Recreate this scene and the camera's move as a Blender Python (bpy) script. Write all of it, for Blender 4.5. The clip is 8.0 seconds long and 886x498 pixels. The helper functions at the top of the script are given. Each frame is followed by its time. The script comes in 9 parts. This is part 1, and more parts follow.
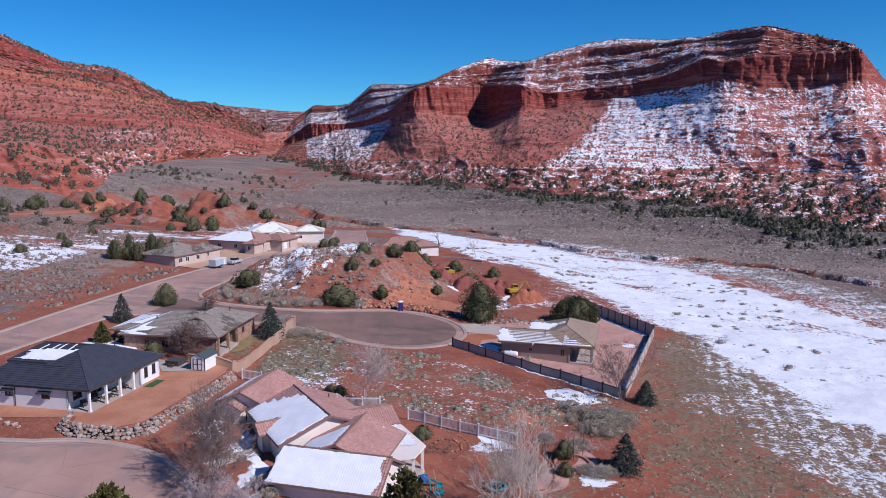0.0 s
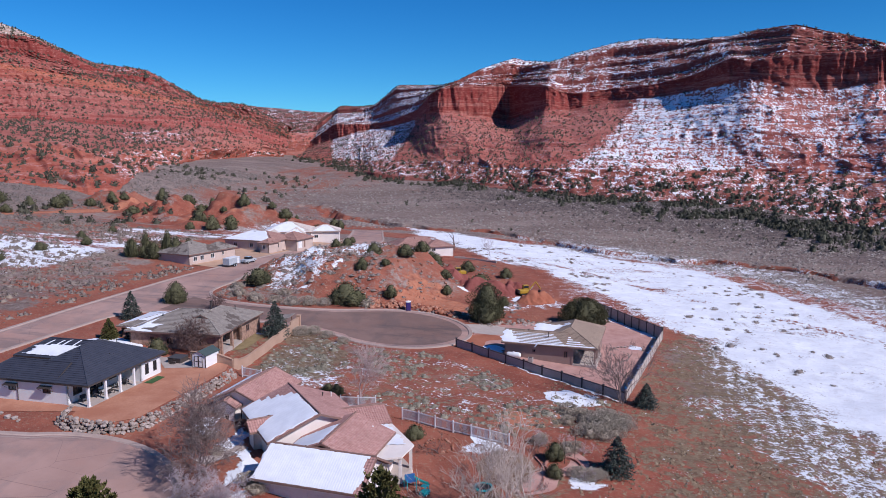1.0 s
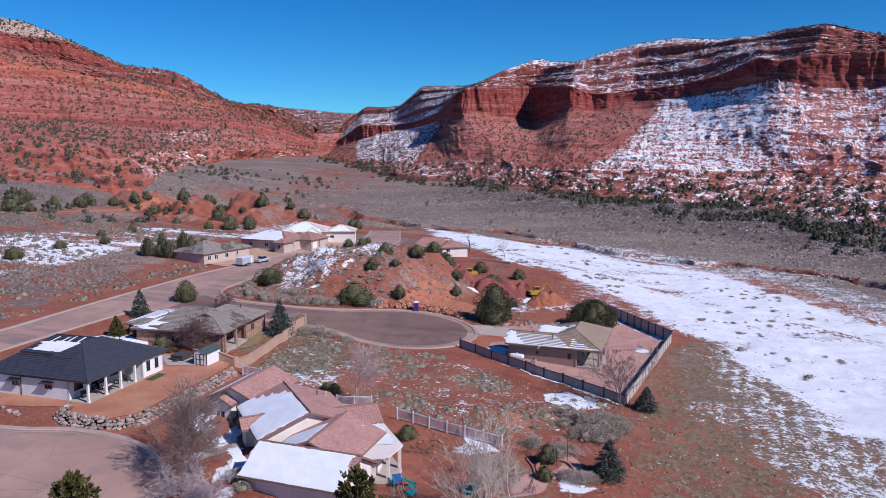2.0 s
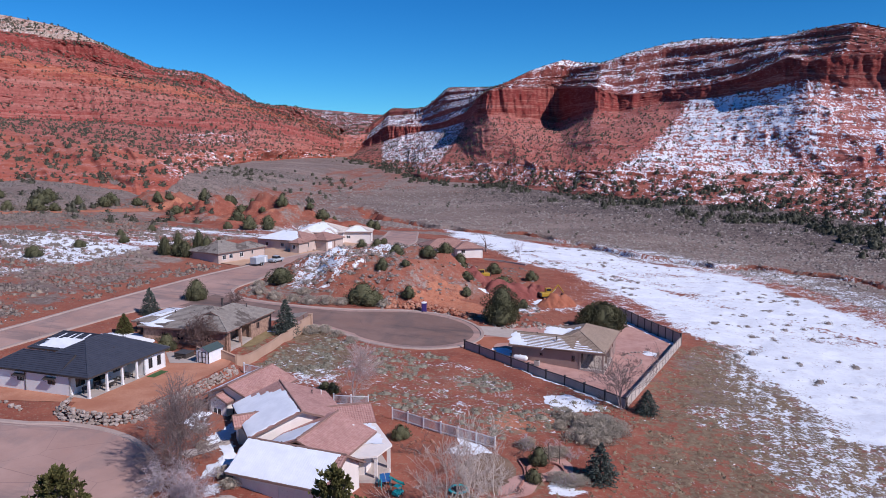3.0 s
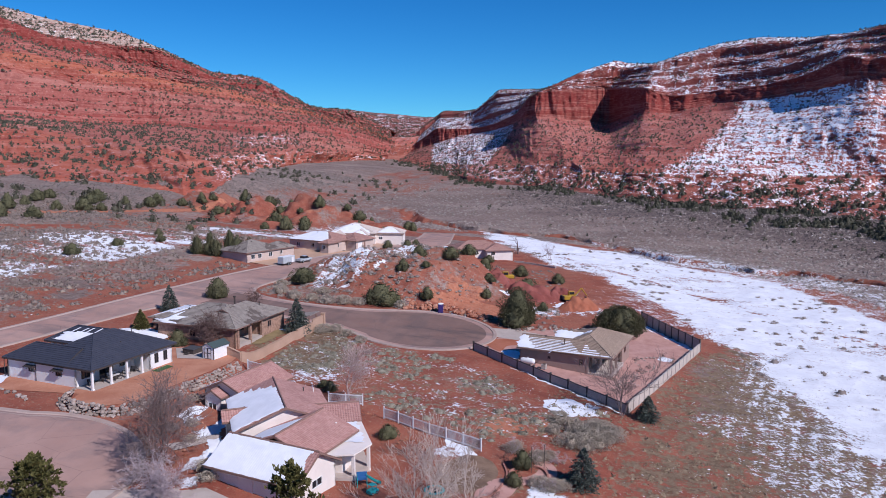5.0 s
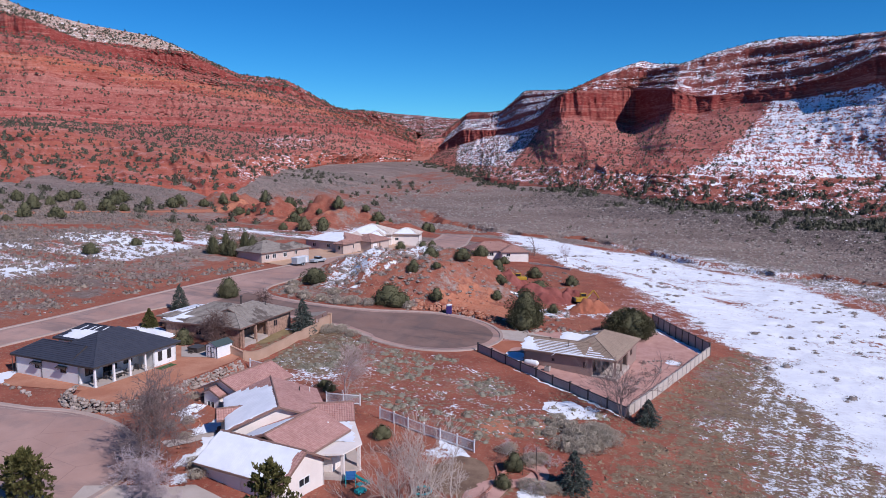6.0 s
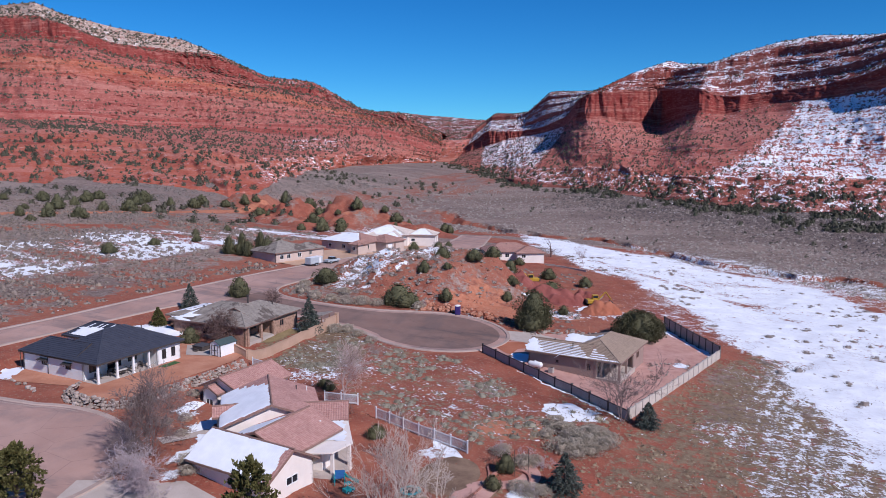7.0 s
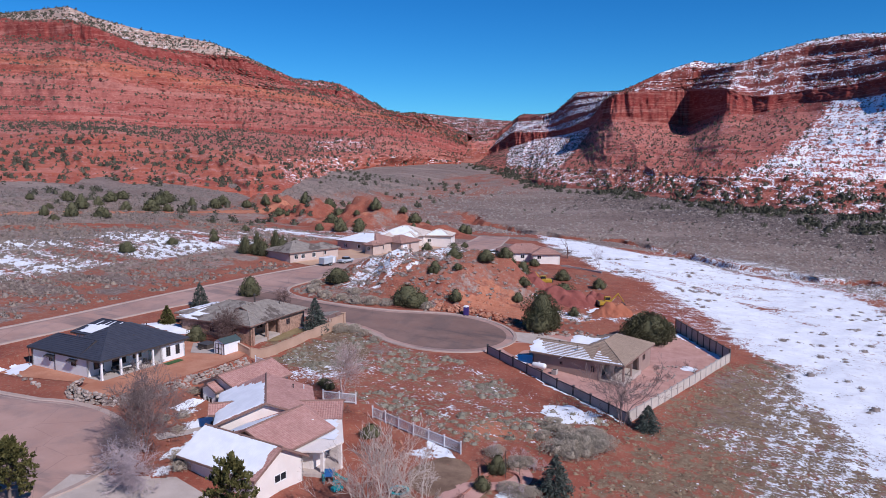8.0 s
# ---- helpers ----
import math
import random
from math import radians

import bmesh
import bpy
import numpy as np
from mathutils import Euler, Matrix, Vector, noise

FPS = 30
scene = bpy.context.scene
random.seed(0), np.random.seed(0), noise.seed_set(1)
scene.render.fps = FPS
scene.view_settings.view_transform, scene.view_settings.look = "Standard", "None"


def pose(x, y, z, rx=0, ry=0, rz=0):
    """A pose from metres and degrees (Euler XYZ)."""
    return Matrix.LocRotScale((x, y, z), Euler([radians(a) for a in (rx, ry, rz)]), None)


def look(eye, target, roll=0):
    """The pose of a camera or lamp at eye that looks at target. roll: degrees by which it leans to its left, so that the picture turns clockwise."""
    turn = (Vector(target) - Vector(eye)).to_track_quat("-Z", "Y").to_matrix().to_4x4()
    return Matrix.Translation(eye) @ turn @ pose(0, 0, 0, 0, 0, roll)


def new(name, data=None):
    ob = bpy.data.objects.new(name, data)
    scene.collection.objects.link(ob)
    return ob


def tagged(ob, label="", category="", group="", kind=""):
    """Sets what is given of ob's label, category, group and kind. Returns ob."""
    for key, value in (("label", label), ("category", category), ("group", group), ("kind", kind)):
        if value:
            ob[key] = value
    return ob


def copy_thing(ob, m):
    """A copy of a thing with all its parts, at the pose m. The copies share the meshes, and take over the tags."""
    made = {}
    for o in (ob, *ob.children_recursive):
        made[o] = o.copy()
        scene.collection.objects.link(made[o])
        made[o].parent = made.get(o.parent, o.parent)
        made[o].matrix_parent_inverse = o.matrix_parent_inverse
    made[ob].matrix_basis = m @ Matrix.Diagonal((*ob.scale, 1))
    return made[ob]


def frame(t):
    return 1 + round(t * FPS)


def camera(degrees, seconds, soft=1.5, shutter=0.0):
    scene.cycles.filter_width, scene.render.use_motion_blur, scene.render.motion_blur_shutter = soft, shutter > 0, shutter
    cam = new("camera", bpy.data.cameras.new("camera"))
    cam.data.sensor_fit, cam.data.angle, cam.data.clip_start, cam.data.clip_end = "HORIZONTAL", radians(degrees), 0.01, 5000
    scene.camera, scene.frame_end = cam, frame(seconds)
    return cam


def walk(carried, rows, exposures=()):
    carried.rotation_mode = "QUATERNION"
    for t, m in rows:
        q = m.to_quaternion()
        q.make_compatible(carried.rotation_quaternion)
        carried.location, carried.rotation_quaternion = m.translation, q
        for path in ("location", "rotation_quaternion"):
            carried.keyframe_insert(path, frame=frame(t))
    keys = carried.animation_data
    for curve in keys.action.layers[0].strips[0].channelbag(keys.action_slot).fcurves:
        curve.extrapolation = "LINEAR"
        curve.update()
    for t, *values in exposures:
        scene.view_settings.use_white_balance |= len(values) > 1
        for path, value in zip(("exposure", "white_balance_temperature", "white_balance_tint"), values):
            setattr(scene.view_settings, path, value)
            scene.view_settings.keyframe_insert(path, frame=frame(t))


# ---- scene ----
# The camera: a small aircraft that slides sideways some 35 m over a valley and turns to its left.
cam = camera(62.4, 8.0, soft=0.6)
METRES, EYE, TILT, LEAN, TURN = 33.0, 40.0, -8.0, 0.0, 0.0
ROWS = [
    (0.0, 0.0, 0.0, 0.0, -0.0, 0.0, -0.0),
    (0.5, 0.0616, 0.0004, -0.0004, 1.04, 0.01, -0.18),
    (1.0, 0.1268, 0.0008, -0.0005, 2.12, 0.03, -0.38),
    (1.5, 0.1881, 0.0033, -0.0006, 3.15, 0.06, -0.55),
    (3.0, 0.3766, 0.0203, -0.0017, 6.37, 0.14, -1.05),
    (3.5, 0.437, 0.028, -0.0019, 7.42, 0.17, -1.2),
    (4.0, 0.5003, 0.0375, -0.0026, 8.52, 0.19, -1.37),
    (4.5, 0.5606, 0.0477, -0.0034, 9.57, 0.21, -1.5),
    (6.0, 0.7438, 0.0865, -0.0021, 12.8, 0.28, -1.89),
    (6.5, 0.8029, 0.1019, -0.0019, 13.86, 0.3, -1.99),
    (7.0, 0.8646, 0.1194, -0.0023, 14.97, 0.31, -2.12),
    (7.5, 0.9225, 0.1365, -0.0009, 16.04, 0.31, -2.27),
    (8.0, 0.9829, 0.1565, -0.0013, 17.13, 0.31, -2.39),
]
EXPOSURE = 0.12
walk(cam, [(t, pose(0, 0, EYE, TILT, LEAN, TURN) @ pose(METRES * x, METRES * y, METRES * z, 90 + pitch, roll, yaw)) for t, x, y, z, yaw, pitch, roll in ROWS],
     exposures=[(0.0, EXPOSURE, 6100, 21), (8.0, EXPOSURE, 6100, 21)])

# ---------------------------------------------------------------- light
SUN_EL, SUN_AZ = 41.0, -31.0   # degrees up; degrees from +x towards +y
world = bpy.data.worlds.new("world")
scene.world = world
world.use_nodes = True
wn = world.node_tree
sky = wn.nodes.new("ShaderNodeTexSky")
sky.sky_type = "NISHITA"
sky.sun_disc = False
sky.sun_elevation = radians(SUN_EL)
sky.sun_rotation = radians(90 - SUN_AZ)
sky.altitude = 2600
sky.air_density = 1.05
sky.dust_density = 0.0
sky.ozone_density = 4.0
hue = wn.nodes.new("ShaderNodeHueSaturation")
hue.inputs["Saturation"].default_value = 1.3
wn.links.new(sky.outputs[0], hue.inputs["Color"])
tint = wn.nodes.new("ShaderNodeMix")
tint.data_type, tint.blend_type = "RGBA", "MULTIPLY"
tint.inputs[0].default_value = 1.0
tint.inputs[7].default_value = (0.335, 0.845, 0.975, 1)
wn.links.new(hue.outputs[0], tint.inputs[6])
wn.links.new(tint.outputs[2], wn.nodes["Background"].inputs[0])
wn.nodes["Background"].inputs[1].default_value = 0.094
sun = bpy.data.lights.new("sun", "SUN")
sun.energy, sun.angle, sun.color = 4.2, radians(0.53), (1.0, 0.955, 0.89)
sun_ob = new("sun", sun)
sun_dir = Vector((math.cos(radians(SUN_EL)) * math.cos(radians(SUN_AZ)), math.cos(radians(SUN_EL)) * math.sin(radians(SUN_AZ)), math.sin(radians(SUN_EL))))
sun_ob.matrix_world = look(sun_dir * 300, (0, 0, 0))


# ---------------------------------------------------------------- small tools
def lattice(ix, iy, seed):
    h = (ix.astype(np.int64) * 374761393 + iy.astype(np.int64) * 668265263 + seed * 974634777) & 0x7FFFFFFF
    h = ((h ^ (h >> 13)) * 1274126177) & 0x7FFFFFFF
    h = (h ^ (h >> 16)) & 0xFFFFFF
    return h / float(0xFFFFFF)


def vnoise(x, y, seed=0):
    """Smooth value noise, -1 to 1, one cell a unit."""
    x, y = np.asarray(x, float), np.asarray(y, float)
    ix, iy = np.floor(x), np.floor(y)
    fx, fy = x - ix, y - iy
    fx, fy = fx * fx * (3 - 2 * fx), fy * fy * (3 - 2 * fy)
    a, b = lattice(ix, iy, seed), lattice(ix + 1, iy, seed)
    c, d = lattice(ix, iy + 1, seed), lattice(ix + 1, iy + 1, seed)
    return 2 * (a + (b - a) * fx + (c - a) * fy + (a - b - c + d) * fx * fy) - 1


def fbm(x, y, octaves=4, seed=0):
    total, amp = 0.0, 0.5
    for k in range(octaves):
        total = total + amp * vnoise(np.asarray(x) * 2**k, np.asarray(y) * 2**k, seed + 17 * k)
        amp *= 0.5
    return total


def step(a, b, v):
    v = np.clip((np.asarray(v, float) - a) / (b - a), 0, 1)
    return v * v * (3 - 2 * v)


def line_dist(x, y, pts, closed=False):
    """Distance to a polyline."""
    best = np.full(np.shape(x), 1e9)
    n = len(pts)
    for k in range(n if closed else n - 1):
        (ax, ay), (bx, by) = pts[k][:2], pts[(k + 1) % n][:2]
        dx, dy = bx - ax, by - ay
        t = np.clip(((x - ax) * dx + (y - ay) * dy) / (dx * dx + dy * dy + 1e-9), 0, 1)
        best = np.minimum(best, np.hypot(x - ax - t * dx, y - ay - t * dy))
    return best


def poly_dist(x, y, pts):
    """Signed distance to a closed outline, negative inside."""
    inside = np.zeros(np.shape(x), bool)
    n = len(pts)
    for k in range(n):
        (ax, ay), (bx, by) = pts[k][:2], pts[(k + 1) % n][:2]
        if ay != by:
            inside ^= ((ay > y) != (by > y)) & (x < (bx - ax) * (y - ay) / (by - ay) + ax)
    d = line_dist(x, y, pts, True)
    return np.where(inside, -d, d)


def smooth_line(pts, gap, closed=False):
    """Catmull-Rom through plan points, one point about every gap metres."""
    p = [np.array(q, float) for q in pts]
    n, out = len(p), []
    for k in range(n if closed else n - 1):
        if closed:
            a, b, c, d = p[k - 1], p[k], p[(k + 1) % n], p[(k + 2) % n]
        else:
            a, b, c, d = p[max(k - 1, 0)], p[k], p[k + 1], p[min(k + 2, n - 1)]
        m = max(1, int(round(np.linalg.norm(c - b) / gap)))
        for j in range(m):
            t = j / m
            out.append(0.5 * (2 * b + (c - a) * t + (2 * a - 5 * b + 4 * c - d) * t * t + (3 * b - a - 3 * c + d) * t**3))
    if not closed:
        out.append(p[-1])
    return out


def arc(cx, cy, r, a0, a1, n):
    return [(cx + r * math.cos(radians(a0 + (a1 - a0) * k / n)), cy + r * math.sin(radians(a0 + (a1 - a0) * k / n))) for k in range(n + 1)]


def mesh_of(name, verts, faces, smooth=False):
    me = bpy.data.meshes.new(name)
    me.from_pydata([tuple(v) for v in verts], [], [tuple(f) for f in faces])
    me.update()
    if smooth:
        me.polygons.foreach_set("use_smooth", [True] * len(me.polygons))
    return me


def fast_mesh(name, verts, tris, smooth=False):
    """A mesh from numpy arrays of places and triangles."""
    me = bpy.data.meshes.new(name)
    me.vertices.add(len(verts))
    me.vertices.foreach_set("co", np.asarray(verts, np.float32).ravel())
    k = tris.shape[1]
    me.loops.add(tris.size)
    me.loops.foreach_set("vertex_index", tris.astype(np.int32).ravel())
    me.polygons.add(len(tris))
    me.polygons.foreach_set("loop_start", np.arange(0, tris.size, k, dtype=np.int32))
    me.polygons.foreach_set("loop_total", np.full(len(tris), k, np.int32))
    if smooth:
        me.polygons.foreach_set("use_smooth", np.ones(len(tris), bool))
    me.update(calc_edges=True)
    return me


def thing(name, x, y, z, turn, label, category, group="", kind=""):
    ob = new(name)
    ob.empty_display_size = 0.3
    ob.matrix_basis = pose(x, y, z, 0, 0, turn)
    return tagged(ob, label, category, group, kind)


def part(name, bm, material, parent, label="", smooth=False):
    """Links a bmesh, or a mesh, as one object under a thing or a part."""
    if isinstance(bm, bpy.types.Mesh):
        me = bm
    else:
        me = bpy.data.meshes.new(name)
        bm.normal_update()
        bm.to_mesh(me)
        bm.free()
        if smooth:
            me.polygons.foreach_set("use_smooth", [True] * len(me.polygons))
    if not me.materials:
        me.materials.append(material)
    ob = new(name, me)
    ob.parent = parent
    return tagged(ob, label)


def plain(name, me, material, label="", category="", group="", kind=""):
    """A top-level thing that is one mesh."""
    if not isinstance(me, bpy.types.Mesh):
        bm, me = me, bpy.data.meshes.new(name)
        bm.to_mesh(me)
        bm.free()
    if not me.materials:
        me.materials.append(material)
    return tagged(new(name, me), label, category, group, kind)


def box(bm, x0, x1, y0, y1, z0, z1, bevel=0.0, m=None):
    """An upright box between two corners, its edges bevelled."""
    vs = [bm.verts.new((x, y, z)) for z in (z0, z1) for x, y in ((x0, y0), (x1, y0), (x1, y1), (x0, y1))]
    fs = [bm.faces.new([vs[i] for i in f]) for f in ((3, 2, 1, 0), (4, 5, 6, 7), (0, 1, 5, 4), (1, 2, 6, 5), (2, 3, 7, 6), (3, 0, 4, 7))]
    if bevel:
        es = list({e for f in fs for e in f.edges})
        got = bmesh.ops.bevel(bm, geom=es, offset=bevel, segments=1, affect="EDGES")
        vs = list({v for f in got["faces"] for v in f.verts} | {v for v in vs if v.is_valid})
    if m is not None:
        for v in vs:
            v.co = m @ v.co
    return vs


def tube(bm, a, b, r0, r1, n=8, caps=True):
    a, b = Vector(a), Vector(b)
    q = (b - a).to_track_quat("Z", "Y")
    rings = []
    for p, r in ((a, r0), (b, r1)):
        rings.append([bm.verts.new(p + q @ Vector((r * math.cos(2 * math.pi * k / n), r * math.sin(2 * math.pi * k / n), 0))) for k in range(n)])
    for k in range(n):
        bm.faces.new((rings[0][k], rings[0][(k + 1) % n], rings[1][(k + 1) % n], rings[1][k]))
    if caps:
        bm.faces.new(rings[0][::-1])
        bm.faces.new(rings[1])


def prism(bm, outline, z0, z1):
    """A closed plan outline raised from z0 to z1 (numbers, or one a corner)."""
    n = len(outline)
    lo = z0 if hasattr(z0, "__len__") else [z0] * n
    hi = z1 if hasattr(z1, "__len__") else [z1] * n
    a = [bm.verts.new((p[0], p[1], lo[k])) for k, p in enumerate(outline)]
    b = [bm.verts.new((p[0], p[1], hi[k])) for k, p in enumerate(outline)]
    for k in range(n):
        bm.faces.new((a[k], a[(k + 1) % n], b[(k + 1) % n], b[k]))
    bm.faces.new(a[::-1])
    bm.faces.new(b)


# ---------------------------------------------------------------- plan of the ground
ROCK_WALL = [(-44.6, 84.2), (-44.2, 81.6), (-41.5, 80.6), (-38.0, 80.7), (-35.3, 82.6), (-34.1, 87.0), (-32.8, 92.5), (-31.6, 98.5), (-30.9, 103.5)]
WHITE_YARD = [(-62, 84.3), (-45, 84.3)] + ROCK_WALL[1:] + [(-31.4, 106), (-38, 110), (-62, 110)]
BULB = (-10.2, 141.2, 14.2)
NEAR_BULB = (-40.0, 63.5, 15.3)
ROAD_LEFT = [(-86, 40), (-81, 75), (-76.6, 99), (-73.9, 115), (-71.6, 133), (-68.7, 152), (-65.3, 172), (-60.9, 190), (-56.5, 207), (-50.5, 226), (-44, 246), (-42.0, 270), (-44.0, 296), (-46, 312)]
ROAD_RIGHT_A = [(-77, 38), (-72.5, 75), (-69.2, 97), (-65.2, 120), (-62.6, 132), (-58.5, 136.6), (-50, 137.0), (-40, 136.6), (-31, 135.6), (-24.5, 133.8), (-19.5, 130.8)]
ROAD_RIGHT_B = [(-18.5, 153.2), (-25, 150.6), (-33.5, 149.2), (-42, 149.4), (-49.5, 151.5), (-53.6, 157), (-53.8, 165), (-51.0, 178), (-47.0, 194), (-42, 210), (-35.5, 228), (-31, 247), (-29, 270), (-32, 296), (-34.5, 316)]
BULB_ARC = arc(*BULB, -128, 122, 40)
KERB_INNER = smooth_line(ROAD_RIGHT_A, 2.0) + [np.array(p) for p in BULB_ARC] + smooth_line(ROAD_RIGHT_B, 2.0)
KERB_LEFT = smooth_line(ROAD_LEFT, 2.5)
ROAD_OUTLINE = [tuple(p) for p in KERB_INNER] + [tuple(p) for p in KERB_LEFT[::-1]]
NEAR_ROAD = [(-95, 80), (-62, 77.5), (-52, 77.2)] + arc(*NEAR_BULB, 112, -75, 30) + [(-52, 48), (-62, 47), (-95, 49)]
WASH = [(-94, 432), (-60, 380), (-34, 350), (-4, 338), (29, 320), (45, 300), (60, 279), (82, 268), (107, 257), (122, 238), (140, 215), (190, 188), (300, 140)]
SNOW_FIELD = [(62, 70), (57.5, 92), (52, 112), (50.5, 135), (50.5, 155), (40, 180), (31, 207), (14, 241), (-1, 262), (-16, 300), (-31, 346), (-8, 330), (20, 304), (47, 285), (66, 266), (81, 248), (92, 218), (100, 190), (106, 165), (119, 110), (138, 40), (100, 30)]
LOT_FENCE = [(1.8, 130.8), (27.9, 107.8), (44.2, 149.6), (34.6, 170.5)]
RIGHT_YARD = [(1.8, 131.5), (27.9, 108.5), (43.6, 149.2), (34.4, 170), (22, 158), (6, 148), (4.5, 142)]
HILLOCKS = ((-104, 297, 30, 7.5), (-76, 308, 22, 4.5), (-138, 322, 28, 6.0))   # x, y, reach, height
TRACK = [(-196, 170), (-181, 194), (-172, 218), (-158, 250), (-151, 290), (-140, 330)]
BARE = [(-172, 155), (-161, 174), (-150, 197), (-137, 221), (-122, 250), (-96, 275)]
LEFT_SNOW = [(-150, 110), (-145, 159), (-140, 184), (-130, 211), (-115, 243), (-96, 268), (-72, 292), (-62, 286), (-80, 250), (-97, 206), (-99, 174), (-105, 147), (-106, 122), (-118, 95)]
GROUND_X, GROUND_Z = (-900, -320, -200, -140, -100, -40, 0, 40, 60, 100, 400, 3000), (60, 30, 22, 15, 11.3, 6.8, 3.7, 0.6, -0.8, -1.8, -2, -2)


def lie(x, y):
    """The lie of the land, without small relief."""
    a = np.interp(x, GROUND_X, GROUND_Z)
    v = np.interp(y, (0, 300, 540, 900, 2000, 4500), (1, 0, 9.5, 20, 60, 90))
    k = step(215, 420, y) * step(-190, -110, x)
    return a * (1 - k) + v * k


def mound(x, y):
    """The rocky hillock beyond the turning circle, steep and cut away towards it."""
    c, s = math.cos(0.35), math.sin(0.35)
    u, w = (x + 24) * c + (y - 186) * s, -(x + 24) * s + (y - 186) * c
    d = np.hypot(u / 34, w / 30)
    return 6.5 * (1 - step(0.25, 1, d))


WASH_LINE = [(px + 4 * math.sin(px * 0.13), py + 3 * math.sin(px * 0.21)) for px, py in smooth_line(WASH, 12)]
GRID = {}


def height(x, y):
    x, y = np.asarray(x, float), np.asarray(y, float)
    z = lie(x, y)
    m = mound(x, y)
    z = z + m * (1 + 0.75 * fbm(x / 8, y / 8, 4, 5)) + 1.5 * step(0.3, 2.0, m) * np.abs(fbm(x / 3.6, y / 3.6, 4, 6))
    road = np.minimum(poly_dist(x, y, ROAD_OUTLINE), poly_dist(x, y, NEAR_ROAD))
    wild = step(1.0, 7.0, road)
    yard = poly_dist(x, y, WHITE_YARD)
    z = z * step(-0.35, 0.45, yard) + 7.42 * (1 - step(-0.35, 0.45, yard))
    lot = poly_dist(x, y, RIGHT_YARD)
    calm = wild * step(0, 4, yard) * (0.25 + 0.75 * step(-1, 5, lot))
    far = step(60, 420, np.hypot(x + 10, y - 130))
    z = z + calm * (0.55 * fbm(x / 14, y / 14, 4, 2) + 0.16 * vnoise(x / 2.1, y / 2.1, 9) + far * 3.0 * fbm(x / 60, y / 60, 4, 3))
    # the cut bank of the wash
    d = line_dist(x, y, WASH_LINE)
    z = z - 4.4 * (1 - step(2.4, 5.2, d + 2.2 * vnoise(x / 7, y / 7, 4)))
    # low hillocks at the foot of the slopes beyond the far lots
    for hx, hy, hr, hz in HILLOCKS:
        d = np.hypot((x - hx) / 1.25, y - hy) / hr + 0.30 * fbm(x / 16, y / 16, 3, 8)
        z = z + hz * (1 - step(0.15, 1, d)) * (0.95 + 1.1 * fbm(x / 10, y / 10, 5, 7)) + 0.7 * (1 - step(0.6, 1.1, d)) * fbm(x / 3.2, y / 3.2, 3, 10)
    return z


def gz(x, y):
    """The ground's height at one place, read from its own grid."""
    xs, ys, z = GRID["x"], GRID["y"], GRID["z"]
    i, j = int(np.searchsorted(xs, x)) - 1, int(np.searchsorted(ys, y)) - 1
    u, v = (x - xs[i]) / (xs[i + 1] - xs[i]), (y - ys[j]) / (ys[j + 1] - ys[j])
    return float((z[j, i] * (1 - u) + z[j, i + 1] * u) * (1 - v) + (z[j + 1, i] * (1 - u) + z[j + 1, i + 1] * u) * v)

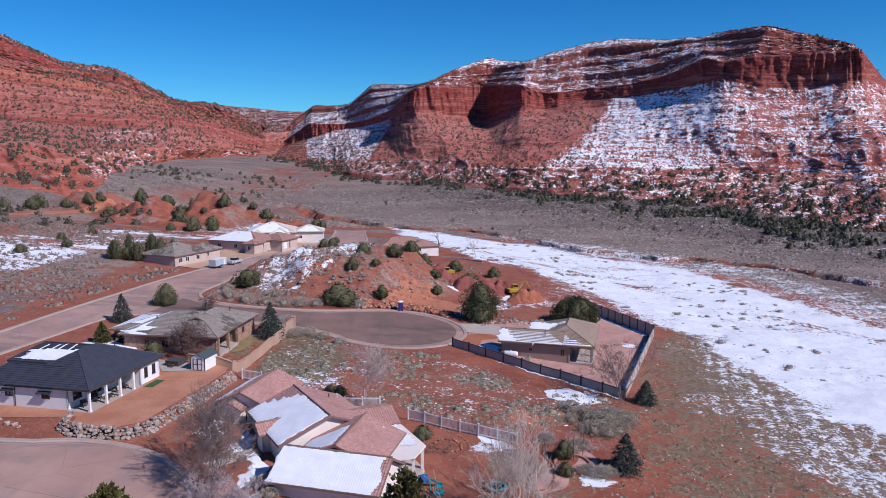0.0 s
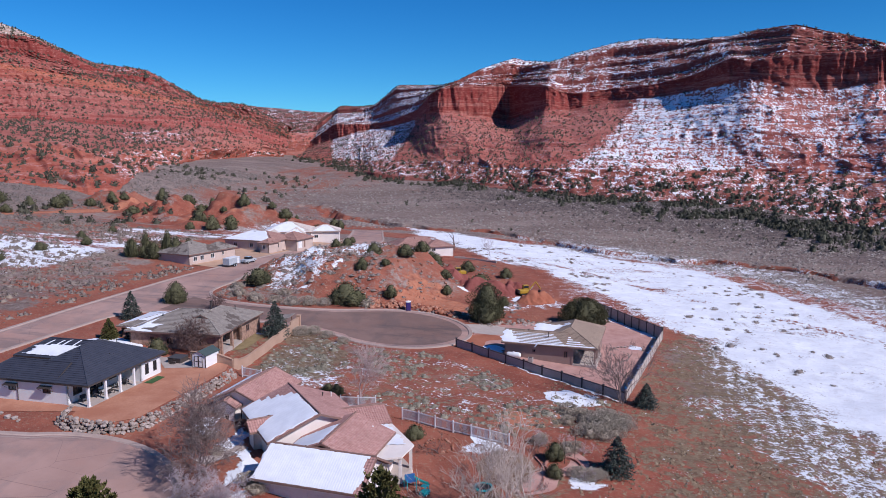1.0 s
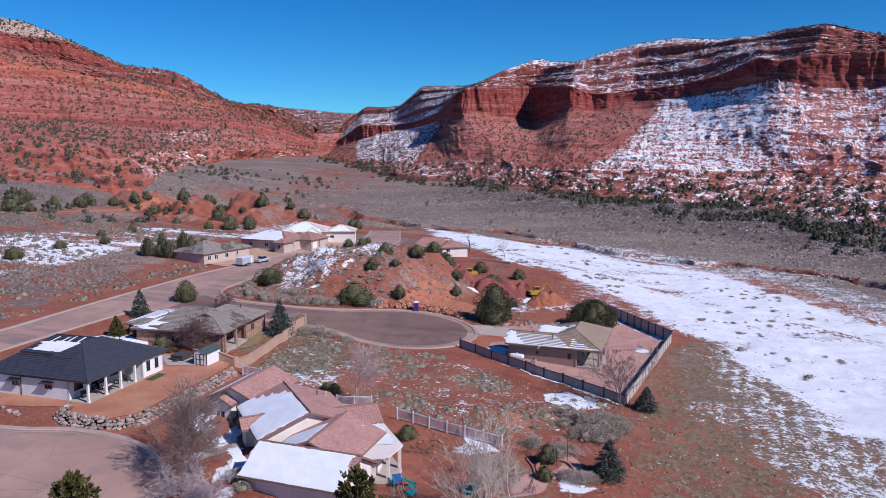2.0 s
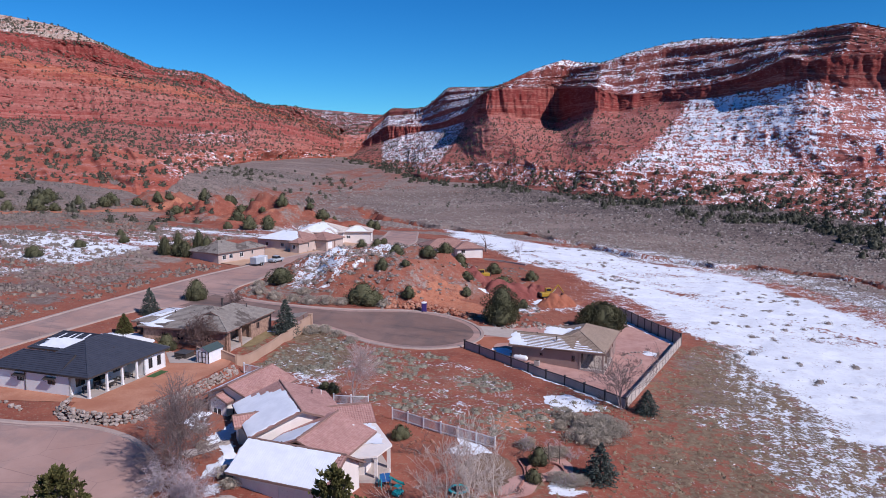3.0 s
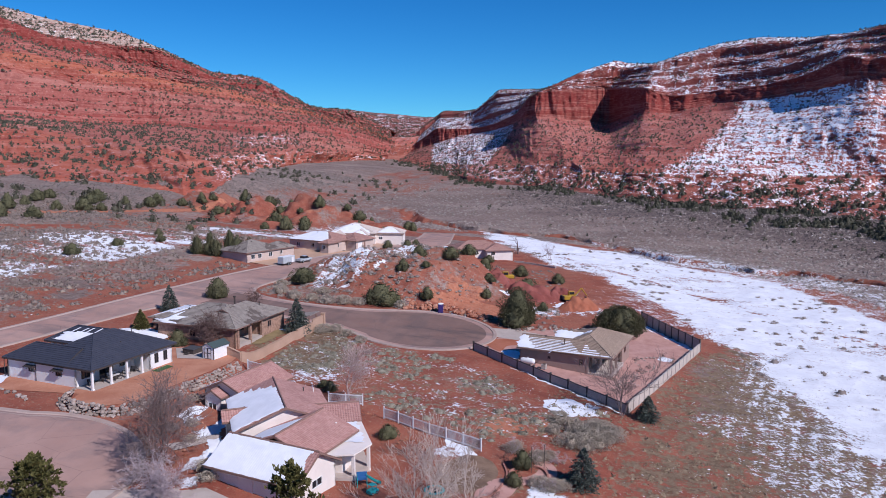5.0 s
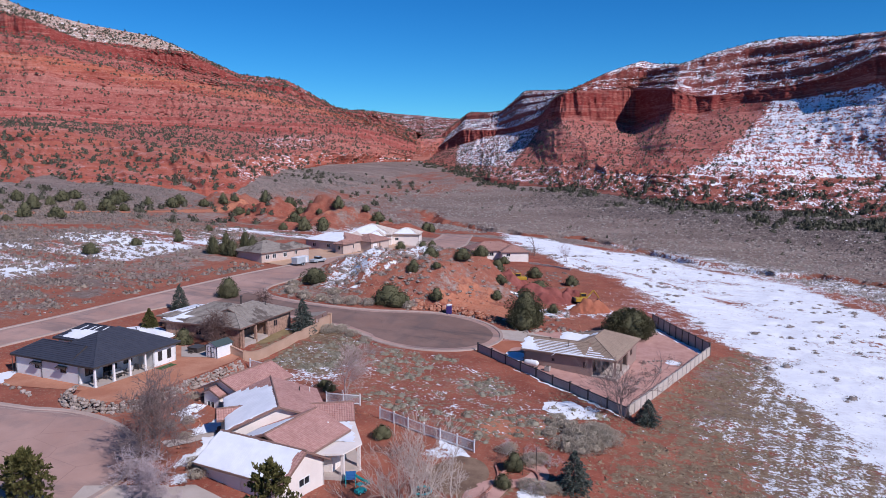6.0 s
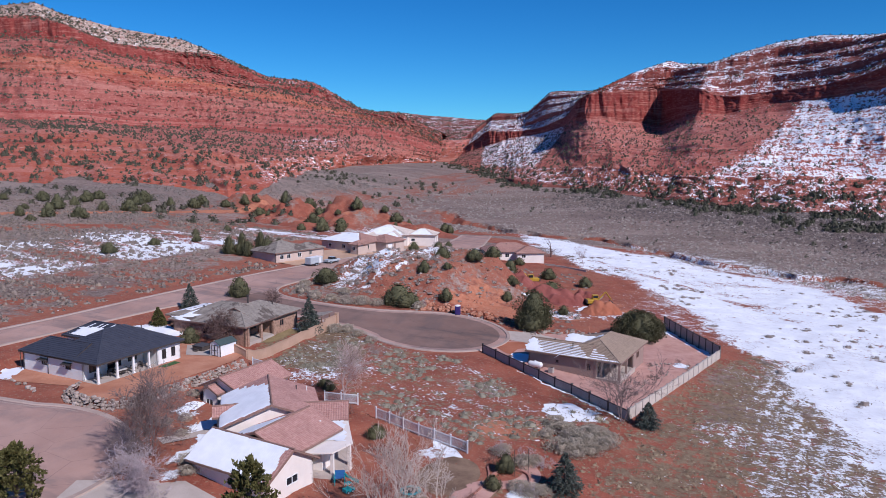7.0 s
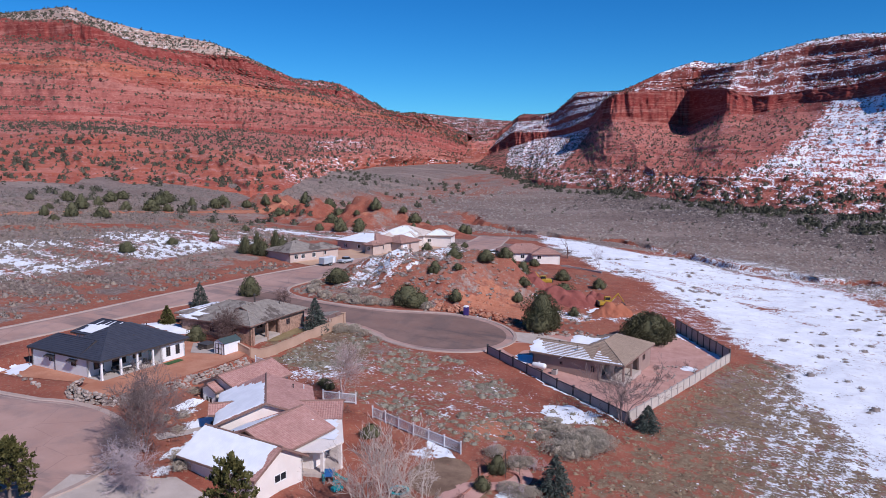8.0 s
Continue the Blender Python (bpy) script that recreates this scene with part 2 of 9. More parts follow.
# ---------------------------------------------------------------- materials
class Nodes:
    """A short hand for node materials."""

    def __init__(self, name, rough=0.8, metal=0.0, spec=0.3):
        self.m = bpy.data.materials.new(name)
        self.m.use_nodes = True
        self.t = self.m.node_tree
        self.b = self.t.nodes["Principled BSDF"]
        self.b.inputs["Roughness"].default_value = rough
        self.b.inputs["Metallic"].default_value = metal
        self.b.inputs["Specular IOR Level"].default_value = spec

    def add(self, kind):
        return self.t.nodes.new(kind)

    def put(self, socket, value):
        if isinstance(value, bpy.types.NodeSocket):
            self.t.links.new(value, socket)
        elif isinstance(value, (tuple, list)) and len(value) == 3 and socket.type == "RGBA":
            socket.default_value = (*value, 1)
        else:
            socket.default_value = value

    def where(self, scale=(1, 1, 1), source="Object", turn=0.0):
        c, mp = self.add("ShaderNodeTexCoord"), self.add("ShaderNodeMapping")
        self.t.links.new(c.outputs[source], mp.inputs[0])
        mp.inputs["Scale"].default_value = scale
        mp.inputs["Rotation"].default_value = (0, 0, turn)
        return mp.outputs[0]

    def noise(self, scale, detail=4.0, rough=0.6, at=None, warp=0.0):
        n = self.add("ShaderNodeTexNoise")
        n.inputs["Scale"].default_value = scale
        n.inputs["Detail"].default_value = detail
        n.inputs["Roughness"].default_value = rough
        n.inputs["Distortion"].default_value = warp
        self.t.links.new(at if at is not None else self.where(), n.inputs["Vector"])
        return n.outputs["Fac"]

    def voronoi(self, scale, at=None, feature="F1", out="Distance"):
        n = self.add("ShaderNodeTexVoronoi")
        n.feature = feature
        n.inputs["Scale"].default_value = scale
        self.t.links.new(at if at is not None else self.where(), n.inputs["Vector"])
        return n.outputs[out]

    def attr(self, name, out="Fac"):
        n = self.add("ShaderNodeAttribute")
        n.attribute_name = name
        return n.outputs[out]

    def split(self, colour):
        n = self.add("ShaderNodeSeparateColor")
        self.t.links.new(colour, n.inputs[0])
        return n.outputs

    def math(self, op, a, b=0.0, clamp=False):
        n = self.add("ShaderNodeMath")
        n.operation, n.use_clamp = op, clamp
        self.put(n.inputs[0], a)
        self.put(n.inputs[1], b)
        return n.outputs[0]

    def range(self, v, a, b, c=0.0, d=1.0, smooth=True):
        n = self.add("ShaderNodeMapRange")
        n.interpolation_type = "SMOOTHSTEP" if smooth else "LINEAR"
        for k, w in enumerate((v, a, b, c, d)):
            self.put(n.inputs[k], w)
        return n.outputs[0]

    def mix(self, f, a, b, how="MIX"):
        n = self.add("ShaderNodeMix")
        n.data_type, n.blend_type = "RGBA", how
        self.put(n.inputs[0], f)
        self.put(n.inputs[6], a)
        self.put(n.inputs[7], b)
        return n.outputs[2]

    def ramp(self, f, stops):
        n = self.add("ShaderNodeValToRGB")
        e = n.color_ramp.elements
        while len(e) < len(stops):
            e.new(0.5)
        for k, (at, c) in enumerate(stops):
            e[k].position, e[k].color = at, (*c, 1)
        self.put(n.inputs[0], f)
        return n.outputs[0]

    def random(self):
        return self.add("ShaderNodeObjectInfo").outputs["Random"]

    def island(self):
        return self.add("ShaderNodeNewGeometry").outputs["Random Per Island"]

    def place(self):
        n = self.add("ShaderNodeSeparateXYZ")
        self.t.links.new(self.add("ShaderNodeNewGeometry").outputs["Position"], n.inputs[0])
        return n.outputs

    def normal(self):
        n = self.add("ShaderNodeSeparateXYZ")
        self.t.links.new(self.add("ShaderNodeNewGeometry").outputs["Normal"], n.inputs[0])
        return n.outputs

    def bump(self, h, strength=0.3, far=0.05):
        n = self.add("ShaderNodeBump")
        n.inputs["Strength"].default_value = strength
        n.inputs["Distance"].default_value = far
        self.t.links.new(h, n.inputs["Height"])
        self.t.links.new(n.outputs[0], self.b.inputs["Normal"])

    def done(self, colour, rough=None):
        self.put(self.b.inputs["Base Color"], colour)
        if rough is not None:
            self.put(self.b.inputs["Roughness"], rough)
        return self.m


def surface(name, a, b, scale=2.0, rough=0.8, bump=0.15, fine=30.0, metal=0.0, spec=0.3, vary=0.0, far=0.02):
    """Two tones at a large and a small scale, with fine relief."""
    n = Nodes(name, rough, metal, spec)
    big, small = n.noise(scale, 5, 0.6), n.noise(fine, 3, 0.6)
    c = n.mix(n.range(big, 0.3, 0.7), a, b)
    c = n.mix(n.range(small, 0.25, 0.75, 0.0, 0.35), c, tuple(0.72 * v for v in a))
    if vary:
        c = n.mix(vary, c, n.ramp(n.random(), [(0, tuple(0.6 * v for v in a)), (0.5, b), (1, tuple(min(1, 1.35 * v) for v in b))]))
    n.bump(small, bump, far)
    return n.done(c)


SNOW_C = (0.80, 0.83, 0.88)


def snow_material():
    n = Nodes("snow", 0.6, 0, 0.35)
    c = n.mix(n.range(n.noise(0.7, 5), 0.3, 0.7), SNOW_C, (0.72, 0.75, 0.80))
    n.bump(n.noise(3.0, 6), 0.35, 0.08)
    n.b.inputs["Subsurface Weight"].default_value = 0.0
    return n.done(c)


def ground_material():
    """Red sandy earth with dry scrub, straw grass and snow where the cover says so."""
    n = Nodes("earth", 0.92, 0, 0.15)
    at = n.where()
    cover = n.split(n.attr("cover", "Color"))
    big, mid, small, grit = n.noise(0.035, 4, 0.6, at), n.noise(0.22, 5, 0.65, at), n.noise(1.1, 5, 0.7, at), n.noise(7.0, 4, 0.7, at)
    red = n.mix(n.range(mid, 0.35, 0.65), (0.195, 0.046, 0.031), (0.30, 0.088, 0.056))
    red = n.mix(n.range(big, 0.35, 0.65, 0, 0.5), red, (0.30, 0.125, 0.082))
    red = n.mix(n.range(grit, 0.35, 0.8, 0, 0.40), red, (0.36, 0.165, 0.11))
    scrub = n.mix(n.range(small, 0.3, 0.7), (0.17, 0.125, 0.107), (0.28, 0.215, 0.19))
    speck = n.noise(0.75, 5, 0.75, at)
    scrub = n.mix(n.range(speck, 0.52, 0.62, 0, 0.8), scrub, (0.37, 0.305, 0.27))
    scrub = n.mix(n.range(speck, 0.46, 0.38, 0, 0.8), scrub, (0.095, 0.068, 0.06))
    scrub = n.mix(n.range(grit, 0.4, 0.7, 0, 0.6), scrub, (0.125, 0.085, 0.072))
    swath = n.noise(1.0, 5, 0.66, n.where((0.012, 0.035, 0.03)))
    scrub = n.mix(n.range(swath, 0.50, 0.63, 0, 0.42), scrub, (0.36, 0.285, 0.245))
    scrub = n.mix(n.range(swath, 0.48, 0.38, 0, 0.35), scrub, (0.115, 0.082, 0.074))
    scrub = n.mix(n.math("MULTIPLY", n.attr("brushy"), n.range(speck, 0.60, 0.44, 0.35, 0.95)), scrub, (0.082, 0.064, 0.062))
    straw = n.mix(n.range(small, 0.3, 0.7), (0.112, 0.074, 0.047), (0.245, 0.175, 0.115))
    f = n.range(n.math("ADD", cover[1], n.math("MULTIPLY", n.math("SUBTRACT", n.math("ADD", n.math("MULTIPLY", small, 0.6), n.math("MULTIPLY", mid, 0.4)), 0.5), 1.5)), 0.38, 0.62)
    c = n.mix(f, red, scrub)
    raw = n.mix(n.range(small, 0.3, 0.7), (0.36, 0.122, 0.068), (0.47, 0.20, 0.122))
    c = n.mix(n.range(n.math("ADD", n.attr("cover", "Alpha"), n.math("MULTIPLY", n.math("SUBTRACT", mid, 0.5), 1.2)), 0.40, 0.60), c, raw)
    f = n.range(n.math("ADD", cover[2], n.math("MULTIPLY", n.math("SUBTRACT", n.noise(0.55, 6, 0.74, at), 0.5), 2.6)), 0.42, 0.62)
    c = n.mix(f, c, straw)
    streak = n.noise(1.0, 6, 0.68, n.where((0.055, 0.24, 0.24)))
    c = n.mix(n.range(n.noise(1.9, 4, 0.8, at), 0.56, 0.63, 0, 0.6), c, (0.30, 0.235, 0.17))
    c = n.mix(n.range(n.noise(2.6, 4, 0.8, at), 0.40, 0.34, 0, 0.6), c, (0.075, 0.036, 0.028))
    broken = n.math("ADD", n.math("ADD", n.math("MULTIPLY", n.noise(0.45, 6, 0.74, at, 0.6), 0.38), n.math("MULTIPLY", n.noise(2.0, 5, 0.75, at), 0.48)), n.math("MULTIPLY", streak, 0.14))
    f = n.range(n.math("ADD", cover[0], n.math("MULTIPLY", n.math("SUBTRACT", broken, 0.5), 3.3)), 0.47, 0.55)
    snow = n.mix(n.range(mid, 0.3, 0.7), SNOW_C, (0.68, 0.71, 0.76))
    snow = n.mix(n.range(n.noise(0.6, 6, 0.8, at), 0.50, 0.66, 0, 0.7), snow, (0.60, 0.60, 0.63))
    c = n.mix(f, c, snow)
    n.bump(n.math("ADD", n.math("ADD", small, n.math("MULTIPLY", grit, 0.35)), n.math("MULTIPLY", f, 0.5)), 0.7, 0.25)
    return n.done(c)


def cliff_material(name, stops):
    """Bedded red sandstone, coloured bed by bed, with snow where the cover says so."""
    n = Nodes(name, 0.93, 0, 0.12)
    at = n.where()
    cover = n.split(n.attr("cover", "Color"))
    wob = n.noise(0.02, 4, 0.6, at)
    h = n.math("ADD", cover[2], n.math("MULTIPLY", n.math("SUBTRACT", wob, 0.5), 0.035))
    c = n.ramp(h, stops)
    beds = n.noise(1.0, 6, 0.7, n.where((0.012, 0.012, 0.22)))
    thin = n.noise(1.0, 5, 0.72, n.where((0.035, 0.035, 0.75)))
    layer = n.add("ShaderNodeCombineXYZ")   # beds that follow the lie of the cliff
    n.put(layer.inputs[0], n.math("MULTIPLY", h, 46.0))
    n.put(layer.inputs[1], n.math("MULTIPLY", n.noise(0.006, 3, 0.6, at), 2.0))
    strata = n.noise(1.0, 3, 0.7, layer.outputs[0])
    c = n.mix(n.range(strata, 0.53, 0.60, 0.0, 0.75), c, n.mix(0.7, c, (0.19, 0.028, 0.024)))
    c = n.mix(n.range(strata, 0.46, 0.39, 0.0, 0.60), c, n.mix(0.6, c, (0.46, 0.235, 0.19)))
    c = n.mix(n.range(beds, 0.48, 0.57, 0.0, 0.38), c, n.mix(0.6, c, (0.20, 0.035, 0.03)))
    c = n.mix(n.range(beds, 0.46, 0.36, 0.0, 0.5), c, (0.44, 0.19, 0.15))
    c = n.mix(n.range(thin, 0.54, 0.63, 0.0, 0.34), c, n.mix(0.65, c, (0.13, 0.025, 0.02)))
    c = n.mix(n.range(thin, 0.44, 0.36, 0.0, 0.35), c, (0.44, 0.20, 0.155))
    rub = n.noise(1.0, 7, 0.82, n.where((0.22, 0.09, 0.22)))
    c = n.mix(n.range(rub, 0.46, 0.66, 0, 0.6), c, n.mix(0.5, c, (0.44, 0.19, 0.15)))
    c = n.mix(n.range(n.noise(0.40, 6, 0.8, at), 0.57, 0.66, 0, 0.35), c, (0.16, 0.065, 0.05))
    pale = n.mix(n.range(thin, 0.4, 0.6), (0.44, 0.36, 0.30), (0.36, 0.235, 0.185))
    c = n.mix(n.math("MULTIPLY", cover[1], n.range(rub, 0.62, 0.5, 0.35, 1.0)), c, pale)
    rocks = n.noise(1.0, 5, 0.8, n.where((0.60, 0.20, 0.60)))
    c = n.mix(n.range(rocks, 0.56, 0.64, 0, 0.75), c, n.mix(0.6, c, (0.56, 0.30, 0.25)))
    c = n.mix(n.range(rocks, 0.43, 0.35, 0, 0.5), c, n.mix(0.7, c, (0.09, 0.03, 0.025)))
    slant = n.add("ShaderNodeMapping")   # streaks that run down the slope
    n.t.links.new(n.where((1, 1, 1), "Object", 0.37), slant.inputs[0])
    slant.inputs["Scale"].default_value = (0.20, 0.016, 0.03)
    run = n.noise(1.0, 6, 0.72, slant.outputs[0])
    c = n.mix(n.range(run, 0.50, 0.40, 0, 0.07), c, n.mix(0.7, c, (0.14, 0.035, 0.028)))
    lay = n.noise(1.0, 5, 0.72, n.where((0.05, 0.05, 0.42)))
    chip = n.noise(1.0, 5, 0.76, n.where((0.66, 0.21, 0.62), "Object", 0.35))
    drift = n.math("ADD", n.math("ADD", n.math("MULTIPLY", lay, 0.30), n.math("MULTIPLY", run, 0.20)), n.math("MULTIPLY", chip, 0.50))
    up = n.range(n.normal()[2], 0.22, 0.66)
    f = n.range(n.math("ADD", n.math("MULTIPLY", cover[0], up), n.math("MULTIPLY", n.math("SUBTRACT", drift, 0.5), 6.4)), 0.45, 0.54)
    crack = n.noise(1.0, 5, 0.75, n.where((0.30, 0.30, 0.03)))
    c = n.mix(n.math("MULTIPLY", n.range(crack, 0.42, 0.34, 0, 0.34), n.range(n.normal()[2], 0.6, 0.35)), c, n.mix(0.8, c, (0.06, 0.018, 0.015)))
    f = n.math("MULTIPLY", f, n.range(cover[0], 0.06, 0.16))
    c = n.mix(f, c, (0.78, 0.81, 0.86))
    n.bump(n.math("ADD", n.math("ADD", rub, n.math("MULTIPLY", beds, 0.8)), n.math("MULTIPLY", thin, 0.4)), 0.4, 1.0)
    return n.done(c)


def road_material(name="asphalt", dim=1.0):
    n = Nodes(name, 0.9, 0, 0.2)
    at = n.where()
    c = n.mix(n.range(n.noise(0.10, 5, 0.6, at), 0.35, 0.65), (0.30, 0.178, 0.142), (0.375, 0.232, 0.186))
    c = n.mix(n.range(n.noise(0.3, 4, 0.6, n.where((1, 0.22, 1))), 0.48, 0.66, 0, 0.5), c, (0.20, 0.148, 0.135))
    c = n.mix(n.range(n.noise(0.16, 5, 0.65, at), 0.50, 0.66, 0, 0.40), c, (0.18, 0.135, 0.122))
    c = n.mix(n.range(n.noise(0.07, 5, 0.7, at), 0.54, 0.70, 0, 0.5), c, (0.37, 0.20, 0.15))
    c = n.mix(n.range(n.noise(28, 3, 0.7, at), 0.35, 0.8, 0, 0.4), c, (0.38, 0.27, 0.23))
    smear = n.noise(1.0, 5, 0.62, n.where((0.045, 0.16, 0.1), "Object", 0.25))
    c = n.mix(n.range(smear, 0.50, 0.66, 0, 0.6), c, (0.135, 0.108, 0.102))
    crack = n.voronoi(0.14, n.where(), "DISTANCE_TO_EDGE")
    c = n.mix(n.range(crack, 0.0, 0.006, 0.35, 0.0), c, (0.05, 0.04, 0.038))
    c = n.mix(1.0, c, (dim, dim * 1.03, dim * 1.07), "MULTIPLY")
    n.bump(n.noise(40, 3, 0.6, at), 0.2, 0.01)
    return n.done(c)


def tile_material(name, a, b, run, gap=0.30):
    """Clay or concrete roof tiles: rounded columns down the slope, tile by tile in tone."""
    n = Nodes(name, 0.8, 0, 0.25)
    at = n.where()
    tone = n.noise(2.6, 2, 0.5, at)
    c = n.mix(n.range(tone, 0.3, 0.7), a, b)
    c = n.mix(n.range(n.noise(0.35, 5, 0.65, at), 0.35, 0.7, 0, 0.45), c, tuple(0.7 * v for v in a))
    w = n.add("ShaderNodeTexWave")
    w.bands_direction = "X"
    w.inputs["Scale"].default_value = 2 * math.pi / (20 * gap) * 1.0
    w.inputs["Distortion"].default_value = 0.15
    n.t.links.new(n.where((1, 1, 1), "Object", radians(-run)), w.inputs["Vector"])
    # valleys between the columns darkened, their shade painted into the colour
    c = n.mix(n.range(w.outputs["Fac"], 0.0, 0.35, 0.35, 0.0), c, tuple(0.5 * v for v in a))
    n.bump(w.outputs["Fac"], 0.5, 0.06)
    return n.done(c)


def shingle_material(name, a, b):
    """Weathered flat shingles with large dark patches of their own shape."""
    n = Nodes(name, 0.92, 0, 0.15)
    at = n.where()
    c = n.mix(n.range(n.noise(1.2, 5, 0.7, at), 0.35, 0.65), a, b)
    c = n.mix(n.range(n.noise(9.0, 3, 0.7, at), 0.4, 0.7, 0, 0.45), c, (0.16, 0.135, 0.12))
    c = n.mix(n.range(n.noise(0.20, 6, 0.72, at), 0.56, 0.60, 0, 0.72), c, (0.085, 0.062, 0.055))
    n.bump(n.noise(9.0, 3, 0.7, at), 0.4, 0.03)
    return n.done(c)


def leaf_material(name, dark, light, brown, rough=0.75):
    n = Nodes(name, rough, 0, 0.2)
    c = n.ramp(n.island(), [(0.0, dark), (0.55, light), (0.92, light), (1.0, brown)])
    c = n.mix(n.math("MULTIPLY", n.random(), 0.45), c, n.mix(0.5, dark, brown))
    return n.done(c)


def bark_material(name, a, b):
    n = Nodes(name, 0.9, 0, 0.15)
    c = n.mix(n.range(n.noise(6, 4, 0.7, n.where((1, 1, 0.25))), 0.3, 0.7), a, b)
    return n.done(c)


def glass_material():
    n = Nodes("window_glass", 0.04, 0, 0.6)
    return n.done((0.02, 0.024, 0.03))


def distant_material():
    """Far sandstone under a dusting of snow, with distance haze put into the colours."""
    n = Nodes("hazed_sandstone", 0.95, 0, 0.1)
    beds = n.noise(1.0, 5, 0.7, n.where((0.002, 0.002, 0.10)))
    c = n.mix(n.range(beds, 0.4, 0.6), (0.15, 0.085, 0.085), (0.26, 0.13, 0.115))
    c = n.mix(n.range(n.noise(0.03, 6, 0.75), 0.50, 0.62, 0, 0.75), c, (0.50, 0.52, 0.58))
    c = n.mix(n.range(n.noise(0.05, 6, 0.8), 0.52, 0.62, 0, 0.8), c, (0.05, 0.055, 0.045))
    return n.done(c)


M_DISTANT = distant_material()
M_SNOW = snow_material()
M_GROUND = ground_material()
M_ROAD = road_material("asphalt", 1.12)
M_SEALED = road_material("sealed_asphalt", 0.62)
M_KERB = surface("kerb_concrete", (0.36, 0.27, 0.23), (0.43, 0.33, 0.29), 0.6, 0.9, 0.2, 20)
M_CONCRETE = surface("concrete", (0.40, 0.34, 0.30), (0.48, 0.41, 0.37), 0.5, 0.85, 0.15, 18)
M_GRAVEL = surface("pink_gravel", (0.40, 0.215, 0.18), (0.52, 0.315, 0.268), 0.4, 0.95, 0.6, 9, far=0.05)
M_TAN_GRAVEL = surface("tan_gravel", (0.44, 0.28, 0.19), (0.52, 0.35, 0.25), 0.3, 0.95, 0.5, 9, far=0.05)
M_YARD = surface("pinkish_earth", (0.40, 0.165, 0.098), (0.51, 0.25, 0.158), 0.3, 0.95, 0.6, 5, far=0.06)
M_ORANGE = surface("orange_earth", (0.31, 0.10, 0.055), (0.40, 0.15, 0.088), 0.25, 0.95, 0.6, 4, far=0.1)
M_DARKRED = surface("dark_red_earth", (0.20, 0.055, 0.045), (0.30, 0.10, 0.082), 0.25, 0.95, 0.6, 4, far=0.1)
M_WHITE_WALL = surface("white_stucco", (0.72, 0.71, 0.70), (0.80, 0.79, 0.77), 0.5, 0.85, 0.15, 40)
M_CREAM_WALL = surface("cream_stucco", (0.73, 0.66, 0.61), (0.80, 0.73, 0.68), 0.5, 0.85, 0.15, 40)
M_TAN_WALL = surface("tan_stucco", (0.42, 0.27, 0.19), (0.50, 0.33, 0.24), 0.4, 0.88, 0.2, 30)
M_PINK_WALL = surface("pinkish_stucco", (0.50, 0.39, 0.335), (0.58, 0.46, 0.40), 0.4, 0.88, 0.2, 30)
M_BROWN_WALL = surface("brown_stucco", (0.30, 0.205, 0.175), (0.36, 0.25, 0.21), 0.4, 0.88, 0.2, 30)
M_STONE_WALL = surface("brown_fieldstone_facing", (0.25, 0.155, 0.112), (0.47, 0.29, 0.215), 2.2, 0.9, 0.6, 6, far=0.04)
M_SLATE = surface("dark_slate_roof", (0.040, 0.044, 0.062), (0.056, 0.060, 0.080), 1.2, 0.6, 0.25, 12, vary=0.1)
M_GREY_TILE = shingle_material("grey_brown_shingles", (0.235, 0.205, 0.18), (0.315, 0.28, 0.248))
M_TAN_TILE = tile_material("tan_roof_tiles", (0.30, 0.22, 0.165), (0.37, 0.28, 0.215), -42, 0.33)
M_BROWN_TILE = tile_material("red_brown_tiles", (0.36, 0.20, 0.165), (0.44, 0.262, 0.218), 20, 0.33)
M_TRIM_DARK = surface("dark_trim", (0.055, 0.045, 0.042), (0.075, 0.06, 0.055), 2, 0.6, 0.05)
M_TRIM_BROWN = surface("brown_fascia", (0.22, 0.13, 0.105), (0.27, 0.165, 0.135), 2, 0.7, 0.05)
M_TRIM_WHITE = surface("white_trim", (0.74, 0.73, 0.72), (0.80, 0.79, 0.78), 2, 0.55, 0.05)
M_GLASS = glass_material()
M_FENCE_GREY = surface("grey_fence_panel", (0.36, 0.32, 0.295), (0.43, 0.385, 0.36), 0.7, 0.85, 0.2, 14)
M_FENCE_DARK = surface("dark_fence_post", (0.07, 0.06, 0.058), (0.10, 0.085, 0.08), 1, 0.7, 0.1)
M_VINYL = surface("white_vinyl", (0.70, 0.70, 0.72), (0.76, 0.76, 0.78), 1.5, 0.45, 0.03)
M_ROCK = None


def rock_material(name, a, b, c):
    n = Nodes(name, 0.92, 0, 0.15)
    col = n.ramp(n.random(), [(0, a), (0.5, b), (1, c)])
    col = n.mix(n.range(n.noise(3.0, 5, 0.7), 0.35, 0.75, 0, 0.6), col, tuple(0.55 * v for v in a))
    n.bump(n.noise(5, 5, 0.7), 0.7, 0.06)
    return n.done(col)


M_ROCK = rock_material("grey_boulder", (0.25, 0.20, 0.17), (0.38, 0.31, 0.27), (0.48, 0.40, 0.36))
M_RED_ROCK = rock_material("red_boulder", (0.30, 0.10, 0.06), (0.42, 0.19, 0.12), (0.50, 0.27, 0.19))
M_JUNIPER = leaf_material("juniper_needles", (0.044, 0.046, 0.024), (0.098, 0.096, 0.050), (0.125, 0.112, 0.058))
M_SPRUCE = leaf_material("blue_spruce_needles", (0.042, 0.054, 0.044), (0.100, 0.120, 0.100), (0.135, 0.142, 0.12))
M_PINE = leaf_material("pine_needles", (0.035, 0.040, 0.012), (0.105, 0.100, 0.032), (0.16, 0.13, 0.05))
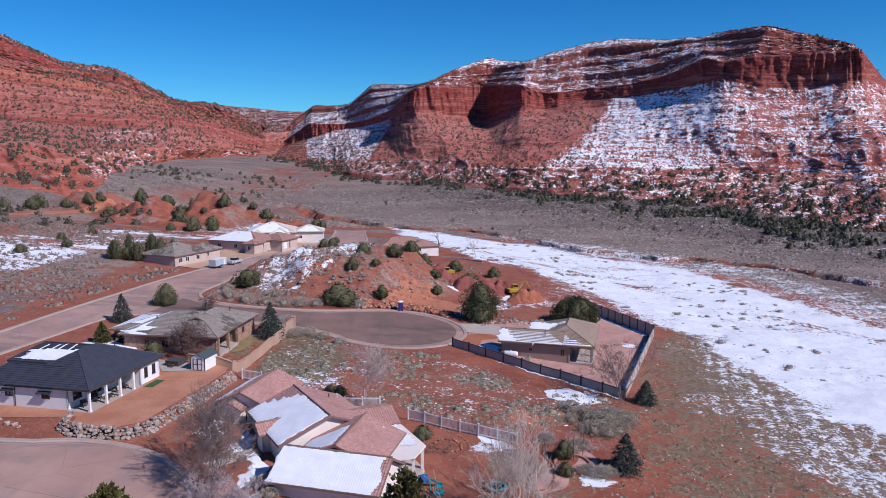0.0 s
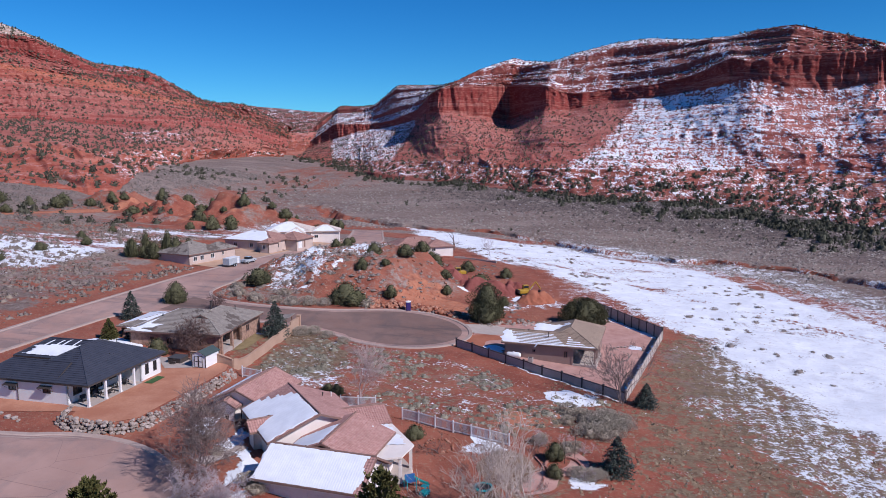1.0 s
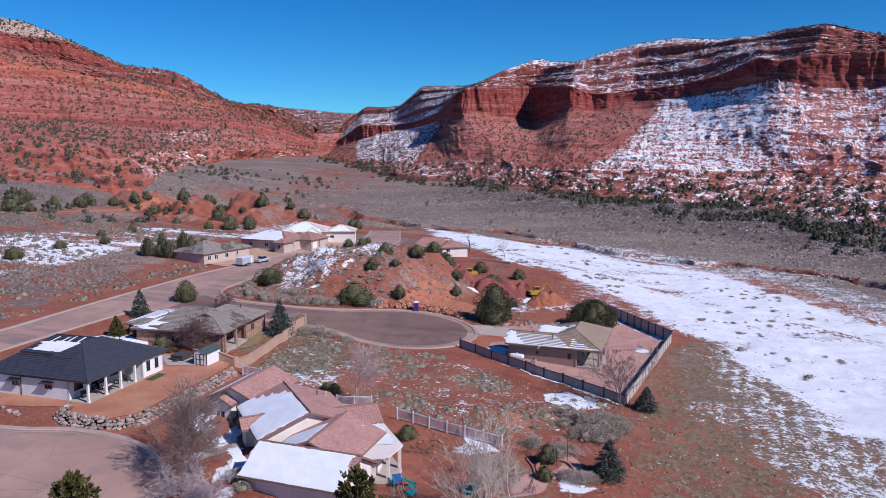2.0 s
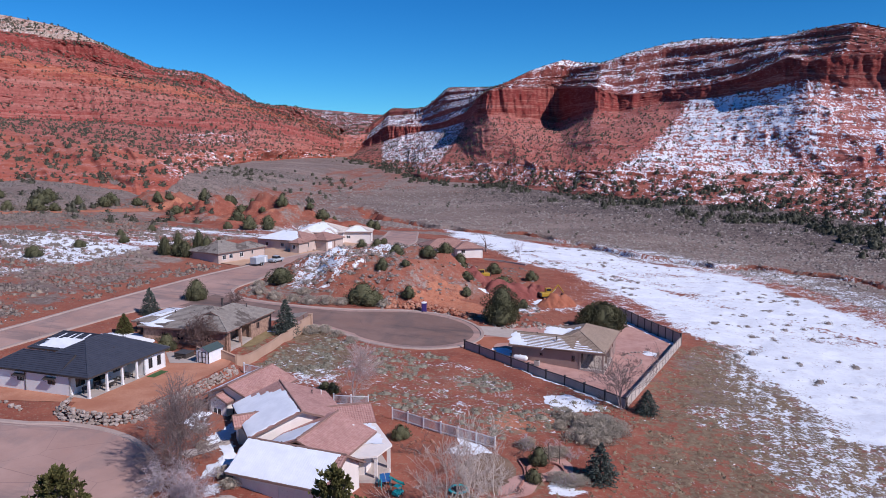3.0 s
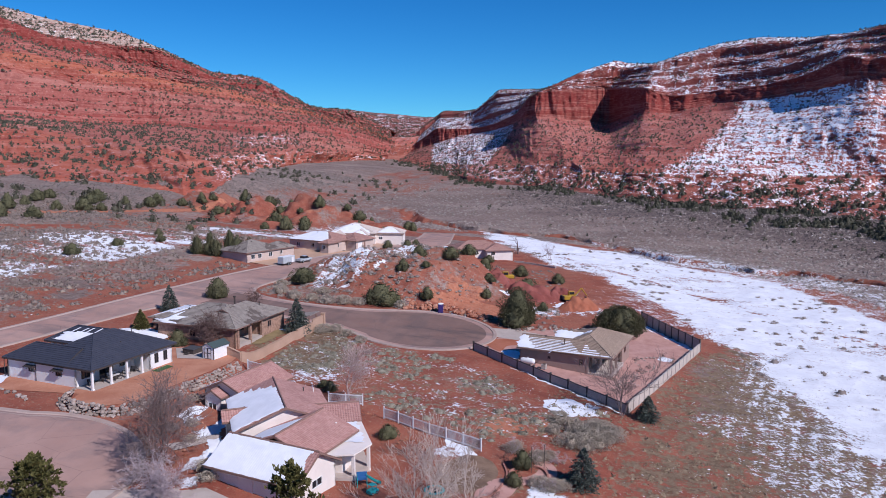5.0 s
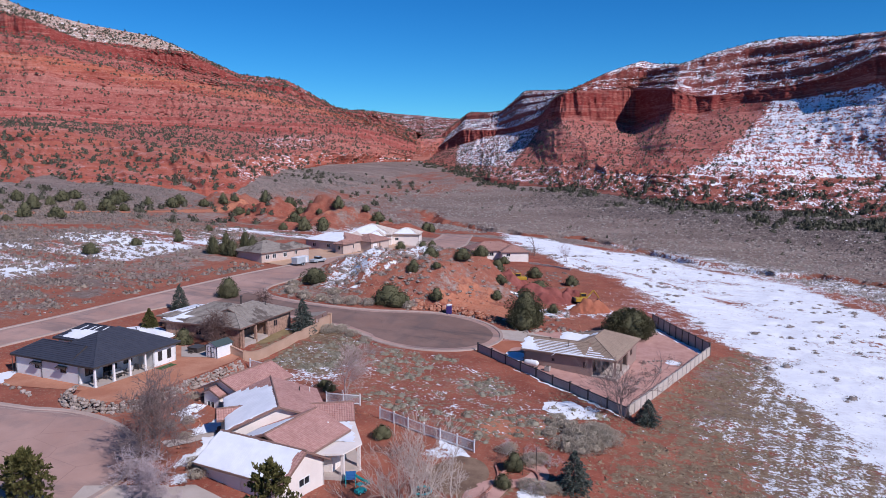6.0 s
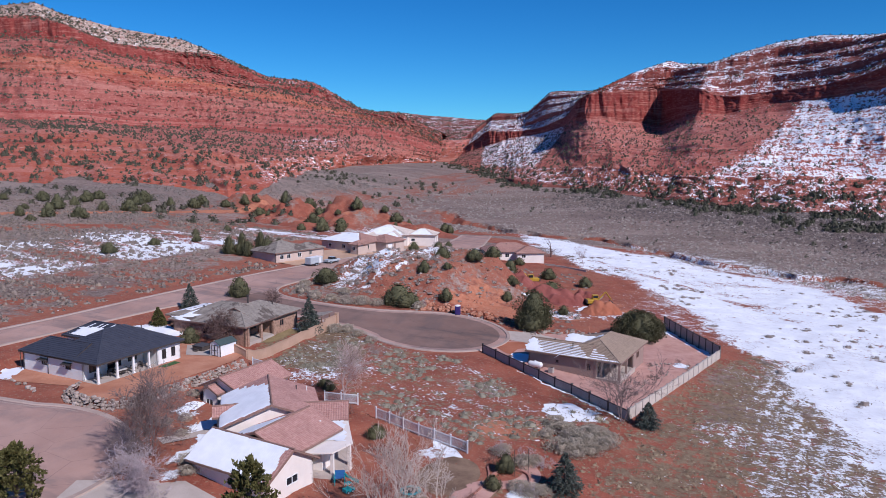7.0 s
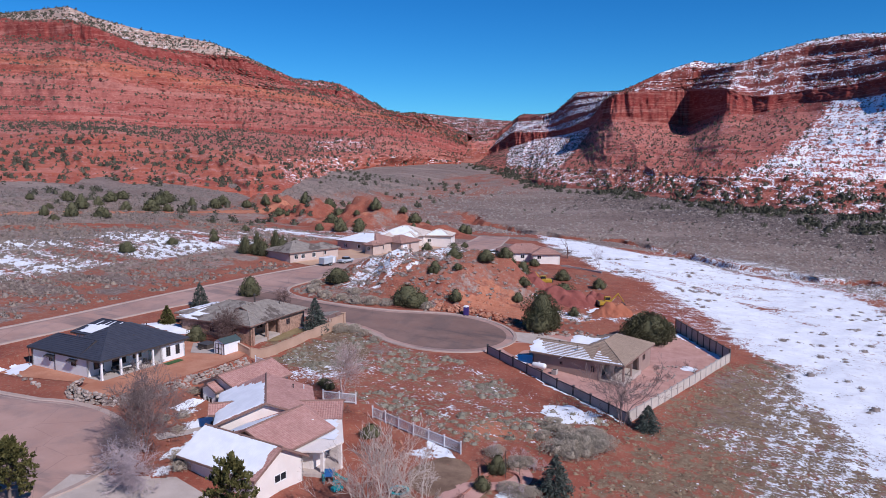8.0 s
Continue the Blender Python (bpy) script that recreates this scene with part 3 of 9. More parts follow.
M_SAGE = leaf_material("sagebrush", (0.165, 0.132, 0.120), (0.275, 0.230, 0.206), (0.31, 0.255, 0.205), 0.95)
M_FLAT_SAGE = leaf_material("flats_sagebrush", (0.125, 0.098, 0.086), (0.238, 0.192, 0.166), (0.29, 0.235, 0.18), 0.95)
M_STRAW = leaf_material("straw_tufts", (0.130, 0.090, 0.060), (0.285, 0.215, 0.140), (0.36, 0.29, 0.20), 0.95)
M_VALLEY_SAGE = leaf_material("valley_sagebrush", (0.10, 0.082, 0.076), (0.36, 0.315, 0.285), (0.46, 0.40, 0.34), 0.95)
# greyer, bluer juniper green: distance haze mixed into the needle colour
M_HAZED_JUNIPER = leaf_material("hazed_juniper_needles", (0.040, 0.042, 0.028), (0.085, 0.084, 0.058), (0.12, 0.105, 0.075))
M_DARK_SAGE = leaf_material("dark_scrub", (0.055, 0.046, 0.044), (0.15, 0.125, 0.118), (0.20, 0.165, 0.15), 0.95)
M_FOOT_SAGE = leaf_material("foothill_sage", (0.085, 0.070, 0.066), (0.235, 0.20, 0.185), (0.28, 0.235, 0.20), 0.95)
M_BRUSH = leaf_material("grey_brush", (0.30, 0.258, 0.215), (0.40, 0.348, 0.285), (0.46, 0.385, 0.27), 0.95)
M_GREEN_SAGE = leaf_material("green_sage", (0.165, 0.150, 0.115), (0.265, 0.245, 0.190), (0.30, 0.255, 0.185), 0.95)
M_BARK = bark_material("grey_bark", (0.13, 0.10, 0.085), (0.24, 0.19, 0.165))
M_PALE_BARK = bark_material("pale_bark", (0.42, 0.34, 0.30), (0.60, 0.52, 0.46))
M_TWIG = bark_material("red_brown_twigs", (0.12, 0.075, 0.065), (0.20, 0.13, 0.115))

# ---------------------------------------------------------------- ground
def graded(lo, hi, gap, a, b, grow=1.13):
    """Steps of one gap between lo and hi, ever wider out to a and b."""
    mid = list(np.arange(lo, hi + gap, gap))
    out, g, v = [], gap, hi + gap
    while v < b:
        g *= grow
        v += g
        out.append(min(v, b))
    back, g, v = [], gap, lo
    while v > a:
        g *= grow
        v -= g
        back.append(max(v, a))
    return np.array(back[::-1] + mid + out)


def cover_of(x, y):
    """Snow, grey scrub and straw grass by place, 0 to 1 each."""
    road = np.minimum(poly_dist(x, y, ROAD_OUTLINE), poly_dist(x, y, NEAR_ROAD))
    wob = 6 * fbm(x / 11, y / 11, 4, 21)
    field = poly_dist(x, y, SNOW_FIELD)
    snow = 1.0 * (1 - step(-9, 4, field + wob)) - 0.26 * step(-16, -2, field + wob) * step(150, 110, y)
    rows = 0.07 * np.sin((x * 0.96 - y * 0.28) * 2.7 + 5.0 * fbm(x / 17, y / 17, 3, 24))
    snow = np.maximum(snow, (0.48 + rows) * (1 - step(0, 10, field + wob)) * step(165, 130, y))
    snow = np.maximum(snow, (0.47 + rows) * (1 - step(9, 24, field + wob)) * step(128, 104, y))
    # streaks left on the flats beyond the main road
    left = LEFT_SNOW
    streak = vnoise(x / 26 + y / 60, y / 5.5, 31) * 0.5 + vnoise(x / 9, y / 3, 32) * 0.3
    snow = np.maximum(snow, (0.57 + 0.55 * streak) * (1 - step(-3, 6, poly_dist(x, y, left) + 0.5 * wob)))
    # drifts by fences, walls and on the shaded side of the hillock
    for px, py, rx, ry, v in ((21, 106.6, 4.6, 3.2, 0.95), (6.0, 85.2, 4.0, 1.6, 0.75), (17.8, 78.5, 2.4, 2.2, 0.8), (9.0, 131.5, 4.2, 2.2, 0.95), (24, 112.5, 5, 1.6, 0.5),
                              (-23.6, 81.6, 1.5, 3.6, 0.85), (-27.2, 84.2, 1.6, 2.0, 0.7), (-20.2, 72.8, 1.4, 3.6, 0.85), (-18.8, 67.8, 1.2, 2.0, 0.7), (-36.6, 123.0, 2.2, 2.6, 0.9),
                              (-60, 86.5, 3.0, 1.4, 0.85), (-48, 108.5, 7, 1.6, 0.9), (-19.5, 105, 5, 6, 0.52), (-3, 156.5, 5, 2, 0.6), (6, 158, 5, 2.5, 0.5), 
                              (-36, 178, 11, 17, 0.60), (-26, 192, 9, 12, 0.55), (12, 170, 7, 6, 0.55), (23, 176, 7, 7, 0.5)):
        d = np.hypot((x - px) / rx, (y - py) / ry) + 0.35 * vnoise(x / 1.4, y / 1.4, 33)
        snow = np.maximum(snow, v * (1 - step(0.55, 1.15, d)))
    snow = np.maximum(snow, (0.45 + 0.2 * fbm(x / 12, y / 7, 3, 27)) * (1 - step(14, 42, field + wob)) * step(5, 45, x) * step(150, 175, y))
    snow = np.maximum(snow, 0.52 * (1 - step(2, 9, line_dist(x, y, WASH) + wob * 0.6)) * step(-20, 30, x))
    lot = [(-30, 107), (-29, 134), (-18, 128), (-2, 126), (26, 106), (12, 87), (-8, 95), (-28, 103)]
    in_lot = 1 - step(-3, 2, poly_dist(x, y, lot))
    snow = np.maximum(snow, (0.30 + 0.10 * fbm(x / 10, y / 10, 3, 25)) * in_lot)
    wide = step(95, 60, x) * step(0, 40, x) * step(150, 130, y)
    snow = np.maximum(snow, 0.20 * wide)
    valley = step(225, 300, y)
    scrub = 0.95 * valley * (0.80 + 0.3 * fbm(x / 40, y / 40, 3, 41)) * (0.62 + 0.38 * step(-130, -40, x))
    scrub = np.maximum(scrub, 0.60 * step(-74, -82, x) * (0.85 + 0.8 * fbm(x / 9, y / 6, 4, 42)) * (1 - 0.6 * step(0, 6, -poly_dist(x, y, left))))
    scrub = np.maximum(scrub, 0.78 * step(-128, -150, x + 0.25 * (y - 200)) * (0.9 + 0.5 * fbm(x / 16, y / 10, 4, 43)))
    past = step(2, 10, field) * step(40, 70, x) * step(150, 170, y)
    scrub = np.maximum(scrub, (0.68 + 0.25 * step(8, 24, line_dist(x, y, WASH) * np.sign(y - np.interp(x, [q[0] for q in WASH], [q[1] for q in WASH])))) * past)
    scrub = np.maximum(scrub, (0.36 + 0.4 * fbm(x / 7, y / 7, 3, 28)) * (1 - step(20, 44, np.hypot((x + 30) * 0.8, y - 178))))
    scrub = np.maximum(scrub, (0.28 + 0.45 * fbm(x / 8, y / 8, 3, 26)) * in_lot)
    scrub = np.maximum(scrub, (0.56 + 0.3 * fbm(x / 5, y / 5, 3, 29)) * (1 - step(6, 28, field + wob)) * step(165, 135, y))
    for rx_, ry_, w_ in ((-60, 330, 12), (-20, 300, 13)):   # bare red tracks
        scrub = scrub * step(0.6, 1.0, np.hypot((x - rx_) / 70, (y - ry_) / w_))
    straw = 0.80 * (1 - step(-2, 3, poly_dist(x, y, [(-29.5, 108), (-28.5, 133), (-20, 128), (-15, 117), (-18, 106)])))
    straw = np.maximum(straw, 0.37 * in_lot)
    straw = np.maximum(straw, 0.60 * (1 - step(-5, 5, poly_dist(x, y, [(27, 104), (44, 148), (54, 170), (62, 150), (60, 120), (66, 96), (66, 66), (24, 66)]) + wob * 0.7)))
    straw = np.maximum(straw, 0.62 * (1 - step(-1, 2, poly_dist(x, y, [(-36.5, 118), (-34, 113), (-31.5, 117), (-30.5, 130), (-35, 129)]))))
    straw = np.maximum(straw, 0.5 * (1 - step(-1, 2, poly_dist(x, y, [(4, 66), (14, 66), (16, 80), (6, 82)]))))
    raw = 0.30 * (1 - step(3, 8, line_dist(x, y, WASH_LINE) + wob * 0.5))
    scrub = scrub * step(2, 7, line_dist(x, y, WASH_LINE) + wob * 0.5)
    for px, py, rx, ry, v in ((-2, 166, 12, 5, 0.85), (-8, 174, 9, 5, 0.6), (10, 168, 8, 6, 0.7), (3, 158, 12, 5, 0.55), (-44, 186, 7, 7, 0.5), (2.5, 136.5, 4, 4, 0.8), (33, 165, 8, 6, 0.7), (16, 186, 16, 10, 0.5), (13, 97, 8, 6, 0.55)):
        raw = np.maximum(raw, v * (1 - step(0.5, 1.15, np.hypot((x - px) / rx, (y - py) / ry) + 0.3 * vnoise(x / 4, y / 4, 61))))
    snow = snow * np.where((field < -2), 0.80 + 0.46 * fbm(x / 16 + y / 40, y / 7, 4, 62), 1.0)
    snow = snow + 0.8 * rows * (field < 2) * step(170, 120, y) * step(-34, -6, field)
    for tx, ty in ((0, 0), (2.2, 0.6)):   # wheel tracks over the snow field
        track = [(12 + tx, 262 + ty), (34 + tx, 236 + ty), (58 + tx, 205 + ty), (84 + tx, 168 + ty), (104 + tx, 130 + ty), (120 + tx, 90 + ty)]
        snow = snow - 0.34 * (1 - step(0.3, 0.9, line_dist(x, y, track)))
    for hx, hy, hr, _ in HILLOCKS:
        d = np.hypot((x - hx) / 1.25, y - hy) / hr + 0.25 * vnoise(x / 9, y / 9, 63)
        raw = np.maximum(raw, (0.14 + 0.7 * fbm(x / 7, y / 7, 4, 64)) * (1 - step(0.55, 1.1, d)))
        scrub = np.minimum(scrub, 1 - (0.75 - 0.6 * fbm(x / 6, y / 6, 3, 65)) * (1 - step(0.7, 1.2, d)))
    strip = 1 - step(1.2, 3.4, line_dist(x, y, TRACK) + 0.3 * wob)
    raw, scrub = np.maximum(raw, 0.8 * strip), scrub * (1 - strip)
    scrub = scrub * step(2.0, 6.0, line_dist(x, y, BARE) + 0.4 * wob)
    scrub = np.maximum(scrub, 0.85 * step(-150, -175, x) * step(195, 225, y) * (0.9 + 0.5 * fbm(x / 16, y / 10, 4, 44)) * (1 - strip))
    bare = step(0.3, 2.2, road)
    verge = 1 - step(1.0, 4.5, road)
    return np.stack([np.clip(snow, 0, 1) * bare, np.clip(scrub, 0, 1) * (1 - 0.9 * verge * (x < -60)), np.clip(straw, 0, 1) * bare, np.clip(raw, 0, 1)], -1)


def brush_of(x, y):
    """How thickly dark leafless brush covers the ground towards the mesa."""
    foot = np.interp(x, (-237, -110, -25, 32, 58, 112, 157, 203, 241), (1010, 740, 610, 540, 515, 460, 400, 320, 290)) - y
    return step(215, 60, foot + 22 * fbm(x / 30, y / 30, 3, 74)) * step(-60, 40, x)


def build_ground():
    xs, ys = graded(-152, 128, 1.05, -3500, 3500, 1.085), graded(52, 338, 1.05, -1500, 4600, 1.085)
    gx, gy = np.meshgrid(xs, ys)
    z = height(gx.ravel(), gy.ravel())
    verts = np.stack([gx.ravel(), gy.ravel(), z], -1)
    nx, ny = len(xs), len(ys)
    GRID.update(x=xs, y=ys, z=z.reshape(ny, nx))
    k = (np.arange(ny - 1)[:, None] * nx + np.arange(nx - 1)).ravel()
    me = fast_mesh("ground", verts, np.stack([k, k + 1, k + nx + 1, k + nx], -1), True)
    brushy = me.attributes.new("brushy", "FLOAT", "POINT")
    brushy.data.foreach_set("value", brush_of(gx.ravel(), gy.ravel()).astype(np.float32))
    col = me.attributes.new("cover", "FLOAT_COLOR", "POINT")
    col.data.foreach_set("color", cover_of(gx.ravel(), gy.ravel()).astype(np.float32).ravel())
    plain("ground", me, M_GROUND, "red sandy desert ground with dry scrub and snow patches", "ground", kind="structure")


build_ground()


def laid(outline, off, gap=1.5):
    """A sheet that lies on the ground inside a plan outline."""
    from mathutils.geometry import delaunay_2d_cdt
    pts = [Vector((float(p[0]), float(p[1]))) for p in outline]
    ox, oy = np.array([p.x for p in pts]), np.array([p.y for p in pts])
    gx, gy = np.meshgrid(np.arange(ox.min(), ox.max(), gap), np.arange(oy.min(), oy.max(), gap))
    gx, gy = gx.ravel(), gy.ravel()
    keep = poly_dist(gx, gy, [(p.x, p.y) for p in pts]) < -0.4 * gap
    inner = [Vector((float(a), float(b))) for a, b in zip(gx[keep], gy[keep])]
    vs, _, fs, *_ = delaunay_2d_cdt(pts + inner, [], [list(range(len(pts)))], 1, 1e-4)
    zx, zy = np.array([v.x for v in vs]), np.array([v.y for v in vs])
    z = height(zx, zy) + off
    return mesh_of("sheet", np.stack([zx, zy, z], -1), fs, True)


plain("road_1", laid(ROAD_OUTLINE, 0.07), M_ROAD, "sun-bleached pinkish grey asphalt street with a turning circle", "road", kind="structure")
plain("road_2", laid(NEAR_ROAD, 0.07), M_ROAD, "pinkish grey asphalt turning circle with old tyre marks", "road", kind="structure")


SEAL = [(-57, 139), (-50, 138.6), (-40, 138.2), (-31, 137.2), (-24, 135.4), (-19, 132.4)] + arc(BULB[0], BULB[1], 12.9, -128, 122, 30) + [(-24, 149.2), (-33.5, 147.8), (-42, 148), (-50, 149.4), (-55, 152)]
plain("road_3", laid(SEAL, 0.085), M_SEALED, "darker sealed asphalt of the turning circle", "road", kind="structure")


def kerb(line, side, closed=False):
    """A gutter and a raised kerb swept along a line; side 1: to its right."""
    prof = ((-0.55, 0.072), (0.0, 0.06), (0.10, 0.19), (0.75, 0.20), (0.85, -0.2))
    p = np.array([q[:2] for q in line], float)
    d = np.gradient(p, axis=0)
    d /= np.linalg.norm(d, axis=1, keepdims=True) + 1e-9
    out = np.stack([d[:, 1], -d[:, 0]], -1) * side
    zc = height(p[:, 0], p[:, 1])
    verts, faces = [], []
    for k in range(len(p)):
        for o, h in prof:
            q = p[k] + out[k] * o
            verts.append((q[0], q[1], zc[k] + h))
    n = len(prof)
    for k in range(len(p) - 1):
        for j in range(n - 1):
            f = (k * n + j, k * n + j + 1, (k + 1) * n + j + 1, (k + 1) * n + j)
            faces.append(f if side < 0 else f[::-1])
    return mesh_of("kerb", verts, faces)


for nm, line, side in (("kerb_1", KERB_LEFT, -1), ("kerb_2", KERB_INNER, 1), ("kerb_3", NEAR_ROAD[:-4], -1)):
    plain(nm, kerb(line, side), M_KERB, "pale concrete kerb and gutter along the asphalt street", "kerb", kind="structure")


# ---------------------------------------------------------------- cliffs
def contour(pts, n):
    """A line through control places, n even steps by column, a little rounded at the corners."""
    p = np.array(pts, float)
    m = len(p)
    t = np.linspace(0, m - 1, n)
    k = np.clip(np.floor(t).astype(int), 0, m - 2)
    f = (t - k)[:, None]
    a, b, c, d = p[np.maximum(k - 1, 0)], p[k], p[k + 1], p[np.minimum(k + 2, m - 1)]
    bent = 0.5 * (2 * b + (c - a) * f + (2 * a - 5 * b + 4 * c - d) * f**2 + (3 * b - a - 3 * c + d) * f**3)
    return 0.35 * bent + 0.65 * (b + (c - b) * f)


def ridged(v):
    return 1 - 2 * np.abs(v)


class Band:
    """One strip of a cliff between two contours: rows of mesh, a told profile of slopes and risers, thin beds, and how far gullies, rills, pillars and lumps stand out."""

    def __init__(self, rows, run, rise, beds=10, hard=0.5, gully=0.0, rill=0.0, pillar=0.0, lump=0.0, fine=0.5, soften=False):
        self.rows, self.run, self.rise, self.beds, self.hard = rows, run, rise, beds, hard
        self.soften = soften   # corners of the upper contour fade out down the slope
        self.amp = (gully, rill, pillar, lump, fine)


def loft(name, lines, bands, columns, snow, material, label, back=500.0, seed=0, cap=None, waves=(30.0, 9.0, 8.0, 90.0), top=(0.35, 6.0)):
    """A bedded cliff between plan contours."""
    cs = [contour(c, columns) for c in lines]
    col = np.linspace(0, len(lines[0]) - 1, columns)
    reach = max(3, columns // 14)
    kern = np.hanning(2 * reach + 1)
    kern /= kern.sum()
    soft = [np.stack([np.convolve(np.pad(c[:, k], reach, mode="edge"), kern, "valid") for k in range(3)], -1) for c in cs]
    out = cs[0][:, :2] - cs[-1][:, :2]
    out /= np.linalg.norm(out, axis=1, keepdims=True)
    arc_len = np.r_[0, np.cumsum(np.linalg.norm(np.diff(cs[1][:, :2], axis=0), axis=1))]
    nb = len(bands)
    far = np.r_[0, np.cumsum([float(np.mean(np.linalg.norm(cs[b + 1] - cs[b], axis=1))) for b in range(nb)])]
    knots = [q for b in range(nb) for q in (b + 0.12, b + 0.88)]
    amps = np.array([band.amp for band in bands for _ in (0, 1)], float)
    rows, snows, beds = [], [], []
    first = cs[0].copy()
    first[:, :2] += out * 12
    first[:, 2] -= 14
    rows.append(first), snows.append(np.zeros(columns)), beds.append(np.zeros(columns))
    for b, band in enumerate(bands):
        lo, hi = cs[b], cs[b + 1]
        count = band.rows + (b == nb - 1)
        for j in range(count):
            w = np.full(columns, j / band.rows)
            v = b + w
            w2 = np.clip(w + 0.10 * np.sin(math.pi * w) * fbm(arc_len / 60, w * 1.5 + b, 3, seed + 3), 0, 1)
            wz = np.interp(w2, band.run, band.rise)
            wz = wz + band.hard * step(-0.25, 0.35, fbm(arc_len / 28, w * 6 + b, 3, seed + 14)) * np.sin(2 * math.pi * (band.beds * w + 0.5 * vnoise(arc_len / 55, w * 2 + b, seed + 4))) / (2 * math.pi * band.beds)
            bold = w[0] ** 4 if band.soften else 1.0
            p = lo + (hi * bold + soft[b + 1] * (1 - bold) - lo) * w[:, None]
            p[:, 2] = lo[:, 2] + (hi[:, 2] - lo[:, 2]) * np.clip(wz, 0, 1)
            g, r, pl, lp, fn = [float(np.interp(b + j / band.rows, knots, amps[:, k])) for k in range(5)]
            s = far[b] + (far[b + 1] - far[b]) * j / band.rows
            drift = fbm(arc_len / 35, np.full(columns, s / 50), 3, seed + 9)
            gully = ridged(vnoise(arc_len / waves[0] + 0.9 * drift, np.full(columns, s / (2.2 * waves[0])), seed + 1)) - 0.35
            rill = ridged(vnoise(arc_len / waves[1] + 1.2 * drift, np.full(columns, s / (2.6 * waves[1])), seed + 2)) - 0.35
            column = np.round(2.2 * vnoise(arc_len / waves[2], v * 0.9, seed + 12)) / 2.2 + 0.6 * vnoise(arc_len / (0.33 * waves[2]), v * 2.6, seed + 13)
            lump = fbm(arc_len / waves[3], np.full(columns, s / (1.2 * waves[3])), 3, seed + 7)
            fine = fbm(arc_len / 4.2, np.full(columns, s / 3.6), 3, seed + 5)
            ends = float(np.interp(b + j / band.rows, (0, 0.1, nb - 0.12, nb), (0.25, 1, 1, 0.15)))
            p[:, :2] += out * (ends * (g * gully + r * rill + pl * column + lp * lump + fn * 1.6 * fine))[:, None]
            p[:, 2] += ends * 0.22 * (g * gully + r * rill) + 0.35 * fn * fbm(arc_len / 5, v * 14, 3, seed + 6)
            rows.append(p)
            snows.append(snow(col, w, b))
            beds.append(v)
    for reach, drop in ((25, -0.5), (60, 0.5), (200, 6.0), (back, 34.0)):
        p = cs[-1].copy()
        p[:, :2] -= out * reach
        p[:, 2] += -drop + top[0] * top[1] * fbm(arc_len / 16, np.full(columns, reach / 20.0), 3, seed + 8)
        rows.append(p), snows.append(np.full(columns, 0.4)), beds.append(np.full(columns, float(nb)))
    grid, bed = np.array(rows), np.array(beds)
    nr = len(rows)
    k = (np.arange(nr - 1)[:, None] * columns + np.arange(columns - 1)).ravel()
    me = fast_mesh(name, grid.reshape(-1, 3), np.stack([k, k + 1, k + columns + 1, k + columns], -1), False)
    cov = np.zeros((nr * columns, 4), np.float32)
    cov[:, 0], cov[:, 2], cov[:, 3] = np.array(snows).ravel(), bed.ravel() / nb, 1
    cov[:, 1] = (cap(bed, col[None, :], arc_len[None, :]) if cap else 0 * bed).ravel()
    a = me.attributes.new("cover", "FLOAT_COLOR", "POINT")
    a.data.foreach_set("color", cov.ravel())
    plain(name, me, material, label, "cliff", kind="structure")
    return grid, bed, np.broadcast_to(col, bed.shape)


MESA_FOOT = [(-241, 1000, 20), (-166, 870, 18), (-156, 850, 17), (-110, 740, 16), (-84, 670, 16), (-59, 640, 14), (-38, 622, 13), (-25, 610, 12), (-11, 590, 10), (13, 555, 10), (32, 540, 10), (39, 533, 9), (58, 515, 9), (71, 505, 8), (94, 485, 7), (112, 460, 6), (135, 440, 5), (150, 420, 2), (157, 400, 2), (169, 385, 1), (183, 365, 1), (192, 345, -1), (203, 320, -1), (241, 290, -1)]
MESA_BENCH = [(-249, 1060, 26), (-178, 950, 26), (-170, 940, 26), (-128, 860, 25), (-100, 770, 25), (-68, 718, 25), (-45, 696, 26), (-31, 680, 27), (-15, 660, 29), (12, 625, 29), (30, 600, 27), (41, 585, 25), (61, 560, 24), (76, 548, 24), (106, 538, 24), (129, 530, 25), (159, 524, 24), (183, 517, 25), (197, 508, 24), (213, 495, 23), (236, 475, 23), (249, 452, 24), (263, 430, 24), (319, 430, 23)]
MESA_BASE = [(-257, 1150, 37), (-207, 1110, 50), (-197, 1100, 53), (-162, 1085, 62), (-142, 1080, 65), (-104, 1015, 68), (-66, 920, 73), (-45, 826, 77), (-30, 800, 77), (4, 812, 74), (34, 828, 72), (47, 832, 70), (78, 745, 79), (102, 742, 77), (142, 730, 84), (166, 695, 85), (195, 650, 88), (213, 610, 93), (221, 588, 93), (240, 575, 86), (274, 560, 83), (293, 545, 86), (303, 540, 88), (360, 590, 83)]
MESA_TOP = [(-256, 1165, 44), (-207, 1118, 71), (-198, 1110, 74), (-163, 1092, 73), (-142, 1087, 73), (-104, 1022, 76), (-63, 928, 86), (-43, 834, 97), (-29, 810, 103), (4, 820, 106), (34, 836, 108), (47, 840, 109), (79, 753, 101), (103, 752, 93), (143, 738, 96), (168, 703, 97), (197, 657, 102), (215, 617, 112), (224, 596, 107), (243, 582, 109), (275, 567, 109), (296, 552, 109), (304, 546, 109), (367, 620, 92)]
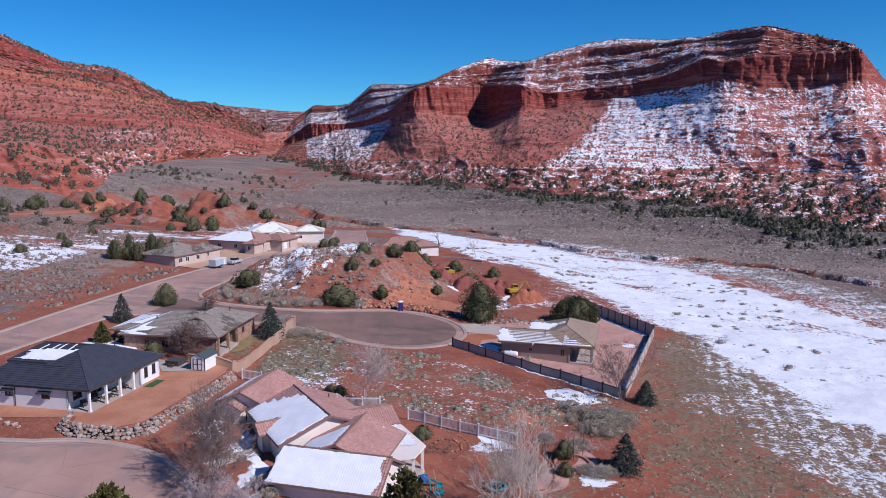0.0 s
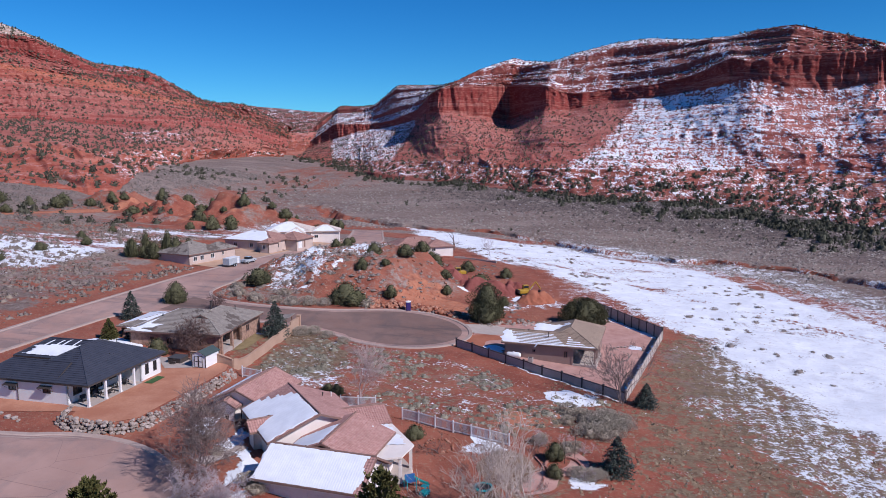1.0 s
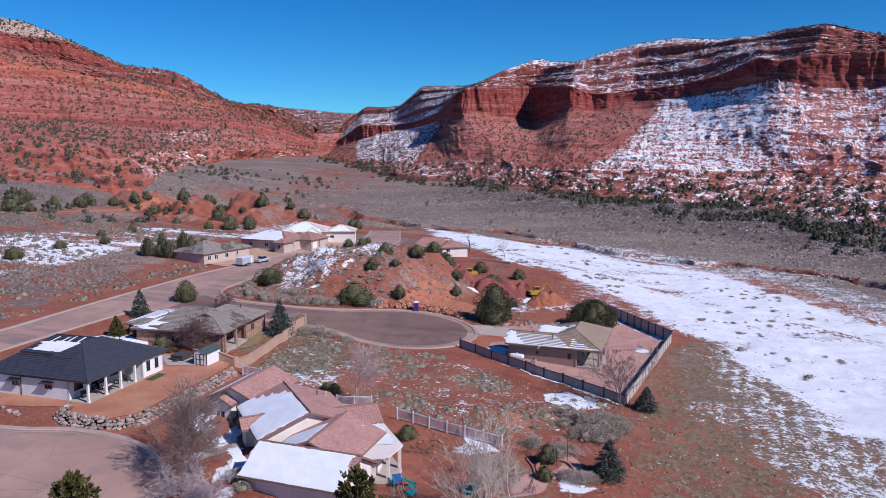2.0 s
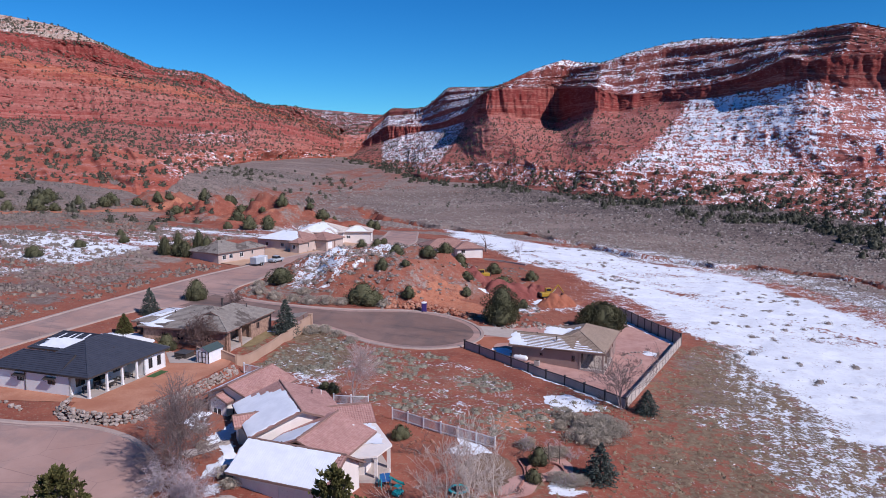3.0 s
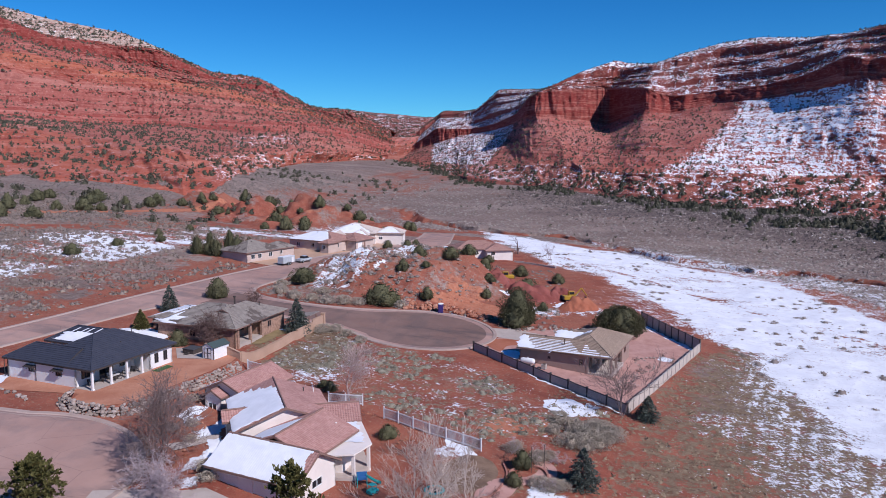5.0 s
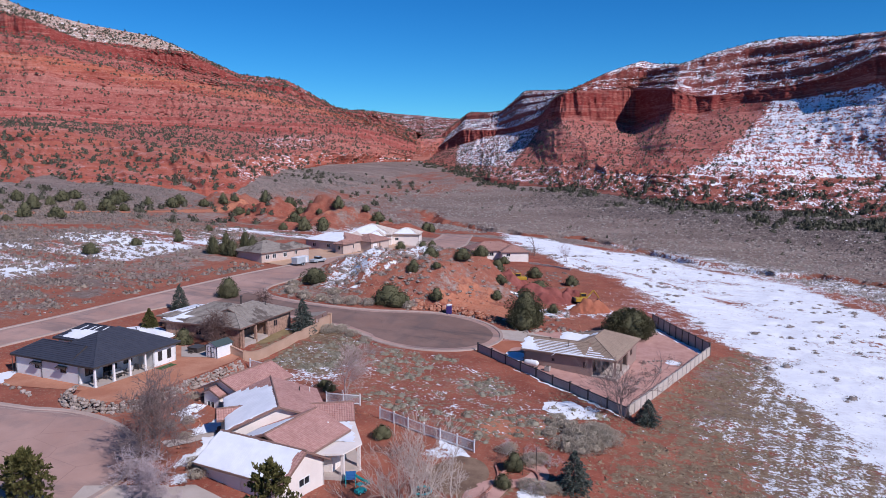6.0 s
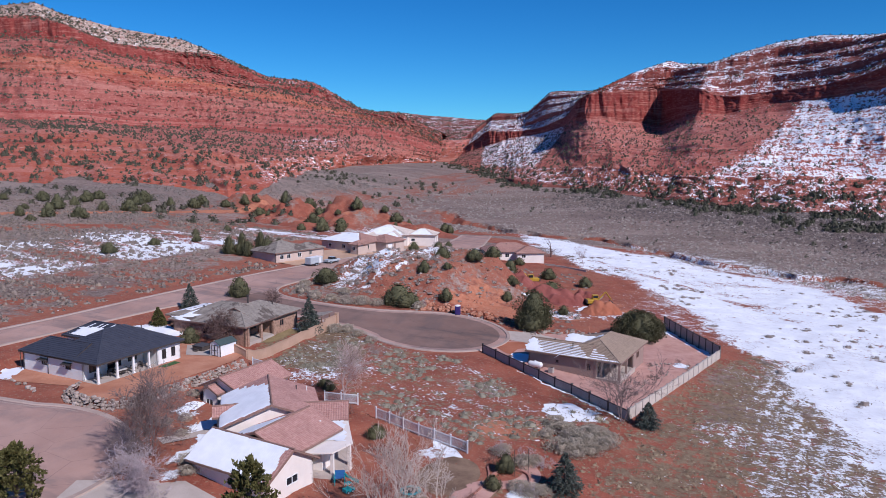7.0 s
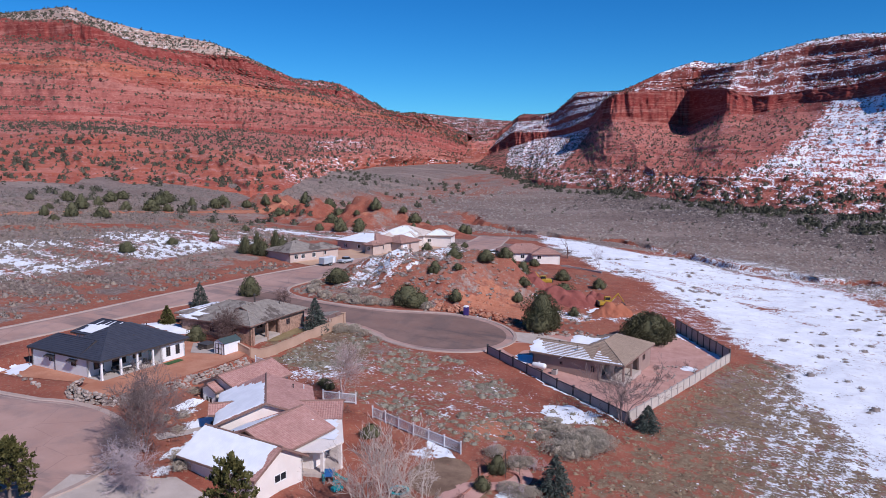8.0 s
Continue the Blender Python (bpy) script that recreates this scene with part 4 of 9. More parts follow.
MESA_LEDGE = [(-259, 1230, 60), (-227, 1240, 90), (-217, 1230, 95), (-165, 1180, 95), (-144, 1140, 99), (-104, 1080, 116), (-65, 1040, 116), (-39, 1000, 116), (-20, 830, 107), (8, 835, 118), (39, 842, 121), (58, 845, 122), (88, 800, 122), (111, 790, 125), (150, 780, 132), (178, 750, 131), (213, 715, 134), (235, 680, 133), (247, 650, 131), (254, 598, 127), (282, 586, 121), (300, 572, 117), (310, 566, 114), (376, 660, 106)]
MESA_BRINK = [(-267, 1320, 85), (-240, 1330, 105), (-230, 1330, 112), (-182, 1300, 110), (-147, 1180, 107), (-107, 1125, 131), (-67, 1100, 130), (-38, 1080, 127), (-14, 850, 112), (12, 850, 126), (53, 858, 140), (67, 860, 137), (93, 850, 135), (121, 840, 143), (159, 830, 152), (190, 800, 153), (222, 745, 144), (241, 692, 140), (253, 665, 141), (260, 606, 136), (286, 596, 128), (304, 582, 121), (314, 576, 117), (388, 690, 113)]
RIDGE_FOOT = [(-163, 130, 18), (-216, 225, 18), (-235, 275, 22), (-237, 310, 24), (-222, 330, 25), (-185, 330, 22), (-168, 345, 20), (-198, 440, 22), (-244, 600, 23), (-270, 760, 21), (-276, 890, 21), (-257, 1020, 25)]
RIDGE_KNEE = [(-467, 330, 48), (-443, 430, 55), (-415, 460, 56), (-403, 500, 58), (-391, 530, 53), (-325, 510, 47), (-260, 480, 41), (-253, 525, 35), (-268, 640, 38), (-272, 800, 38), (-277, 930, 37), (-259, 1040, 31)]
RIDGE_LOW = [(-695, 480, 66), (-631, 600, 74), (-576, 625, 74), (-550, 660, 74), (-521, 715, 71), (-494, 785, 70), (-442, 795, 67), (-375, 805, 62), (-341, 862, 63), (-315, 912, 64), (-285, 975, 53), (-260, 1060, 39)]
RIDGE_LOWTOP = [(-709, 490, 75), (-644, 612, 85), (-587, 637, 85), (-560, 672, 84), (-532, 730, 81), (-504, 800, 82), (-451, 812, 80), (-389, 832, 75), (-353, 888, 76), (-325, 937, 76), (-292, 995, 66), (-262, 1075, 50)]
RIDGE_MID = [(-868, 600, 142), (-725, 690, 154), (-644, 700, 150), (-594, 715, 145), (-556, 765, 139), (-525, 835, 133), (-484, 868, 125), (-435, 892, 120), (-388, 932, 103), (-344, 966, 92), (-300, 1012, 78), (-264, 1085, 57)]
RIDGE_CAP = [(-998, 690, 203), (-808, 770, 215), (-710, 772, 209), (-672, 778, 200), (-617, 802, 177), (-558, 842, 170), (-512, 868, 166), (-469, 938, 137), (-421, 982, 130), (-360, 1002, 99), (-308, 1020, 91), (-268, 1098, 64)]
RIDGE_TOP = [(-1042, 720, 215), (-841, 800, 228), (-719, 790, 228), (-687, 800, 215), (-631, 830, 200), (-562, 870, 188), (-514, 885, 168), (-480, 948, 146), (-432, 992, 141), (-362, 1012, 102), (-315, 1032, 98), (-273, 1110, 71)]
SPUR_FOOT = [(-365, 1090, 24), (-314, 1105, 26), (-272, 1120, 29), (-241, 1135, 31), (-206, 1150, 32), (-146, 1165, 33)]
SPUR_SHELF = [(-386, 1150, 51), (-331, 1160, 54), (-286, 1170, 60), (-253, 1182, 62), (-216, 1195, 62), (-153, 1210, 60)]
SPUR_MID = [(-478, 1400, 100), (-415, 1390, 93), (-346, 1330, 77), (-300, 1300, 76), (-265, 1330, 79), (-194, 1340, 78)]
SPUR_TOP = [(-535, 1540, 130), (-460, 1520, 124), (-406, 1500, 112), (-354, 1470, 106), (-302, 1440, 106), (-223, 1440, 105)]
FAR_FOOT = [(-1060, 2000, 60), (-838, 2000, 60), (-697, 2000, 59), (-621, 2000, 59), (-577, 2050, 59), (-476, 2050, 59), (-392, 2000, 58), (-245, 2000, 58)]
FAR_MID = [(-1249, 2350, 157), (-990, 2350, 151), (-825, 2350, 151), (-745, 2380, 150), (-681, 2400, 138), (-564, 2400, 126), (-478, 2400, 121), (-301, 2400, 116)]
FAR_TOP = [(-1303, 2450, 193), (-1033, 2450, 186), (-861, 2450, 179), (-790, 2500, 183), (-741, 2600, 177), (-610, 2600, 167), (-520, 2600, 158), (-330, 2600, 154)]

# bed by bed from the foot up, as shares of the whole climb
# red beds above 0.4 dimmed further, cliff shade put into the rock colour
RED_BEDS = [(0.0, (0.239, 0.075, 0.056)), (0.1, (0.281, 0.083, 0.056)), (0.19, (0.316, 0.092, 0.06)), (0.22, (0.393, 0.117, 0.087)), (0.3, (0.402, 0.139, 0.111)), (0.375, (0.418, 0.152, 0.124)), (0.405, (0.227, 0.047, 0.038)), (0.5, (0.205, 0.037, 0.031)), (0.59, (0.189, 0.034, 0.029)), (0.63, (0.212, 0.06, 0.05)), (0.79, (0.205, 0.058, 0.046)), (0.82, (0.189, 0.035, 0.029)), (0.88, (0.212, 0.06, 0.047)), (1.0, (0.212, 0.076, 0.062))]
CAPPED_BEDS = [(0.0, (0.356, 0.093, 0.056)), (0.13, (0.383, 0.109, 0.066)), (0.18, (0.356, 0.122, 0.094)), (0.31, (0.356, 0.128, 0.103)), (0.34, (0.257, 0.054, 0.044)), (0.41, (0.347, 0.109, 0.088)), (0.47, (0.24, 0.049, 0.04)), (0.51, (0.338, 0.125, 0.103)), (0.6, (0.312, 0.095, 0.075)), (0.655, (0.391, 0.125, 0.071)), (0.675, (0.294, 0.085, 0.067)), (0.74, (0.321, 0.105, 0.085)), (0.76, (0.209, 0.038, 0.031)), (0.83, (0.232, 0.045, 0.036)), (1.0, (0.285, 0.072, 0.059))]
M_CLIFF = cliff_material("red_sandstone", RED_BEDS)
M_CAPPED = cliff_material("pale_capped_sandstone", CAPPED_BEDS)


def mesa_snow(col, w, b):
    if b == 0:
        s = 0.30 * step(9.5, 11.5, col) + 0.04 * step(19, 22, col)
        return np.maximum(s, 0.24 * step(1.0, 2.0, col)) * step(0.02, 0.14, w)
    if b == 1:
        s = (0.50 + 0.10 * step(0.2, 0.6, w)) * step(14.3, 14.9, col + 2.0 * (1 - w) ** 2) * (1 - 0.30 * step(17.2, 18.4, col) - 0.14 * step(18.7, 19.1, col) * step(19.9, 19.5, col) - 0.16 * step(21.2, 22.0, col))
        s = np.maximum(s, 0.52 * step(1.0, 1.6, col) * step(6.4, 6.1, col + 1.5 * (1 - w)))
        return np.maximum(s, 0.09)
    if b == 2:
        return np.full(len(col), 0.05)
    if b == 3:
        return np.where(col > 7.5, 0.37, 0.48) * (1 - 0.5 * step(16.8, 18.4, col))
    return (0.26 + 0.30 * step(0.28, 0.42, w)) * step(8.4, 9.4, col) * (1 - 0.55 * step(16.8, 18.2, col)) + 0.44 * step(8.4, 7.4, col) * step(2.5, 3.2, col) * step(0.9, 0.6, w)


def ridge_snow(col, w, b):
    if b == 0:
        return 0.15 * step(6.2, 7.0, col) + 0.09
    if b == 1:
        return 0.17 * step(6.6, 7.2, col) * step(9.2, 8.2, col) * step(0.1, 0.3, w) * step(0.9, 0.7, w)
    return np.full(len(col), 0.12 if b == 5 else 0.0)


SLOPE = ((0, 1), (0, 1))
SCOUR = ((0, 0.50, 0.88, 0.93, 1.0), (0, 0.46, 0.86, 0.95, 1.0))
TALUS = ((0, 0.03, 0.20, 0.215, 0.42, 0.432, 0.66, 0.672, 0.88, 1.0), (0, 0.02, 0.17, 0.195, 0.375, 0.41, 0.60, 0.635, 0.82, 1.0))
STEPS = ((0, 0.34, 0.38, 0.72, 0.75, 1.0), (0, 0.26, 0.44, 0.70, 0.82, 1.0))
RISER = ((0, 0.05, 0.22, 0.55, 1.0), (0, 0.42, 0.48, 0.76, 1.0))
BANDED = ((0, 0.16, 0.18, 0.34, 0.37, 0.55, 0.58, 0.78, 0.81, 1.0), (0, 0.10, 0.17, 0.28, 0.38, 0.50, 0.58, 0.74, 0.82, 1.0))
CAPPING = ((0, 0.30, 0.34, 0.62, 0.72, 0.76, 0.90, 1.0), (0, 0.24, 0.33, 0.50, 0.62, 0.86, 0.92, 1.0))
MESA = loft("cliff_1", [MESA_FOOT, MESA_BENCH, MESA_BASE, MESA_TOP, MESA_LEDGE, MESA_BRINK],
            [Band(52, *SCOUR, 6, 0.3, gully=2.6, rill=1.8, lump=1.6, fine=0.9), Band(100, *TALUS, 20, 0.4, gully=2.4, rill=1.2, lump=5.0, fine=0.8, soften=True),
             Band(44, *SLOPE, 6, 0.75, gully=1.6, rill=0.8, pillar=2.6, lump=2.0, fine=0.7), Band(76, *STEPS, 14, 0.85, gully=1.6, rill=0.7, pillar=0.5, lump=5.0, fine=1.3),
             Band(44, *RISER, 8, 0.3, gully=1.5, rill=0.6, pillar=1.4, lump=1.5, fine=0.8)], 680, mesa_snow, M_CLIFF,
            "red sandstone mesa with snowy ledges and a dark cliff band", seed=3)
RIDGE = loft("cliff_2", [RIDGE_FOOT, RIDGE_KNEE, RIDGE_LOW, RIDGE_LOWTOP, RIDGE_MID, RIDGE_CAP, RIDGE_TOP],
             [Band(70, *SLOPE, 4, 0.2, gully=8.0, rill=2.6, lump=9.0, fine=0.9), Band(40, *SLOPE, 9, 0.4, gully=6.0, rill=2.0, lump=8.0, fine=0.9),
              Band(26, *SLOPE, 4, 1.0, gully=4.0, rill=1.0, pillar=1.6, lump=4.0, fine=0.6), Band(80, *BANDED, 11, 1.0, gully=2.6, rill=1.3, pillar=0.5, lump=15.0, fine=2.2),
              Band(80, *CAPPING, 9, 0.9, gully=2.6, rill=1.3, pillar=0.6, lump=14.0, fine=2.2), Band(30, *SLOPE, 5, 0.6, gully=3.0, rill=1.0, pillar=1.0, lump=3.0, fine=0.8)], 560, ridge_snow, M_CAPPED,
             "banded red sandstone ridge with pale caprock and juniper dots", seed=11, waves=(42.0, 12.0, 10.0, 130.0),
             cap=lambda b, c, a: step(4.97, 5.06, b + 0.10 * vnoise(a / 30 + 0 * b, 3 * b, 71)) * step(6.6, 5.8, c))
loft("cliff_3", [FAR_FOOT, FAR_MID, FAR_TOP], [Band(24, *STEPS, 5, 0.8, gully=14, lump=20, fine=2), Band(24, (0, 0.3, 0.34, 0.75, 0.8, 1), (0, 0.2, 0.45, 0.66, 0.92, 1), 4, 0.6, gully=10, lump=14, fine=2)], 160, lambda col, w, b: np.full(len(col), 0.5), M_DISTANT,
     "distant snow-dusted red mesa at the head of the valley", seed=19, waves=(120.0, 40.0, 40.0, 300.0))
SPUR = loft("cliff_4", [SPUR_FOOT, SPUR_SHELF, SPUR_MID, SPUR_TOP], [Band(30, *BANDED, 6, 0.8, gully=4, rill=2, lump=6), Band(30, *STEPS, 6, 0.5, gully=7, rill=2, lump=9), Band(24, *STEPS, 4, 0.5, gully=5, lump=7)], 220,
            lambda col, w, b: np.full(len(col), (0.10, 0.16, 0.24)[b]), M_CLIFF, "low red sandstone spur where the valley narrows", seed=27, waves=(50.0, 15.0, 12.0, 130.0))

# ---------------------------------------------------------------- houses
def V(*a):
    return Vector(a)


def tiled_slope(bm, a, b, c, d, course=0.36, lift=0.045, thick=0.16):
    """A roof slope with eave a-b and ridge d-c, laid in overlapping courses on a slab."""
    a, b, c, d = (Vector(p) for p in (a, b, c, d))
    nrm = (b - a).cross(d - a) if (d - a).length > 0.01 else (b - a).cross(c - a)
    nrm.normalize()
    if nrm.z < 0:
        nrm = -nrm
    n = max(2, int(((d + c) / 2 - (a + b) / 2).length / course))
    peak = (c - d).length < 0.02
    left, right = bm.verts.new(a), bm.verts.new(b)
    corner = [left, right]
    for k in range(n):
        v0, v1 = k / n, (k + 1) / n
        l0, r0, l1, r1 = a.lerp(d, v0), b.lerp(c, v0), a.lerp(d, v1), b.lerp(c, v1)
        p, q = bm.verts.new(l0 + nrm * lift), bm.verts.new(r0 + nrm * lift)
        bm.faces.new((left, right, q, p))
        if k == n - 1:
            l2 = bm.verts.new(l1)
            r2 = l2 if peak else bm.verts.new(r1)
        else:
            l2, r2 = bm.verts.new(l1 + nrm * 0.006), bm.verts.new(r1 + nrm * 0.006)
        bm.faces.new((p, q, l2) if l2 is r2 else (p, q, r2, l2))
        left, right = l2, r2
    top = corner + ([left] if peak else [right, left])
    low = [bm.verts.new(v.co - V(0, 0, thick)) for v in top]
    bm.faces.new(low[::-1])
    for k in range(len(top)):
        bm.faces.new((top[k], low[k], low[(k + 1) % len(top)], top[(k + 1) % len(top)]))


def cap_line(owner, material, a, b, r=0.10):
    """A rounded ridge or hip cap."""
    bm = bmesh.new()
    tube(bm, V(*a) + V(0, 0, 0.03), V(*b) + V(0, 0, 0.03), r, r, 6)
    part("ridge_cap", bm, material, owner)


def board(owner, material, a, b, drop=0.22, thick=0.05):
    """A fascia board under an eave or a verge."""
    bm = bmesh.new()
    a, b = Vector(a), Vector(b)
    side = (b - a).cross(V(0, 0, 1)).normalized() * thick
    p = [a + side, b + side, b - side, a - side]
    hi = [bm.verts.new(q - V(0, 0, 0.012)) for q in p]
    lo = [bm.verts.new(q - V(0, 0, drop)) for q in p]
    bm.faces.new(hi)
    bm.faces.new(lo[::-1])
    for k in range(4):
        bm.faces.new((hi[k], lo[k], lo[(k + 1) % 4], hi[(k + 1) % 4]))
    part("fascia", bm, material, owner)


def snow_sheet(bm, a, b, c, d, u0, u1, v0, v1, rib=0.0, rag=0.05, deep=0.07, seed=0, cut=None):
    """Snow on a slope a-b-c-d between shares u0-u1 along it and v0-v1 up it; rib: the spacing of the tile columns that show through."""
    a, b, c, d = (Vector(p) for p in (a, b, c, d))
    nrm = (b - a).cross(d - a if (d - a).length > 0.01 else c - a).normalized()
    nrm = nrm if nrm.z > 0 else -nrm
    wide = ((b - a).length + (c - d).length) / 2 * (u1 - u0)
    nu, nv = max(6, int(wide / (rib / 6 if rib else 0.35))), max(6, int((d - a).length * (v1 - v0) / 0.35))
    grid = {}
    for i in range(nu + 1):
        for j in range(nv + 1):
            u = u0 + (u1 - u0) * i / nu
            w = v0 + (v1 - v0) * j / nv
            ragged = rag * (float(vnoise(u * 37 + seed, 0.0, seed)) + 0.6 * float(vnoise(u * 120, 3.0, seed)))
            ragw = rag * float(vnoise(w * 23 + seed, 7.0, seed))
            if j in (0, nv):
                w += ragged if j == nv else 0.2 * ragged
            if i in (0, nu):
                u += ragw
            if cut and cut(u, w):
                continue
            p = a.lerp(b, u).lerp(d.lerp(c, u), w)
            h = deep + 0.025 * float(vnoise(u * 9, w * 6, seed))
            if rib:
                h += rib * 0.03 * math.cos(2 * math.pi * (u * ((b - a).length)) / rib)
            if i in (0, nu) or j in (0, nv):
                h = 0.055
            grid[i, j] = bm.verts.new(p + nrm * h)
    for i in range(nu):
        for j in range(nv):
            q = [(i, j), (i + 1, j), (i + 1, j + 1), (i, j + 1)]
            if all(k in grid for k in q):
                bm.faces.new([grid[k] for k in q])


def wall_run(bm, p0, p1, z0, z1, openings=(), thick=0.22):
    """An upright wall from p0 to p1, its thickness to the left, with openings (along0, along1, low, high) right through it."""
    p0, p1 = V(*p0[:2], 0), V(*p1[:2], 0)
    way = (p1 - p0).normalized()
    inn = V(-way.y, way.x, 0) * thick
    us = sorted({0.0, (p1 - p0).length, *(v for o in openings for v in o[:2])})
    zs = sorted({z0, z1, *(v for o in openings for v in o[2:4])})
    for u0, u1 in zip(us, us[1:]):
        for a, b in zip(zs, zs[1:]):
            um, zm = (u0 + u1) / 2, (a + b) / 2
            if any(o[0] < um < o[1] and o[2] < zm < o[3] for o in openings):
                continue
            q = [p0 + way * u0, p0 + way * u1, p0 + way * u1 + inn, p0 + way * u0 + inn]
            prism(bm, [(v.x, v.y) for v in q], a, b)


def opening_part(house, kind, p0, p1, o, frame_mat, pane_mat, inset=0.06):
    """A window or a door set into an opening of a wall run."""
    p0, p1 = V(*p0[:2], 0), V(*p1[:2], 0)
    way = (p1 - p0).normalized()
    inn = V(-way.y, way.x, 0)
    u0, u1, a, b = o[:4]
    m = Matrix.Translation(p0 + way * u0 + inn * inset) @ Matrix(((way.x, inn.x, 0, 0), (way.y, inn.y, 0, 0), (0, 0, 1, 0), (0, 0, 0, 1)))
    w = u1 - u0
    if kind == "window":
        bm = bmesh.new()
        f = 0.09
        for x0, x1, za, zb in ((0, w, a, a + f), (0, w, b - f, b), (0, f, a + f, b - f), (w - f, w, a + f, b - f), (w / 2 - 0.03, w / 2 + 0.03, a + f, b - f)):
            box(bm, x0, x1, -0.08, 0.07, za, zb, 0.0, m)
        win = part("window", bm, frame_mat, house, "framed house window")
        bm = bmesh.new()
        box(bm, f, w - f, 0.0, 0.025, a + f, b - f, 0.0, m)
        part("pane", bm, pane_mat, win)
    else:
        bm = bmesh.new()
        box(bm, 0, w, 0.02, 0.07, a, b, 0.0, m)
        rows, cols = (4, max(1, int(w / 0.6))) if kind == "garage_door" else (2, 1)
        for r in range(rows):
            for q in range(cols):
                dx, dz = w / cols, (b - a) / rows
                box(bm, q * dx + 0.06, (q + 1) * dx - 0.06, -0.005, 0.03, a + r * dz + 0.05, a + (r + 1) * dz - 0.05, 0.012, m)
        part(kind, bm, pane_mat, house, "panelled garage door" if kind == "garage_door" else "panelled front door")


def walls(house, corners, z0, z1, material, holes=None, frame_mat=None, label="", skip=()):
    """Walls round a closed plan outline (counter-clockwise), each its own part, with windows and doors in them."""
    n = len(corners)
    for k in range(n):
        if k in skip:
            continue
        some = (holes or {}).get(k, [])
        bm = bmesh.new()
        wall_run(bm, corners[k], corners[(k + 1) % n], z0, z1, some)
        bmesh.ops.remove_doubles(bm, verts=bm.verts[:], dist=0.002)
        part("wall", bm, material, house, label)
        for o in some:
            kind, mat_ = o[4], o[5] if len(o) > 5 else M_GLASS
            opening_part(house, kind, corners[k], corners[(k + 1) % n], o, frame_mat or M_TRIM_WHITE, mat_)


def hip_roof(house, x0, x1, y0, y1, eave, rise, material, along="x", hip0=True, hip1=True, trim=M_TRIM_DARK, cap=None, steep0=1.0, steep1=1.0, name="roof"):
    """A hipped or gabled roof over a plan box. Returns its slopes, as corner quadruples, by the side that they face."""
    if along == "x":
        q = lambda u, w, z: V(u, w, z)  # noqa: E731
        a0, a1, b0, b1 = x0, x1, y0, y1
    else:
        q = lambda u, w, z: V(-w, u, z)  # noqa: E731
        a0, a1, b0, b1 = y0, y1, -x1, -x0
    mid, half = (b0 + b1) / 2, (b1 - b0) / 2
    r0, r1 = a0 + (half * steep0 if hip0 else 0), a1 - (half * steep1 if hip1 else 0)
    if r0 > r1:
        r0 = r1 = (r0 + r1) / 2
    top = eave + rise
    slopes = {"low": (q(a0, b0, eave), q(a1, b0, eave), q(r1, mid, top), q(r0, mid, top)), "high": (q(a1, b1, eave), q(a0, b1, eave), q(r0, mid, top), q(r1, mid, top))}
    if hip0:
        slopes["start"] = (q(a0, b1, eave), q(a0, b0, eave), q(r0, mid, top), q(r0, mid, top))
    if hip1:
        slopes["end"] = (q(a1, b0, eave), q(a1, b1, eave), q(r1, mid, top), q(r1, mid, top))
    bm = bmesh.new()
    for s in slopes.values():
        tiled_slope(bm, *s)
    bmesh.ops.remove_doubles(bm, verts=bm.verts[:], dist=0.002)
    roof = part(name, bm, material, house)
    if r1 - r0 > 0.1:
        cap_line(roof, cap or material, q(r0, mid, top), q(r1, mid, top))
    for on, a, r in ((hip0, a0, r0), (hip1, a1, r1)):
        if on:
            for b in (b0, b1):
                cap_line(roof, cap or material, q(a, b, eave), q(r, mid, top), 0.085)
    for s in slopes.values():
        board(roof, trim, s[0], s[1])
    for on, a, r in ((hip0, a0, r0), (hip1, a1, r1)):
        if not on:
            for b in (b0, b1):
                board(roof, trim, q(a, b, eave), q(a, mid, top))
    return slopes


def gable_wall(house, p0, p1, eave, top, material, thick=0.2):
    p0, p1 = V(*p0[:2], 0), V(*p1[:2], 0)
    way = (p1 - p0).normalized()
    inn = V(-way.y, way.x, 0) * thick
    mid = (p0 + p1) / 2
    bm = bmesh.new()
    fr = [bm.verts.new(v) for v in (p0 + V(0, 0, eave), p1 + V(0, 0, eave), mid + V(0, 0, top))]
    bk = [bm.verts.new(v.co + inn) for v in fr]
    bm.faces.new(fr)
    bm.faces.new(bk[::-1])
    for k in range(3):
        bm.faces.new((fr[k], bk[k], bk[(k + 1) % 3], fr[(k + 1) % 3]))
    part("gable", bm, material, house)


def snow_on(house, slope, u0, u1, v0, v1, rib=0.0, rag=0.05, seed=0, cut=None, deep=0.12):
    bm = bmesh.new()
    snow_sheet(bm, *slope, u0, u1, v0, v1, rib, rag, deep, seed, cut)
    part("snow", bm, M_SNOW, house, "old snow lying on the roof", smooth=True)


def post(house, x, y, z0, z1, material, r=0.12):
    bm = bmesh.new()
    box(bm, x - r, x + r, y - r, y + r, z0, z1, 0.015)
    box(bm, x - r - 0.04, x + r + 0.04, y - r - 0.04, y + r + 0.04, z0, z0 + 0.2)
    box(bm, x - r - 0.04, x + r + 0.04, y - r - 0.04, y + r + 0.04, z1 - 0.15, z1)
    part("post", bm, material, house)


def slab(house, outline, z0, z1, material=None, name="porch_floor"):
    bm = bmesh.new()
    prism(bm, outline, z0, z1)
    part(name, bm, material or M_CONCRETE, house)


